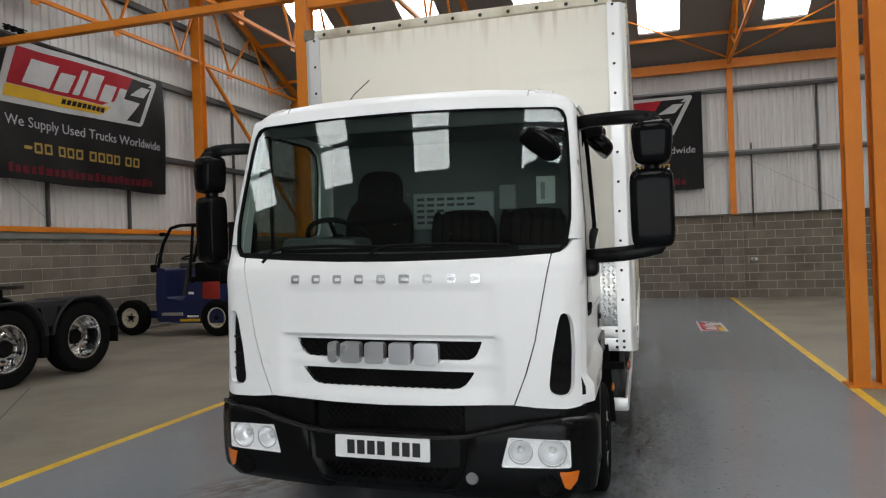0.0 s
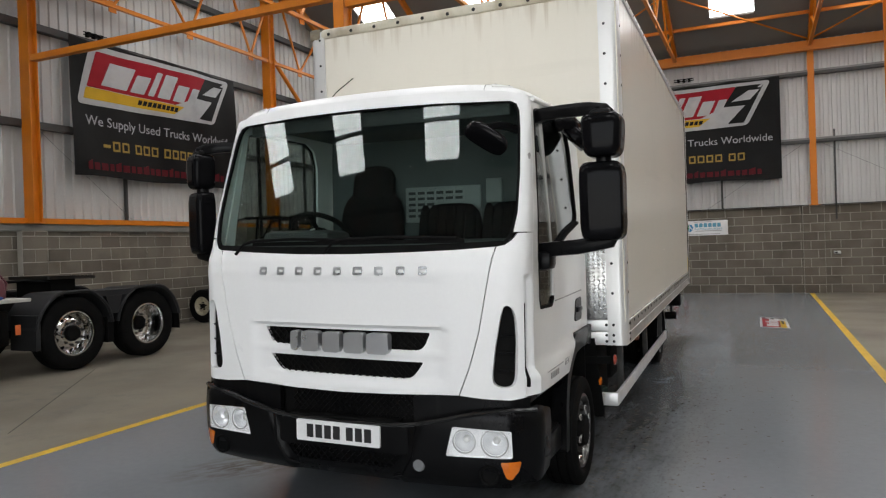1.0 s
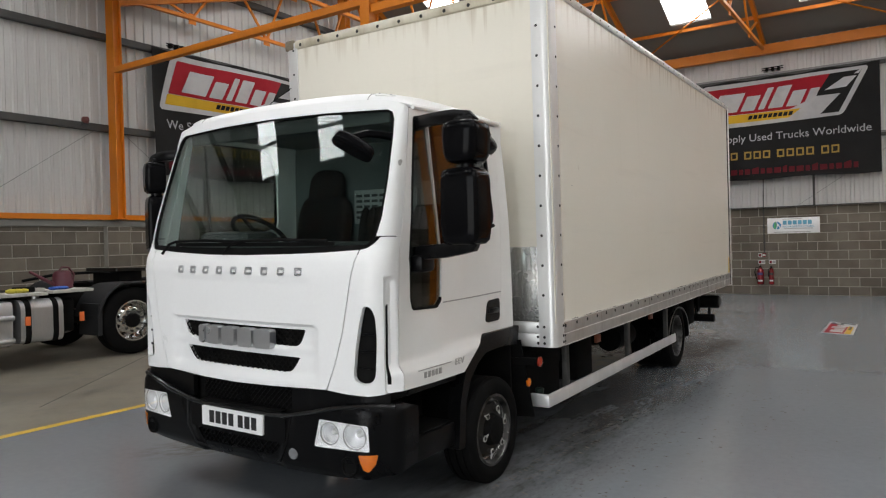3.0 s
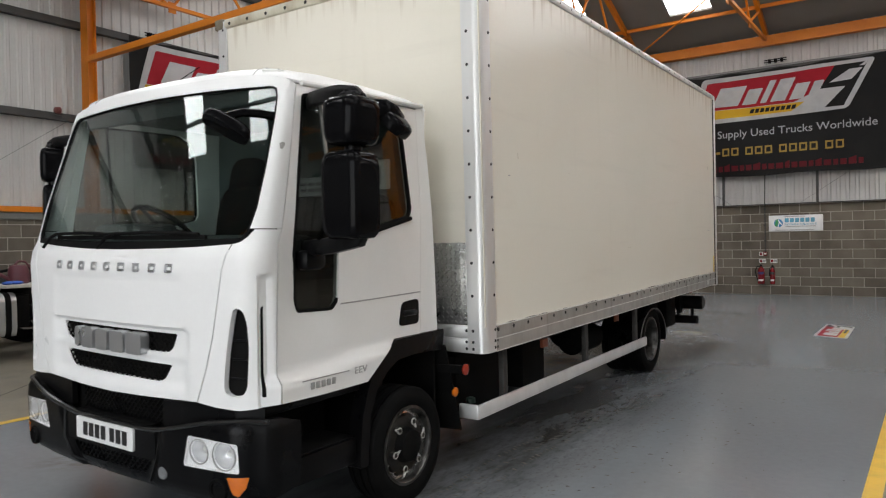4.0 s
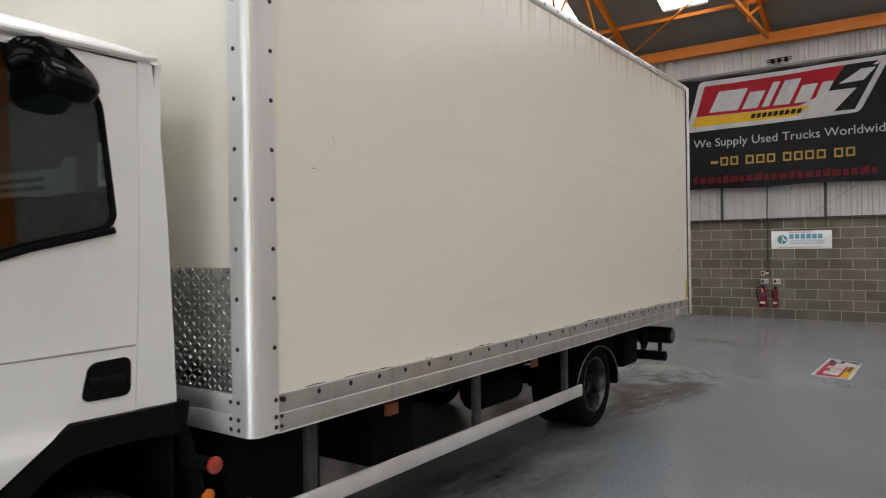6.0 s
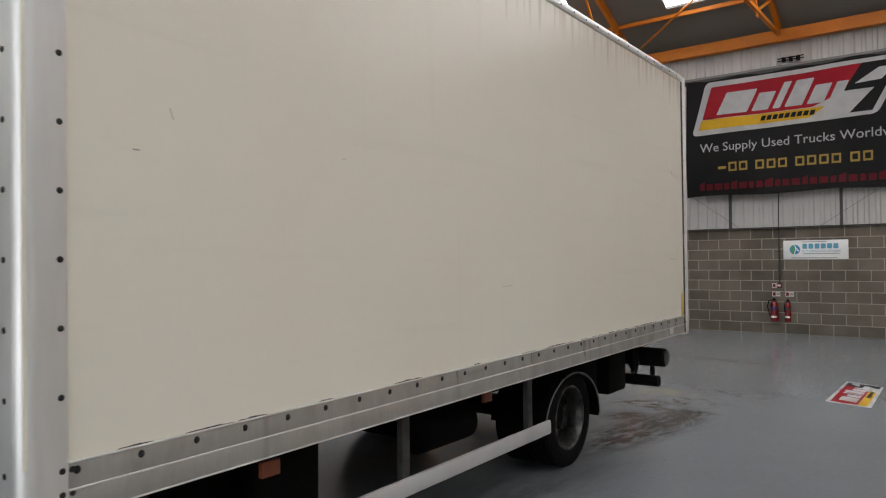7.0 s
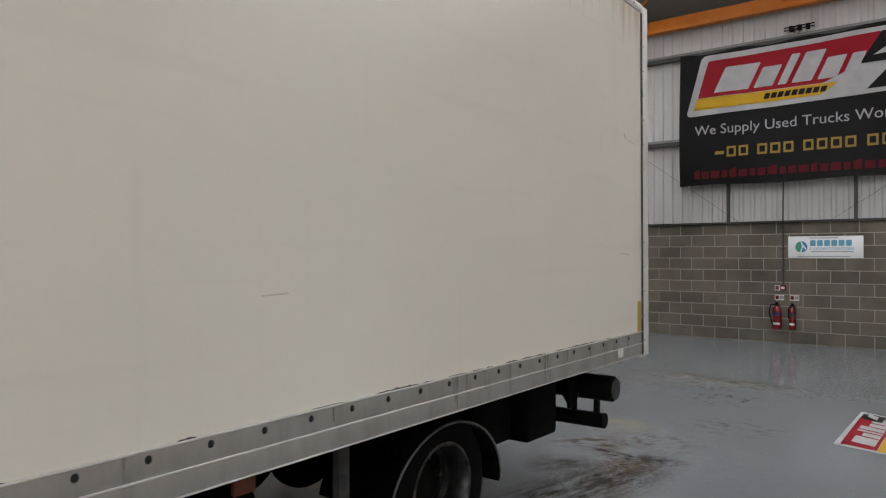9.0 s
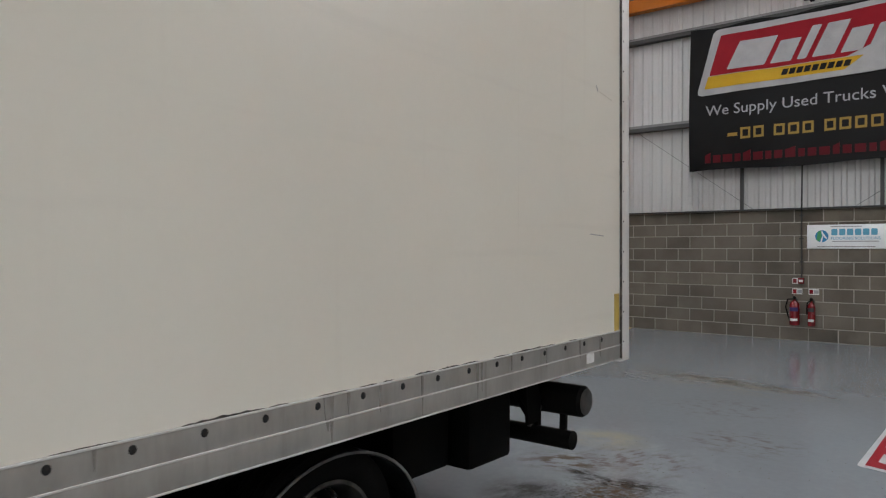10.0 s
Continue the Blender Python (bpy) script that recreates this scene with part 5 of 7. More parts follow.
def seat(u0, u1, tall):
    bm = bmesh.new()
    add_cushion(bm, CX + u0, CX + u1, 4.36, 4.88, 1.2, 1.36)
    lean = Matrix.Translation((0, 4.8, 1.28)) @ Matrix.Rotation(radians(-9), 4, "X")
    add_cushion(bm, CX + u0 + 0.01, CX + u1 - 0.01, -0.09, 0.07, -0.02, 0.66 if tall else 0.55, lean, 4.0)
    if tall:
        m = (u0 + u1) / 2
        add_cushion(bm, CX + m - 0.17, CX + m + 0.17, -0.08, 0.05, 0.5, 0.86, lean, 3.2)
    else:
        for du in (0.1, 0.25, 0.4, 0.55, 0.7, 0.85):
            x = CX + u0 + (u1 - u0) * du
            add_cushion(bm, x - 0.04, x + 0.04, -0.115, -0.05, 0.08, 0.53, lean, 3.0)
    return bm


part("driver_seat", seat(-0.8, -0.28, True), M_SEAT, cab, "dark driver seat with integral headrest")
part("passenger_seat", seat(-0.12, 0.34, False), M_SEAT, cab, "dark passenger seat")
part("passenger_seat", seat(0.36, 0.84, False), M_SEAT, cab, "dark passenger seat")

# --- mirrors
def shell(x0, x1, y0, y1, z0, z1, taper=0.0, q=8.0):
    """Rounded housing, bulging in front and cut flat behind for the mirror."""
    bm = bmesh.new()
    bmesh.ops.create_uvsphere(bm, u_segments=40, v_segments=24, radius=1.0)
    for v in bm.verts:
        c = v.co.copy()
        n = (abs(c.x) ** q + abs(c.y) ** q + abs(c.z) ** q) ** (1 / q)
        c = c / n
        k = 1 + c.z * taper / 2
        y = min(c.y, 0.72) / 0.72 if c.y > 0 else c.y
        v.co = ((x0 + x1) / 2 + c.x * k * (x1 - x0) / 2, (y0 + y1) / 2 + y * (y1 - y0) / 2, (z0 + z1) / 2 + c.z * (z1 - z0) / 2)
    return bm


for sg, a, b in ((1, 1.292, 1.482), (-1, 1.185, 1.345)):
    xa, xb = CX + sg * a, CX + sg * b
    root = CX + sg * 0.985
    mid = (xa + xb) / 2
    arm = bmesh.new()
    add_strap(arm, [(root + sg * 0.01, 3.99, 2.235), (root + sg * 0.07, 3.945, 2.24), ((xa + root) / 2 + sg * 0.02, 3.905, 2.236), (xa - sg * 0.03, 3.88, 2.232), (xa + sg * 0.02, 3.87, 2.228), (mid, 3.87, 2.215), (mid + sg * 0.03, 3.872, 2.18)], 0.036, 0.026)
    add_box(arm, min(root, root + sg * 0.035), max(root, root + sg * 0.035), 3.96, 4.03, 2.205, 2.258, 0.015)
    add_strap(arm, [(root + sg * 0.02, 3.93, 1.5), (root + sg * 0.12, 3.895, 1.505), (xa - sg * 0.06, 3.875, 1.512), (xa + sg * 0.03, 3.87, 1.526), (mid + sg * 0.01, 3.87, 1.54), (mid + sg * 0.02, 3.872, 1.57)], 0.04, 0.034)
    add_box(arm, min(root + sg * 0.005, root + sg * 0.1), max(root + sg * 0.005, root + sg * 0.1), 3.85, 3.995, 1.392, 1.492, 0.03)
    add_rod(arm, (mid - sg * 0.01, 3.87, 1.55), (mid - sg * 0.01, 3.87, 2.23), 0.04, seg=16)
    add_box(arm, min(xa + sg * 0.02, xb - sg * 0.05), max(xa + sg * 0.02, xb - sg * 0.05), 3.82, 3.93, 2.16, 2.225, 0.03)
    part("mirror_arm", arm, M_BLACK, truck, "black mirror arm")
    # the driver's mirrors are turned in towards the cab
    slim = 0.0 if sg > 0 else 0.045
    turn = Matrix.Translation((mid, 3.87, 0)) @ Matrix.Rotation(radians(0 if sg > 0 else -25), 4, "Z") @ Matrix.Translation((-mid, -3.87, 0))
    for z0, z1, front, back, taper, q, gz0, gz1, inner, kind in ((1.54, 1.945, 3.755, 3.93, 0.02, 7.0, 1.59, 1.92, 0.03, "tall"), (1.966, 2.195, 3.745, 3.945, 0.16, 4.6, 2.01, 2.175, 0.012, "squat")):
        bm = shell(min(xa - sg * inner, xb), max(xa - sg * inner, xb), front + slim, back - slim / 3, z0, z1, taper, q)
        bmesh.ops.transform(bm, matrix=turn, verts=bm.verts)
        housing = part("mirror_housing", bm, M_GLOSS_BLACK, truck, kind + " gloss black mirror housing")
        bm = box(min(xa, xb) + 0.018, max(xa, xb) - 0.018, back - slim / 3 - 0.006, back - slim / 3 + 0.005, gz0, gz1, 0.002)
        bmesh.ops.transform(bm, matrix=turn, verts=bm.verts)
        part("mirror_glass", bm, M_MIRROR, housing, "mirror glass")
# kerb mirror over the door
def pod(size, q=3.0, flat=0.35):
    """Rounded mirror shell, cut flatter on its lower side."""
    bm = bmesh.new()
    bmesh.ops.create_uvsphere(bm, u_segments=32, v_segments=18, radius=1.0)
    for v in bm.verts:
        c = v.co.copy()
        c = c / ((abs(c.x) ** q + abs(c.y) ** q + abs(c.z) ** q) ** (1 / q))
        if c.z < -flat:
            c.z = -flat + (c.z + flat) * 0.15
        v.co = (c.x * size[0], c.y * size[1], c.z * size[2])
    return bm


bm = pod((0.09, 0.105, 0.062))
bmesh.ops.transform(bm, matrix=Matrix.Translation((CX + 1.075, 4.58, 2.19)) @ Matrix.Rotation(radians(48), 4, "Y") @ Matrix.Rotation(radians(-10), 4, "X"), verts=bm.verts)
add_strap(bm, [(CX + 0.98, 4.45, 2.255), (CX + 1.02, 4.47, 2.275), (CX + 1.06, 4.5, 2.275), (CX + 1.08, 4.55, 2.25), (CX + 1.08, 4.6, 2.21)], 0.05, 0.04)
part("kerb_mirror", bm, M_GLOSS_BLACK, truck, "black kerb-view mirror over the door")
# front mirror on a stalk before the windscreen
lo_end, hi_end = Vector((-0.338, 3.658, 2.018)), Vector((-0.497, 3.514, 2.141))
bm = pod((0.118, 0.06, 0.048), 3.4, 0.3)
bmesh.ops.transform(bm, matrix=Matrix.Translation((lo_end + hi_end) / 2) @ (lo_end - hi_end).to_track_quat("X", "Z").to_matrix().to_4x4() @ Matrix.Rotation(radians(-25), 4, "X"), verts=bm.verts)
add_strap(bm, [(-0.318, 3.825, 2.146), (-0.35, 3.75, 2.158), (-0.385, 3.66, 2.157), (-0.43, 3.6, 2.135), (-0.45, 3.575, 2.11)], 0.019, 0.026)
part("front_mirror", bm, M_GLOSS_BLACK, truck, "black front-view mirror on a stalk")

# the cab leans a little on its springs
LEAN = Matrix.Translation((CX + 0.95, 0, 0.95)) @ Matrix.Rotation(radians(1.0), 4, "Y") @ Matrix.Translation((-CX - 0.95, 0, -0.95))
for ob in (cab, bumper):
    ob.matrix_basis = LEAN @ ob.matrix_basis

# --- cargo box, with its slight nose-down rake
rake = Matrix.Translation((0, 5.25, 0.795)) @ Matrix.Rotation(math.atan(0.0105), 4, "X")
BL, BH, BW = 6.23, 2.575, 2.51
cargo = part("cargo_box", box(-BW + 0.012, -0.003, 0.012, BL - 0.02, 0.17, BH - 0.06), M_PANEL, truck, "cream laminate box body with dirt streaks")
cargo.matrix_basis = rake
part("box_floor", box(-BW + 0.02, -0.02, 0.02, BL - 0.03, 0.02, 0.165), M_DARK, cargo)
# corner pillars: rounded extrusion
for sg in (1, -1):
    X = (lambda v: -v) if sg > 0 else (lambda v: -BW + v)
    prof = [(0.128, 0.008), (0.128, -0.004), (0.05, -0.004)]
    prof += [(0.05 - 0.054 * math.sin(a), 0.05 - 0.054 * math.cos(a)) for a in [k * math.pi / 16 for k in range(1, 8)]]
    prof += [(-0.004, 0.05), (-0.004, 0.138), (0.008, 0.138), (0.008, 0.06), (0.06, 0.008)]
    bm = extrude_outline(prof, lambda p, d: (X(p[0]), p[1], d), BH - 0.02)
    pil = part("corner_pillar", bm, M_ALU, cargo, "silver rounded corner pillar with rivets")
    bm = lathe([(0.0, 0.0105), (0.003, 0.009), (0.0055, 0.0005)], 10, "Y")
    rivet = bm
    me = bpy.data.meshes.new("rivet")
    bm.to_mesh(me)
    bm.free()
    me.materials.append(M_RIVET)
    for k in range(12):
        z = 0.375 + 0.2117 * k - 0.005
        if z > BH - 0.05:
            continue
        o = new("rivet", me)
        o.parent = pil
        o.matrix_basis = Matrix.Translation((X(0.088), -0.004, z)) @ Matrix.Rotation(math.pi, 4, "Z")
        o = new("rivet", me)
        o.parent = pil
        o.matrix_basis = Matrix.Translation((X(-0.004), 0.118, z)) @ Matrix.Rotation(-sg * math.pi / 2, 4, "Z")
    for px, pz in ((0.088, 0.145), (0.138, 0.145), (0.088, 0.072), (0.138, 0.072), (0.088, 0.028), (0.138, 0.028)):
        o = new("rivet", me)
        o.parent = pil
        o.matrix_basis = Matrix.Translation((X(px), -0.0045, pz)) @ Matrix.Rotation(math.pi, 4, "Z")
    for py, pz in ((0.12, 0.145), (0.15, 0.145), (0.12, 0.072), (0.15, 0.072), (0.12, 0.028), (0.15, 0.028)):
        o = new("rivet", me)
        o.parent = pil
        o.matrix_basis = Matrix.Translation((X(-0.0045), py, pz)) @ Matrix.Rotation(-sg * math.pi / 2, 4, "Z")
    part("corner_cap", box(min(X(-0.012), X(0.1)), max(X(-0.012), X(0.1)), -0.014, 0.1, BH - 0.085, BH + 0.012, 0.025), M_RUSTCAP, cargo, "grey rusty corner cap")
    # lower side trim in two bands, and the top rail
    xa, xb = X(-0.004), X(0.02)
    tr = part("side_trim", box(min(xa, xb), max(xa, xb), 0.1385, BL - 0.05, 0.082, 0.168, 0.003), M_TRIM, cargo, "weathered aluminium side trim with dark rivets")
    part("side_trim_low", box(min(X(-0.006), xb), max(X(-0.006), xb), 0.1385, BL - 0.05, 0.0, 0.08, 0.003), M_TRIM, cargo, "weathered aluminium side trim")
    for k in range(28):
        y = 0.165 + 0.2135 * k
        o = new("rivet", me)
        o.parent = tr
        o.matrix_basis = Matrix.Translation((X(-0.004), y, 0.14)) @ Matrix.Rotation(-sg * math.pi / 2, 4, "Z") @ Matrix.Diagonal((1.15, 1, 1.3, 1))
    for z in (0.0795, 0.1645, -0.002):
        part("trim_ridge", box(min(X(-0.0085), X(0.0)), max(X(-0.0085), X(0.0)), 0.139, BL - 0.052, z, z + 0.006, 0.001), M_EDGE, tr, "bright ridge of the trim")
    tp = part("top_rail", box(min(X(-0.012), X(0.05)), max(X(-0.012), X(0.05)), 0.1, BL - 0.02, BH - 0.065, BH, 0.018), M_ALU, cargo, "aluminium roof rail")
    for k in range(29):
        o = new("rivet", me)
        o.parent = tp
        o.matrix_basis = Matrix.Translation((X(-0.012), 0.2 + 0.2085 * k, BH - 0.035)) @ Matrix.Rotation(-sg * math.pi / 2, 4, "Z") @ Matrix.Diagonal((0.7, 1, 0.7, 1))
    part("rear_post", box(min(X(-0.012), X(0.06)), max(X(-0.012), X(0.06)), BL - 0.045, BL + 0.075, -0.02, BH - 0.01, 0.012), M_POST, cargo, "white rear door post")
    part("post_seam", box(min(X(-0.014), X(0.0)), max(X(-0.014), X(0.0)), BL - 0.046, BL - 0.04, 0.0, BH - 0.07), M_GRIME, cargo)
    for k in range(14):
        o = new("rivet", me)
        o.parent = cargo
        o.matrix_basis = Matrix.Translation((X(-0.012), BL - 0.02, 0.1 + 0.18 * k)) @ Matrix.Rotation(-sg * math.pi / 2, 4, "Z") @ Matrix.Diagonal((0.5, 0.7, 0.5, 1))
# front edge: top rail, chequer plate, lower rail
tp = part("front_top_rail", box(-BW + 0.1, -0.1, -0.012, 0.05, BH - 0.08, BH, 0.025), M_RAILTOP, cargo, "grimy rounded front top rail with rivets")
for k in range(11):
    o = new("rivet", me)
    o.parent = tp
    o.matrix_basis = Matrix.Translation((-BW + 0.18 + k * 0.213, -0.012, BH - 0.05)) @ Matrix.Rotation(math.pi, 4, "Z") @ Matrix.Diagonal((1.4, 1, 1.4, 1))
part("box_roof", box(-BW + 0.03, -0.03, 0.03, BL - 0.02, BH - 0.06, BH - 0.012, 0.01), M_DOOR, cargo, "white box roof")
part("front_low_rail", box(-BW + 0.128, -0.1285, -0.002, 0.012, 0.096, 0.178, 0.003), M_ALU, cargo)
part("front_low_rail", box(-BW + 0.128, -0.1285, -0.003, 0.012, 0.0, 0.094, 0.003), M_ALU, cargo)
cq = part("chequer_plate", box(-0.7, -0.1285, 0.0, 0.011, 0.181, 0.715, 0.002), M_CHEQUER, cargo, "aluminium chequer plate")
bm = lathe([(-0.5, 0.0005), (-0.25, 0.16), (0.0, 0.22), (0.25, 0.16), (0.5, 0.0005)], 6, "Z")
lug = bpy.data.meshes.new("lug")
bm.to_mesh(lug)
bm.free()
lug.materials.append(M_CHEQUER)
for i in range(16):
    for j in range(18):
        o = new("lug", lug)
        o.parent = cq
        o.matrix_basis = Matrix.Translation((-0.147 - i * 0.0345, 0.0, 0.196 + j * 0.0296)) @ Matrix.Rotation(radians(42 if (i + j) % 2 else -42), 4, "Y") @ Matrix.Diagonal((0.034, 0.03, 0.034, 1))
# marks on the side
part("reflective_tape", box(-0.004, 0.0005, BL - 0.115, BL - 0.055, 0.172, 0.39), M_TAPE, cargo, "yellow reflective tape")
part("paper_sticker", box(0.004, 0.0068, 5.74, 5.83, 0.025, 0.085), M_PAPER, cargo)
# grime caught along the top of the side trim
def smear(length, height, seed):
    rng = random.Random(seed)
    n = 10
    low = [(length * k / n, 0.0) for k in range(n + 1)]
    up = [(length * k / n, height * rng.uniform(0.25, 1.0) * math.sin(math.pi * (k + 0.5) / (n + 1)) + 0.0008) for k in range(n + 1)]
    return extrude_outline(low + up[::-1], lambda p, d: (-0.0035 + d, p[0], p[1]), 0.004)


M_RUN = material("thin_grime", (0.27, 0.255, 0.23), 0.6, 0.3, second=(0.38, 0.37, 0.35), scale=18, amount=0.9)
M_SCUFF = material("brown_scuff", (0.56, 0.51, 0.42), 0.6, second=(0.45, 0.41, 0.34), scale=40)
rng = random.Random(11)
for k in range(22):
    y0 = (0.3, 0.55, 0.78, 1.2, 1.7, 1.85, 2.4, 2.95, 3.3, 3.42, 3.6, 3.8, 4.0, 4.12, 4.3, 4.45, 4.6, 4.85, 5.0, 5.15, 5.3, 5.55)[k]
    sm = part("dirt_smear", smear(rng.uniform(0.05, 0.22), rng.uniform(0.003, 0.009), k), M_GRIME, cargo)
    sm.matrix_basis = Matrix.Translation((0, y0, 0.1702))

# grime that ran down over the trim
for y, w, h in ((3.82, 0.034, 0.12), (3.845, 0.02, 0.16), (3.93, 0.012, 0.08), (4.09, 0.01, 0.1), (4.33, 0.012, 0.16), (4.7, 0.02, 0.16), (4.735, 0.014, 0.13), (4.98, 0.008, 0.07), (5.3, 0.01, 0.1), (5.66, 0.012, 0.1), (5.9, 0.02, 0.12), (2.22, 0.009, 0.07), (3.05, 0.008, 0.06)):
    run = [(0.0, 0.166), (w, 0.166), (w * 0.8, 0.166 - h * 0.6), (w * 0.6, 0.166 - h), (w * 0.45, 0.166 - h * 0.97), (w * 0.15, 0.166 - h * 0.5)]
    dr = part("grime_run", extrude_outline(run, lambda p, d: (0.0035 + d, p[0], p[1]), 0.0036), M_RUN, cargo)
    dr.matrix_basis = Matrix.Translation((0, y, 0))
for (y, z, l, a, mm) in ((5.8, 0.74, 0.17, -3, M_GREYBADGE), (5.88, 1.58, 0.04, -60, M_GREYBADGE), (5.92, 1.55, 0.16, -8, M_SCUFF), (0.5, 1.32, 0.04, -70, M_SCUFF), (0.36, 1.16, 0.025, 0, M_GREYBADGE), (1.36, 1.23, 0.02, 10, M_SCUFF), (2.72, 0.6, 0.12, 2, M_SCUFF)):
    part("scuff", bar((-0.0025, y, z), (-0.0025, y + l * math.cos(radians(a)), z + l * math.sin(radians(a))), 0.002, 0.005), mm, cargo)

M_LEG = material("grimy_guard_leg", (0.06, 0.058, 0.055), 0.6, 0.3, second=(0.02, 0.019, 0.018), scale=12, amount=0.8)

# --- chassis
chassis = part("chassis", box(CX + 0.34, CX + 0.42, 4.6, 11.2, 0.52, 0.76, 0.01), M_DARK, truck, "dirty black chassis rails and cross members")
part("chassis_rail", box(CX - 0.42, CX - 0.34, 4.6, 11.2, 0.52, 0.76, 0.01), M_DARK, chassis)
for y in (5.4, 6.3, 7.4, 8.3, 10.1, 11.0):
    part("cross_member", box(CX - 0.34, CX + 0.34, y - 0.05, y + 0.05, 0.56, 0.74), M_DARK, chassis)
for k in range(12):
    y = 5.5 + k * 0.52
    part("floor_bearer", box(-2.4, -0.11, y - 0.03, y + 0.03, 0.765 + (y - 5.25) * 0.0105, 0.812 + (y - 5.25) * 0.0105), M_DARK, chassis)
part("rear_axle", rod((CX - 0.8, 9.29, 0.4), (CX + 0.8, 9.29, 0.4), 0.09, seg=16), M_DARK, chassis)
part("front_axle", rod((CX - 0.8, 4.69, 0.33), (CX + 0.8, 4.69, 0.33), 0.06, seg=16), M_DARK, chassis)
part("propeller_shaft", rod((CX, 5.0, 0.6), (CX, 9.1, 0.45), 0.05), M_DARK, chassis)
bm = bmesh.new()
bmesh.ops.create_uvsphere(bm, u_segments=16, v_segments=10, radius=0.2, matrix=Matrix.Translation((CX, 9.27, 0.4)))
part("differential", bm, M_DARK, chassis)
for ya, yb, xa, xb, za, zb in ((5.3, 5.9, CX + 0.35, CX + 1.0, 0.32, 0.76), (5.95, 6.35, CX + 0.5, CX + 0.82, 0.5, 0.76), (6.35, 6.75, CX + 0.42, CX + 0.95, 0.34, 0.74), (9.92, 10.36, CX + 0.35, CX + 0.805, 0.378, 0.8), (10.4, 10.8, CX + 0.3, CX + 0.9, 0.356, 0.8), (5.6, 6.6, CX - 0.98, CX - 0.45, 0.32, 0.72)):
    part("underfloor_box", box(xa, xb, ya, yb, za, zb, 0.03), M_DARK, chassis, "black underfloor box")
part("air_tank", lathe([(0, 0.06), (0.03, 0.13), (0.55, 0.13), (0.58, 0.06)], 20, "Y", (CX + 0.75, 7.7, 0.52)), M_DARK, chassis, "black air tank")
M_MARKER = material("dusty_marker_lens", (0.2, 0.05, 0.02), 0.5, second=(0.1, 0.04, 0.025), scale=20)
part("side_marker", box(-0.075, -0.05, 6.18, 6.275, 0.705, 0.77, 0.005), M_MARKER, chassis, "dusty orange-red side marker")
part("side_marker", box(-0.155, -0.133, 7.955, 8.05, 0.71, 0.77, 0.005), M_MARKER, chassis, "dusty orange-red side marker")
for p, r, mm in (((-0.066, 5.103, 0.718), 0.035, M_RED), ((-0.182, 5.156, 0.556), 0.03, M_AMBER)):
    part("round_marker", lathe([(0.0, r), (0.01, r), (0.018, r * 0.6), (0.02, 0.001)], 18, "X", p), mm, chassis, "round marker lamp")
part("marker_bracket", bar((CX + 0.5, 5.1, 0.7), (-0.088, 5.103, 0.716), 0.03, 0.05), M_DARK, chassis)
part("filler_cap", lathe([(0, 0.032), (0.03, 0.032), (0.036, 0.02)], 16, "Z", (-0.2, 5.38, 0.44)), material("dark_green_cap", (0.006, 0.018, 0.012), 0.5), chassis, "dark green filler cap")
part("tail_bracket", extrude_outline([(10.95, 0.5), (11.06, 0.5), (11.1, 0.62), (11.02, 0.8), (10.92, 0.8)], lambda p, d: (-0.34 - d, p[0], p[1]), 0.02), M_DARK, chassis, "dark tail bracket plate")
part("tail_brace", bar((-0.36, 10.98, 0.5), (-0.36, 11.16, 0.62), 0.02, 0.05), M_LEG, chassis)
part("rear_tube", lathe([(0, 0.03), (0.0, 0.075), (0.02, 0.092), (2.28, 0.092), (2.3, 0.075), (2.3, 0.03)], 24, "X", (-2.4, 11.2, 0.625)), M_DARK, chassis, "large black cross tube with capped end")
part("tube_cap", lathe([(0, 0.0005), (0.0, 0.066), (-0.006, 0.078)], 24, "X", (-0.094, 11.2, 0.625)), M_LEG, chassis, "scuffed grey end cap")
part("rear_bar", lathe([(0, 0.055), (2.2, 0.055)], 20, "X", (-2.37, 11.17, 0.395)), M_DARK, chassis, "black underrun bar")
for x in (-0.42, -0.24, -2.0):
    part("tube_bracket", bar((x, 11.18, 0.39), (x, 11.19, 0.625), 0.035, 0.035), M_DARK, chassis)
part("tail_hose", pipe([(-0.5, 10.9, 0.84), (-0.42, 10.98, 0.62), (-0.4, 11.05, 0.52), (-0.42, 11.12, 0.46)], 0.014), M_RUBBER, chassis)
part("side_marker", box(-0.24, -0.215, 11.02, 11.1, 0.765, 0.815, 0.005), M_MARKER, chassis, "amber side marker")

# --- side guards
for sg in (1, -1):
    x = CX + sg * 1.185
    gd = part("side_guard", box(min(x, x - sg * 0.03), max(x, x - sg * 0.03), 5.275, 8.715, 0.357, 0.453, 0.014), M_ALU, truck, "aluminium side guard rail")
    gd.matrix_basis = Matrix.Translation((0, 5.235, 0.4)) @ Matrix.Rotation(0.0076, 4, "X") @ Matrix.Translation((0, -5.235, -0.4))
    part("guard_return", box(min(x - sg * 0.004, x - sg * 0.155), max(x - sg * 0.004, x - sg * 0.155), 5.27, 5.298, 0.3575, 0.4525, 0.01), M_ALU, gd)
    for y in (5.69, 7.16, 8.47):
        part("guard_leg", box(min(x - sg * 0.03, x - sg * 0.07), max(x - sg * 0.03, x - sg * 0.07), y - 0.03, y + 0.03, 0.36, 0.83, 0.004), M_LEG, gd, "grey drilled guard leg")

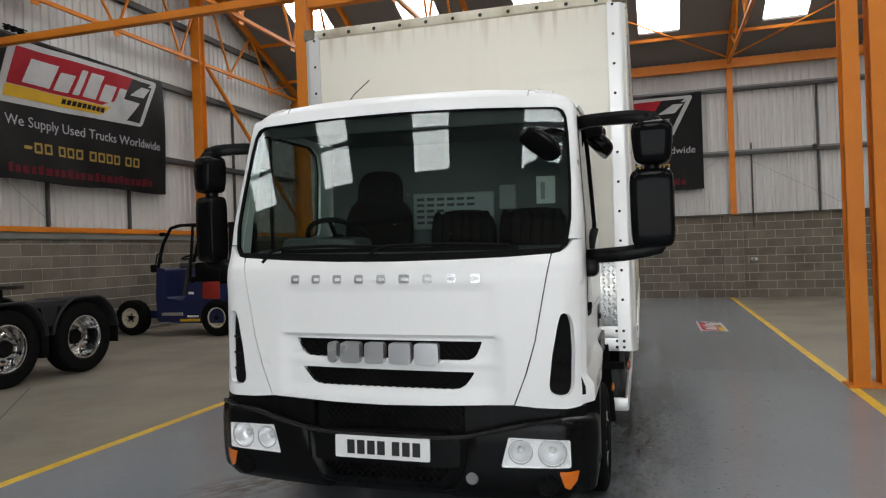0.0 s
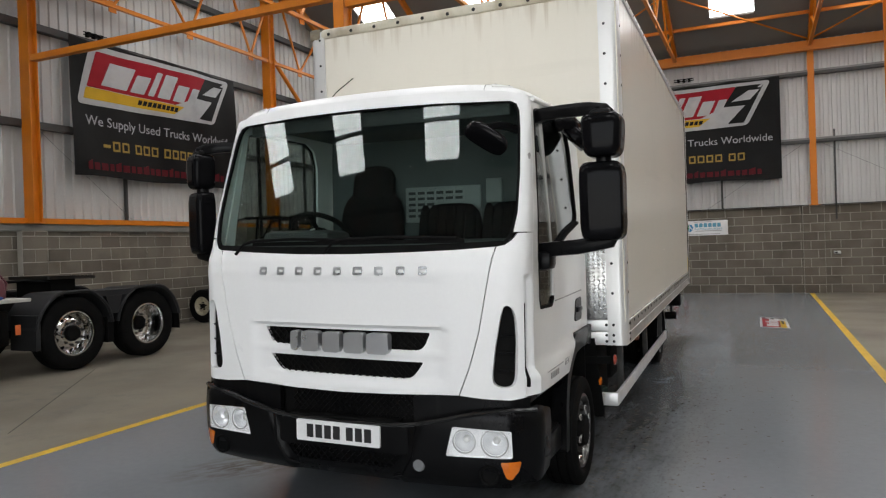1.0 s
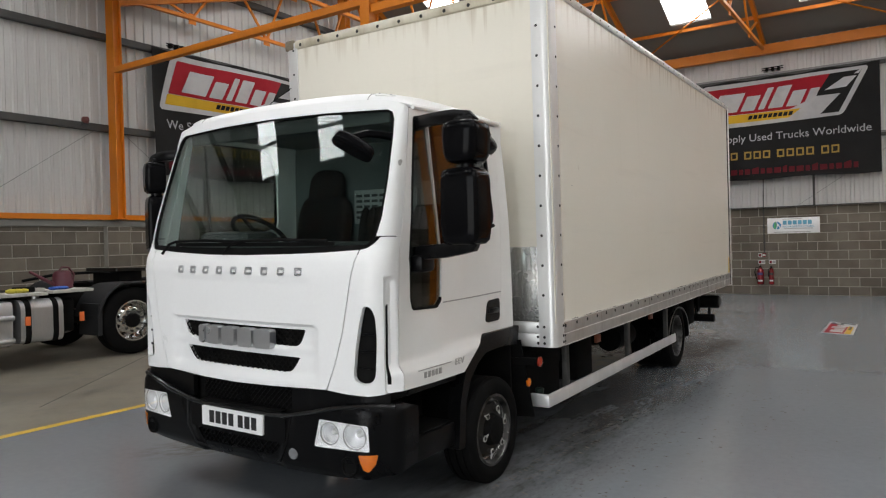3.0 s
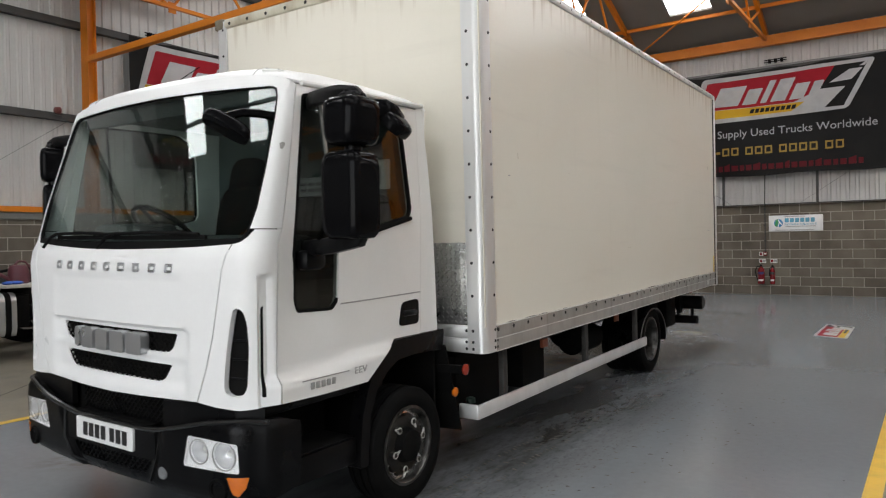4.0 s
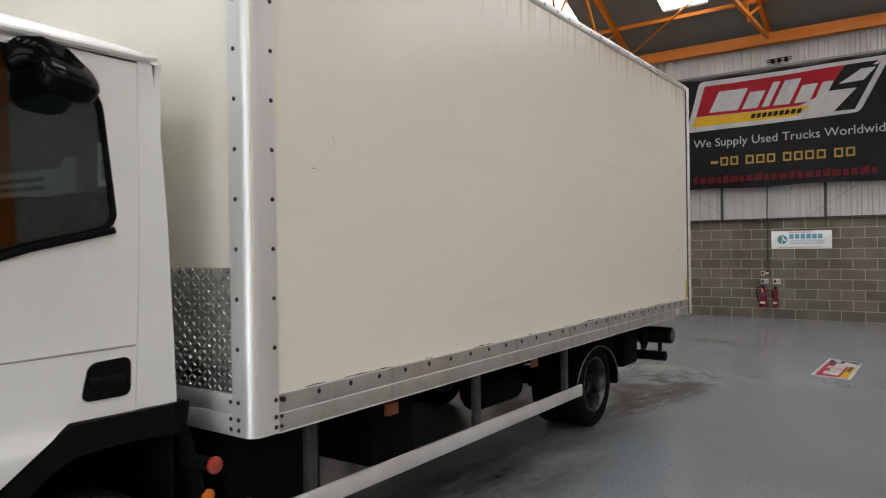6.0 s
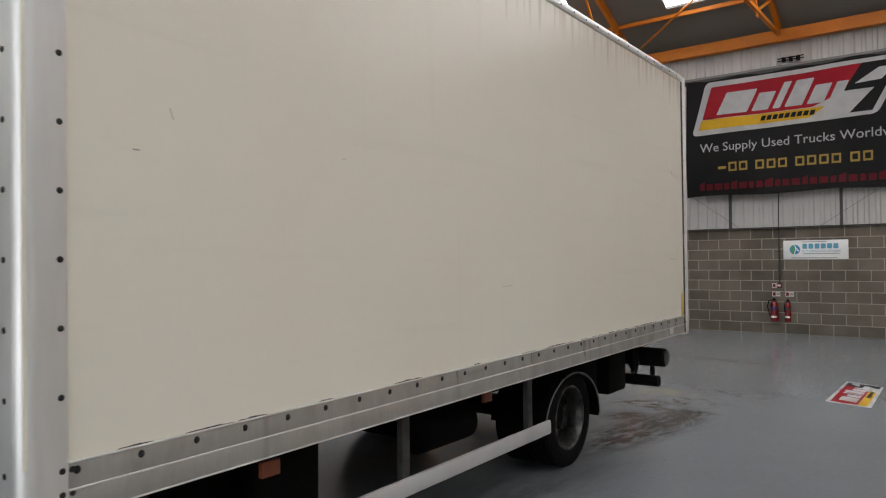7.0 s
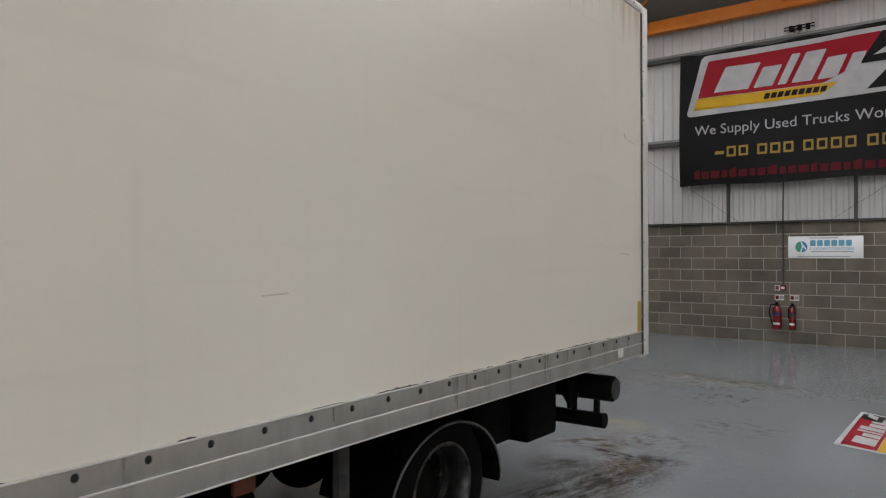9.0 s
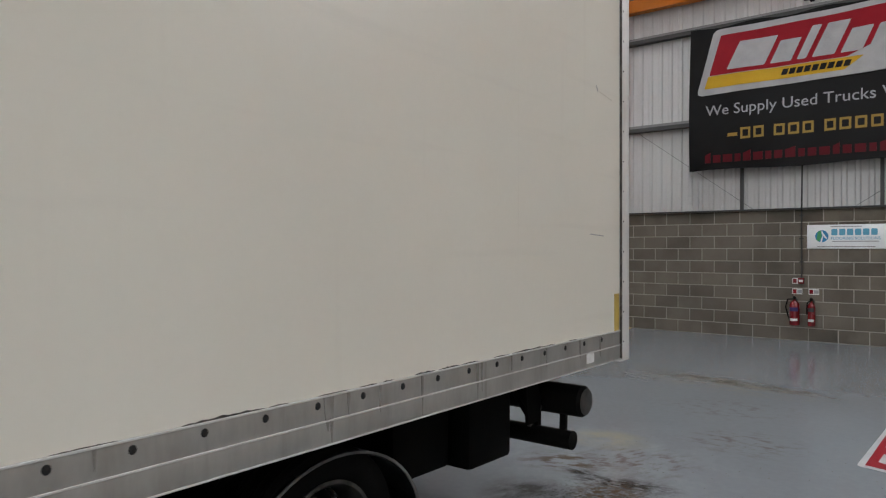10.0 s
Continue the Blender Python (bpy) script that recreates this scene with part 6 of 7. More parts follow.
# --- wheels
def tyre_bm(R, rim, w):
    h = w / 2
    prof = [(-h * 0.75, rim), (-h, rim + 0.03), (-h * 1.04, (R + rim) / 2), (-h * 0.98, R - 0.035), (-h * 0.86, R - 0.008)]
    for k in (-0.5, 0.0, 0.5):
        prof += [(h * (k - 0.2), R), (h * (k - 0.06), R), (h * (k - 0.05), R - 0.012), (h * (k + 0.05), R - 0.012), (h * (k + 0.06), R), (h * (k + 0.2), R)]
    prof += [(h * 0.86, R - 0.008), (h * 0.98, R - 0.035), (h * 1.04, (R + rim) / 2), (h, rim + 0.03), (h * 0.75, rim)]
    return lathe(prof, 48, "X", closed=True)


M_INDICATOR = material("pale_nut_pointer", (0.5, 0.49, 0.46), 0.6, second=(0.2, 0.19, 0.17), scale=30, amount=0.8)


def disc_rim(rim, w, dish, hub_out, mat_rim, mat_hub, parent, holes=8, nuts=6, pcd=0.1, caps=True, hub_r=0.075, hole=0.33):
    """Steel disc wheel: rim barrel, dished disc with hand holes, hub and nuts."""
    h = w / 2
    bar_ = lathe([(h * 0.8, rim + 0.004), (h * 0.95, rim + 0.012), (h * 0.97, rim - 0.004), (h * 0.8, rim - 0.016), (h * 0.3, rim - 0.028), (-h, rim - 0.03), (-h, rim + 0.002), (h * 0.3, rim - 0.008)], 40, "X", closed=True)
    r = part("rim", bar_, mat_rim, parent)
    ro, ri = rim - 0.024, pcd + 0.028
    outline = [(ro * math.cos(a), ro * math.sin(a)) for a in [2 * math.pi * k / 40 for k in range(40)]]
    hh = []
    for k in range(holes):
        a = 2 * math.pi * (k + 0.5) / holes
        c = ((ro + ri) / 2 + 0.004)
        hr = (ro - ri) * hole
        hh.append([(c * math.cos(a) + hr * math.cos(b), c * math.sin(a) + hr * math.sin(b)) for b in [2 * math.pi * i / 12 for i in range(12)]])

    def disc(p, d):
        q = math.hypot(p[0], p[1])
        x = interp(q, [(pcd + 0.02, hub_out), (ri + 0.012, hub_out - 0.01 * (1 if hub_out > dish else -1)), (ro, dish)])
        return Vector((x - d, p[0], p[1]))
    part("wheel_disc", skin(outline, hh, disc, 0.01, 0.025), mat_hub, r)
    part("hub", lathe([(hub_out - 0.02, hub_r + 0.01), (hub_out + 0.02, hub_r), (hub_out + 0.045, hub_r * 0.9), (hub_out + 0.05, 0.0005)], 24, "X"), M_DARK, r, "dark wheel hub")
    for k in range(nuts):
        a = 2 * math.pi * k / nuts + 0.2
        y, z = pcd * math.cos(a), pcd * math.sin(a)
        part("wheel_nut", lathe([(hub_out - 0.005, 0.02), (hub_out + 0.022, 0.019), (hub_out + 0.034, 0.014), (hub_out + 0.036, 0.0005)], 6, "X", (0, y, z)), M_DISC, r)
        if caps:
            loop = [(0.017 * math.cos(b), 0.017 * math.sin(b)) for b in [0.5 + 5.28 * i / 12 for i in range(13)]]
            loop = [(0.046, 0.0)] + loop + [(0.046, 0.0)]
            way = Matrix.Rotation(a * 3.7 + 0.6, 4, "X")
            bm = pipe([Vector((hub_out + 0.03, y, z)) + way @ Vector((0, p[0], p[1])) for p in loop], 0.0042, 6)
            part("nut_indicator", bm, M_INDICATOR, r)
    return r


def mount(ob, x, y, z, sg):
    ob.matrix_basis = Matrix.Translation((x, y, z)) @ (Matrix.Identity(4) if sg > 0 else Matrix.Rotation(math.pi, 4, "Z"))


for sg in (1, -1):
    w = part("front_wheel", tyre_bm(0.342, 0.222, 0.215), M_TYRE, truck, "road-worn tyre on a chrome-trimmed steel wheel")
    fr = disc_rim(0.22, 0.2, 0.02, 0.07, M_RIMDIRT, M_DISC, w, 8, 6, 0.138, hub_r=0.1, hole=0.3)
    trim = part("wheel_trim", lathe([(0.086, 0.218), (0.092, 0.212), (0.07, 0.204), (0.045, 0.19), (0.048, 0.176), (0.062, 0.168), (0.058, 0.166), (0.04, 0.175), (0.036, 0.19), (0.06, 0.206), (0.08, 0.216)], 48, "X", closed=True), M_CHROME, fr, "flaking chrome wheel trim")
    mount(w, CX + sg * 0.955, 4.69, 0.328, sg)
    for k, xo in enumerate((0.945, 0.69)):
        w = part("rear_wheel", tyre_bm(0.374, 0.236, 0.215), M_TYRE, truck, "road-worn rear tyre on a dirty steel wheel")
        disc_rim(0.234, 0.21, -0.08 if k == 0 else 0.03, -0.06 if k == 0 else 0.05, M_RIMDIRT, M_DARK, w, 8, 6, 0.143, caps=False, hub_r=0.1)
        if k == 0:
            part("rim_band", lathe([(0.088, 0.231), (0.075, 0.222), (0.0, 0.208), (-0.06, 0.2), (-0.06, 0.204), (0.0, 0.212), (0.07, 0.228)], 48, "X", closed=True), M_CHROME, w, "patchy bare metal rim band")
        mount(w, CX + sg * xo, 9.29, 0.374, sg)
    # rear mudguard
    n = 24
    GY, GZ, GR, GH = 9.33, 0.32, 0.485, 0.395

    def hoop(k):
        return [(GY - GR * k * math.cos(a), GZ + GH * k * math.sin(a)) for a in [math.pi * (0.05 + 0.95 * i / n) for i in range(n + 1)]]
    mg = part("rear_mudguard", extrude_outline(hoop(1.0) + hoop(0.965)[::-1], lambda p, d: (CX + sg * (1.06 - d), p[0], p[1]), 0.46), M_BLACK, truck, "black rear mudguard with a pale edge")
    part("mudguard_edge", extrude_outline(hoop(1.004) + hoop(0.978)[::-1], lambda p, d: (CX + sg * (1.066 - d), p[0], p[1]), 0.006), M_GUARDEDGE, mg)
    part("rear_flap", box(CX + sg * 0.7, CX + sg * 1.05, 9.8, 9.812, 0.3, 0.36), M_RUBBER, mg)

# ---------------------------------------------------------------- banners, sign, fire point
M_VINYL = material("black_banner_vinyl", (0.0055, 0.0053, 0.0053), 0.45, second=(0.011, 0.0105, 0.01), spec=0.12, scale=2, amount=0.5)
M_BANRED = material("red_banner_print", (0.27, 0.01, 0.018), 0.55, second=(0.2, 0.009, 0.014), spec=0.12, scale=2)
M_BANYEL = material("yellow_banner_print", (0.5, 0.3, 0.02), 0.55, second=(0.38, 0.23, 0.02), spec=0.12, scale=3)
M_BANWHITE = material("white_banner_print", (0.4, 0.4, 0.4), 0.55, second=(0.31, 0.31, 0.31), spec=0.12, scale=3, amount=0.8)
M_BANGREY = material("grey_banner_print", (0.33, 0.33, 0.34), 0.5)
M_BANGOLD = material("gold_banner_print", (0.3, 0.2, 0.05), 0.55, spec=0.12)
M_BANDARKRED = material("dark_red_banner_print", (0.085, 0.006, 0.01), 0.55, spec=0.12)
M_EXT = material("red_extinguisher_paint", (0.19, 0.008, 0.012), 0.25, coat=0.3)
M_EXTBLUE = material("dark_blue_label", (0.03, 0.02, 0.12), 0.5)
M_SIGN = material("white_sign_board", (0.8, 0.81, 0.81), 0.4)
M_BLUE = material("sign_blue", (0.03, 0.22, 0.45), 0.5)
M_GREEN = material("sign_green", (0.05, 0.3, 0.12), 0.5)
M_TEAL = material("sign_teal", (0.1, 0.35, 0.5), 0.5)


def logo_pieces(parent, w, h, a0, b0, lift, sag):
    """The slanted badge: white border, red field, yellow band, dark corner with pale road strokes and white block shapes. Flat, each layer a little proud."""
    def P(pts, layer, mat, name, label="", rr=0.0, n=5):
        loop = rounded([(a0 + a * w, b0 + b * h) for a, b in pts], rr, n) if rr else [(a0 + a * w, b0 + b * h) for a, b in pts]
        part(name, skin(loop, [], lambda p, d: Vector((p[0], p[1], sag(p[0], p[1]) + lift * layer - d)), lift * 0.8, w * 0.04), mat, parent, label, smooth=False)
    P([(0.07, 1.0), (1.0, 1.0), (0.86, 0.06), (-0.005, 0.0)], 1, M_BANWHITE, "badge_border", "white slanted badge border", 0.1 * h)
    P([(0.1, 0.9), (0.8, 0.93), (0.72, 0.5), (0.58, 0.3), (0.05, 0.3)], 2, M_BANRED, "badge_field", "red badge field", 0.03 * h)
    P([(0.045, 0.29), (0.58, 0.29), (0.64, 0.29), (0.57, 0.12), (0.03, 0.1)], 2, M_BANYEL, "badge_band", "yellow badge band", 0.02 * h)
    P([(0.8, 0.93), (0.96, 0.93), (0.84, 0.12), (0.745, 0.12), (0.85, 0.5), (0.72, 0.5)], 2, M_VINYL, "badge_dark", "dark badge corner")
    P([(0.77, 0.6), (0.88, 0.62), (0.935, 0.82), (0.87, 0.82)], 3, M_BANWHITE, "badge_stroke", "pale road stroke")
    P([(0.92, 0.86), (0.945, 0.86), (0.96, 0.93), (0.95, 0.93)], 3, M_BANWHITE, "badge_stroke")
    # white block shapes standing for the name
    x = 0.125
    for bw, bh in ((0.15, 0.9), (0.08, 0.7), (0.035, 1.0), (0.08, 1.0), (0.075, 0.7), (0.05, 0.7)):
        b = 0.36
        t = b + 0.45 * bh
        k = 0.06
        P([(x, b), (x + bw, b), (x + bw + k * bh, t), (x + k * bh, t)], 3, M_BANWHITE, "badge_block", "white slanted block shape", 0.02 * h, 3)
        x += bw + 0.022
    x = 0.34
    for k in range(9):
        P([(x, 0.165), (x + 0.022, 0.165), (x + 0.03, 0.25), (x + 0.008, 0.25)], 3, M_VINYL, "badge_bar")
        x += 0.0285


def split_words(ob, parent, gap=0.055):
    """Cuts a line of writing into one mesh for each word."""
    bm = bmesh.new()
    bm.from_mesh(ob.data)
    letters, seen = [], set()
    for v in bm.verts:
        if v.index in seen:
            continue
        todo, isle = [v], []
        seen.add(v.index)
        while todo:
            q = todo.pop()
            isle.append(q)
            for e in q.link_edges:
                w = e.other_vert(q)
                if w.index not in seen:
                    seen.add(w.index)
                    todo.append(w)
        letters.append((min(q.co.x for q in isle), max(q.co.x for q in isle), [q.index for q in isle]))
    letters.sort()
    words, edge = [], None
    for lo, hi, ids in letters:
        if edge is None or lo - edge > gap:
            words.append([])
            edge = hi
        words[-1] += ids
        edge = max(edge, hi)
    for ids in words[1:]:
        piece = bm.copy()
        keep = set(ids)
        bmesh.ops.delete(piece, geom=[v for v in piece.verts if v.index not in keep], context="VERTS")
        o = part(ob.name.split(".")[0], piece, ob.data.materials[0], parent)
        o.matrix_basis = ob.matrix_basis
    keep = set(words[0])
    bmesh.ops.delete(bm, geom=[v for v in bm.verts if v.index not in keep], context="VERTS")
    bm.to_mesh(ob.data)
    bm.free()


def banner(m, seed):
    w, h = 4.56, 2.66
    b = thing("banner", "large black vinyl banner with a red badge on the wall", "banner", "wall banners", m)

    def sag(a, z):
        return 0.02 * math.sin(a * 2.1 + seed) * (z / h) + 0.035 * math.sin(a * 0.9 + z * 1.3 + seed) + 0.012 * math.sin(a * 5 + z * 2) + 0.06
    top = [(a, h - 0.05 * math.sin(math.pi * ((a / w * 4) % 1.0)) ** 2) for a in [w * k / 32 for k in range(33)]]
    loop = [(0.0, 0.0)] + [(w * k / 12, 0.02 * math.sin(k)) for k in range(1, 12)] + [(w, 0.0)] + top[::-1]
    part("banner_sheet", skin(loop, [], lambda p, d: Vector((p[0], p[1], sag(p[0], p[1]) - d)), 0.004, 0.12), M_VINYL, b, "black vinyl sheet")
    logo_pieces(b, 4.2, 1.19, 0.155, 1.39, 0.007, sag)
    words = writing("slogan", "We Supply Used Trucks Worldwide", 0.27, M_BANGREY, Matrix.Translation((2.34, 1.09, 0.0)), b, fit_width=4.06, depth=0.002)
    for v in words.data.vertices:
        v.co.z += sag(v.co.x + 2.34, v.co.y + 1.09) + 0.006
    split_words(words, b)
    x = 0.7
    for k in range(15):
        wd = 0.17
        if k not in (3, 7, 12):
            lp = [(x, 0.54), (x + wd, 0.54), (x + wd, 0.74), (x, 0.74)]
            if k == 0:
                lp = [(x, 0.6), (x + wd, 0.6), (x + wd, 0.66), (x, 0.66)]
            part("number_bar", skin(lp, [rounded([(p[0] + (0.035 if p[0] < x + 0.05 else -0.035), p[1] + (0.04 if p[1] < 0.6 else -0.04)) for p in lp], 0.01)] if k else [], lambda p, d: Vector((p[0], p[1], sag(p[0], p[1]) + 0.007 - d)), 0.005, 0.08), M_BANGOLD, b, "", False)
            x += wd + 0.055
        else:
            x += 0.11
    x = 0.3
    for k in range(22):
        wd = 0.1 + 0.06 * ((k * 7) % 3) / 2
        part("address_bar", skin([(x, 0.14), (x + wd, 0.14), (x + wd, 0.28 + 0.05 * ((k * 5) % 4 == 0)), (x, 0.28)], [], lambda p, d: Vector((p[0], p[1], sag(p[0], p[1]) + 0.007 - d)), 0.005, 0.08), M_BANDARKRED, b, "", False)
        x += wd + 0.045
    return b


NORTH = Matrix.Rotation(math.pi / 2, 4, "X")                                   # x along the wall, y up, z into the room
WEST = Matrix.Rotation(math.pi / 2, 4, "Z") @ Matrix.Rotation(math.pi / 2, 4, "X")
banner(Matrix.Translation((-2.79, 20.75, 3.02)) @ NORTH, 0.3)
banner(Matrix.Translation((-10.6, 9.52, 3.11)) @ WEST, 2.0)

# brackets above the banners
for m in (Matrix.Translation((-0.86, 20.84, 5.85)) @ NORTH, Matrix.Translation((-10.7, 9.93, 5.88)) @ WEST):
    br = thing("wall_bracket", "small black tube bracket fixed to the cladding", "bracket", "wall brackets", m)
    for z in (0.0, 0.05):
        part("bracket_tube", rod((0, z, 0.05), (0.52, z + 0.01, 0.05), 0.013, seg=8), M_RUBBER, br)
    for x in (0.12, 0.26, 0.4):
        part("bracket_clip", box(x - 0.03, x + 0.03, -0.02, 0.07, -0.03, 0.07), M_RUBBER, br)
# floodlight on the west rail
fl = thing("wall_floodlight", "small dark red floodlight on the cladding rail", "floodlight", "", Matrix.Translation((-10.58, 8.02, 4.06)))
part("lamp_head", lathe([(0, 0.03), (0.02, 0.06), (0.1, 0.07), (0.12, 0.05)], 16, "Y"), material("dull_red_casting", (0.12, 0.03, 0.025), 0.5), fl)
part("lamp_foot", box(-0.06, 0.02, 0.0, 0.14, -0.08, -0.04), M_RAIL, fl)

# sign board
sign = thing("sign_board", "white sign board with blue lettering screwed to the block wall", "sign", "", Matrix.Translation((-0.81, 20.84, 1.59)) @ NORTH @ Matrix.Diagonal((0.965, 0.97, 1, 1)))
part("board", box(0, 1.265, 0, 0.415, -0.02, 0.012, 0.002), M_SIGN, sign)
bm = bmesh.new()
bmesh.ops.create_circle(bm, cap_ends=True, segments=28, radius=0.105, matrix=Matrix.Translation((0.235, 0.215, 0.0145)))
part("roundel", bm, M_BLUE, sign, "blue and green roundel")
part("roundel_leaf", extrude_outline([(0.15, 0.15), (0.17, 0.29), (0.22, 0.32), (0.235, 0.22), (0.2, 0.12)], lambda p, d: (p[0], p[1], 0.0155 + d), 0.002), M_GREEN, sign)
part("roundel_stroke", extrude_outline([(0.21, 0.11), (0.235, 0.11), (0.26, 0.22), (0.31, 0.16), (0.32, 0.18), (0.26, 0.27), (0.24, 0.31), (0.225, 0.31), (0.245, 0.22)], lambda p, d: (p[0], p[1], 0.0178 + d), 0.002), M_SIGN, sign)
for k in range(6):
    part("name_block", extrude_outline(rounded([(0.385 + k * 0.12, 0.23), (0.48 + k * 0.12, 0.23), (0.48 + k * 0.12, 0.34), (0.385 + k * 0.12, 0.34)], 0.02, 3), lambda p, d: (p[0], p[1], 0.0125 + d), 0.003), M_TEAL, sign, "blue block shape", False)
sign_line = writing("sign_words", "FLOORING SOLUTIONS", 0.07, M_TEAL, Matrix.Translation((0.75, 0.175, 0.0145)), sign, fit_width=0.74, depth=0.001)
split_words(sign_line, sign, 0.02)
for z, a, b in ((0.125, 0.4, 1.1), (0.38, 0.37, 0.85), (0.035, 0.16, 1.05)):
    part("small_print", box(a, b, z - 0.008, z + 0.008, 0.012, 0.0145), M_GREYBADGE, sign)

# fire point
for x, r, hgt, lab in ((-0.985, 0.082, 0.48, "red fire extinguisher with a black hose on the block wall"), (-0.72, 0.06, 0.46, "slim red fire extinguisher on the block wall")):
    e = thing("fire_extinguisher", lab, "extinguisher", "wall fire extinguishers", Matrix.Translation((x, 20.74, 0.265)))
    part("cylinder", lathe([(0, r * 0.6), (0.01, r * 0.92), (0.03, r), (hgt - 0.12, r), (hgt - 0.07, r * 0.7), (hgt - 0.045, r * 0.3), (hgt - 0.03, r * 0.3)], 24, "Z"), M_EXT, e, "red cylinder")
    part("valve", box(-0.02, 0.02, -0.05, 0.03, hgt - 0.03, hgt + 0.015, 0.006), M_RUBBER, e)
    part("lever", bar((0, -0.07, hgt + 0.03), (0, 0.02, hgt + 0.01), 0.02, 0.008), M_RUBBER, e)
    def wrapped(p, d):
        return Vector(((r + 0.002 - d) * math.sin(p[0]), -(r + 0.002 - d) * math.cos(p[0]), p[1]))
    part("instruction_label", skin([(-0.8, 0.085), (0.8, 0.085), (0.8, 0.125), (-0.8, 0.125)], [], wrapped, 0.001, 0.2), M_PAPER, e, "white instruction label")
    part("type_label", skin([(-0.9, 0.25), (0.9, 0.25), (0.9, 0.315), (-0.9, 0.315)], [], wrapped, 0.001, 0.2), M_EXTBLUE if x < -0.9 else M_INK, e, "coloured type label")
    part("hose", pipe([(-0.01, -0.03, hgt - 0.02), (-0.1, -0.03, hgt - 0.03), (-r - 0.06, 0.0, hgt - 0.16), (-r - 0.02, 0.0, 0.16), (-0.04, -0.02, 0.03)] if x < -0.9 else [(-0.01, -0.02, hgt - 0.02), (-0.06, -0.02, hgt - 0.06), (-r - 0.012, 0, hgt - 0.16), (-r - 0.01, 0, 0.2)], 0.012), M_RUBBER, e)
    part("wall_hook", box(-0.03, 0.03, 0.05, 0.1, hgt - 0.06, hgt - 0.02), M_RAIL, e)
for x, z, w, h, red in ((-1.045, 0.8, 0.16, 0.1, True), (-0.785, 0.8, 0.16, 0.1, True), (-1.045, 0.98, 0.09, 0.1, True)):
    s = thing("fire_sign", "small white and red fire sign on the block wall", "sign", "fire signs", Matrix.Translation((x, 20.84, z)) @ NORTH)
    part("plate", box(0, w, 0, h, -0.02, 0.006), M_PAPER, s)
    part("pictogram", box(0.012, 0.07, 0.014, h - 0.014, 0.006, 0.0085), M_EXT, s)
    part("print_bar", box(0.08, min(w, 0.16) - 0.005, 0.02, h - 0.02, 0.006, 0.0075), M_BANGREY, s)
cp = thing("call_point", "red fire alarm call point under a grey conduit", "alarm", "", Matrix.Translation((-0.945, 20.84, 0.985)) @ NORTH)
part("housing", box(0, 0.095, 0, 0.1, -0.02, 0.05, 0.006), M_EXT, cp)
part("glass", box(0.015, 0.08, 0.03, 0.07, 0.05, 0.053), M_PAPER, cp)
cd = thing("conduit", "thin grey conduit running down the wall", "conduit", "", Matrix.Identity(4))
part("pipe", pipe([(-0.89, 20.81, 1.08), (-0.895, 20.81, 2.33), (-0.88, 20.79, 3.0), (-0.86, 20.74, 4.4)], 0.013, 8), M_RAIL, cd)
for z in (1.35, 1.75, 2.15):
    part("saddle", box(-0.925, -0.86, 20.795, 20.84, z, z + 0.02), M_RAIL, cd)
so = thing("wall_socket", "small white wall socket on the block wall", "socket", "", Matrix.Translation((2.91, 20.84, 1.0)) @ NORTH)
part("plate", box(0, 0.16, 0, 0.08, -0.02, 0.04, 0.01), M_PAPER, so)
part("plug", box(0.03, 0.08, 0.02, 0.06, 0.04, 0.07, 0.005), M_RUBBER, so)

# floor sticker
FLOORM = Matrix(((0, -1, 0, 1.62), (1, 0, 0, 13.08), (0, 0, 1, 0.0015), (0, 0, 0, 1)))
st = thing("floor_sticker", "slanted red, white and yellow floor sticker", "sticker", "", FLOORM)
logo_pieces(st, 1.74, 0.46, 0.0, 0.0, 0.0012, lambda a, b: 0.0)


# ---------------------------------------------------------------- crumbs of dried mud on the floor
def mud_crumbs():
    """Loose crumbs, thickest beside the front wheel, and pressed tread marks in two rows."""
    rng = random.Random(5)
    bm = bmesh.new()

    def crumb(x, y, a, l, w):
        c, s = math.cos(a), math.sin(a)
        h = rng.uniform(0.001, 0.0035)
        low = [bm.verts.new((x + c * p * l - s * q * w, y + s * p * l + c * q * w, 0.0006)) for p, q in ((-1, -0.6), (0.2, -1), (1, -0.2), (0.7, 0.9), (-0.6, 1))]
        top = bm.verts.new((x, y, 0.0006 + h))
        for k in range(5):
            bm.faces.new((low[k], low[(k + 1) % 5], top))
    for k in range(420):
        y = rng.uniform(3.2, 14.0)
        x = rng.gauss(0.2, 0.4) if k % 3 else rng.uniform(-0.5, 2.0)
        if x < -0.35 and y < 11.4:
            continue
        crumb(x, y, rng.uniform(0, 6.28), rng.uniform(0.002, 0.009), rng.uniform(0.0015, 0.005))
    for row, x0 in ((0, -0.15), (1, -0.04), (2, 0.07)):
        for k in range(46):
            if rng.random() < 0.35:
                continue
            y = 4.55 + k * 0.05
            crumb(x0 + 0.02 * math.sin(k * 0.2) + rng.gauss(0, 0.006), y + rng.gauss(0, 0.004), 0.5 if row % 2 else -0.5, rng.uniform(0.014, 0.036), rng.uniform(0.004, 0.01))
    for k in range(150):
        y = rng.uniform(3.9, 8.5)
        crumb(0.25 + abs(rng.gauss(0, 0.38)) + 0.05 * (y - 4), y, rng.uniform(-0.6, 0.9), rng.uniform(0.006, 0.02), rng.uniform(0.002, 0.006))
    return bm


tagged(link_mesh("mud_crumbs", mud_crumbs(), M_GRIME), "dark dried mud crumbs and tread marks on the painted floor", "dirt", "", "stuff")

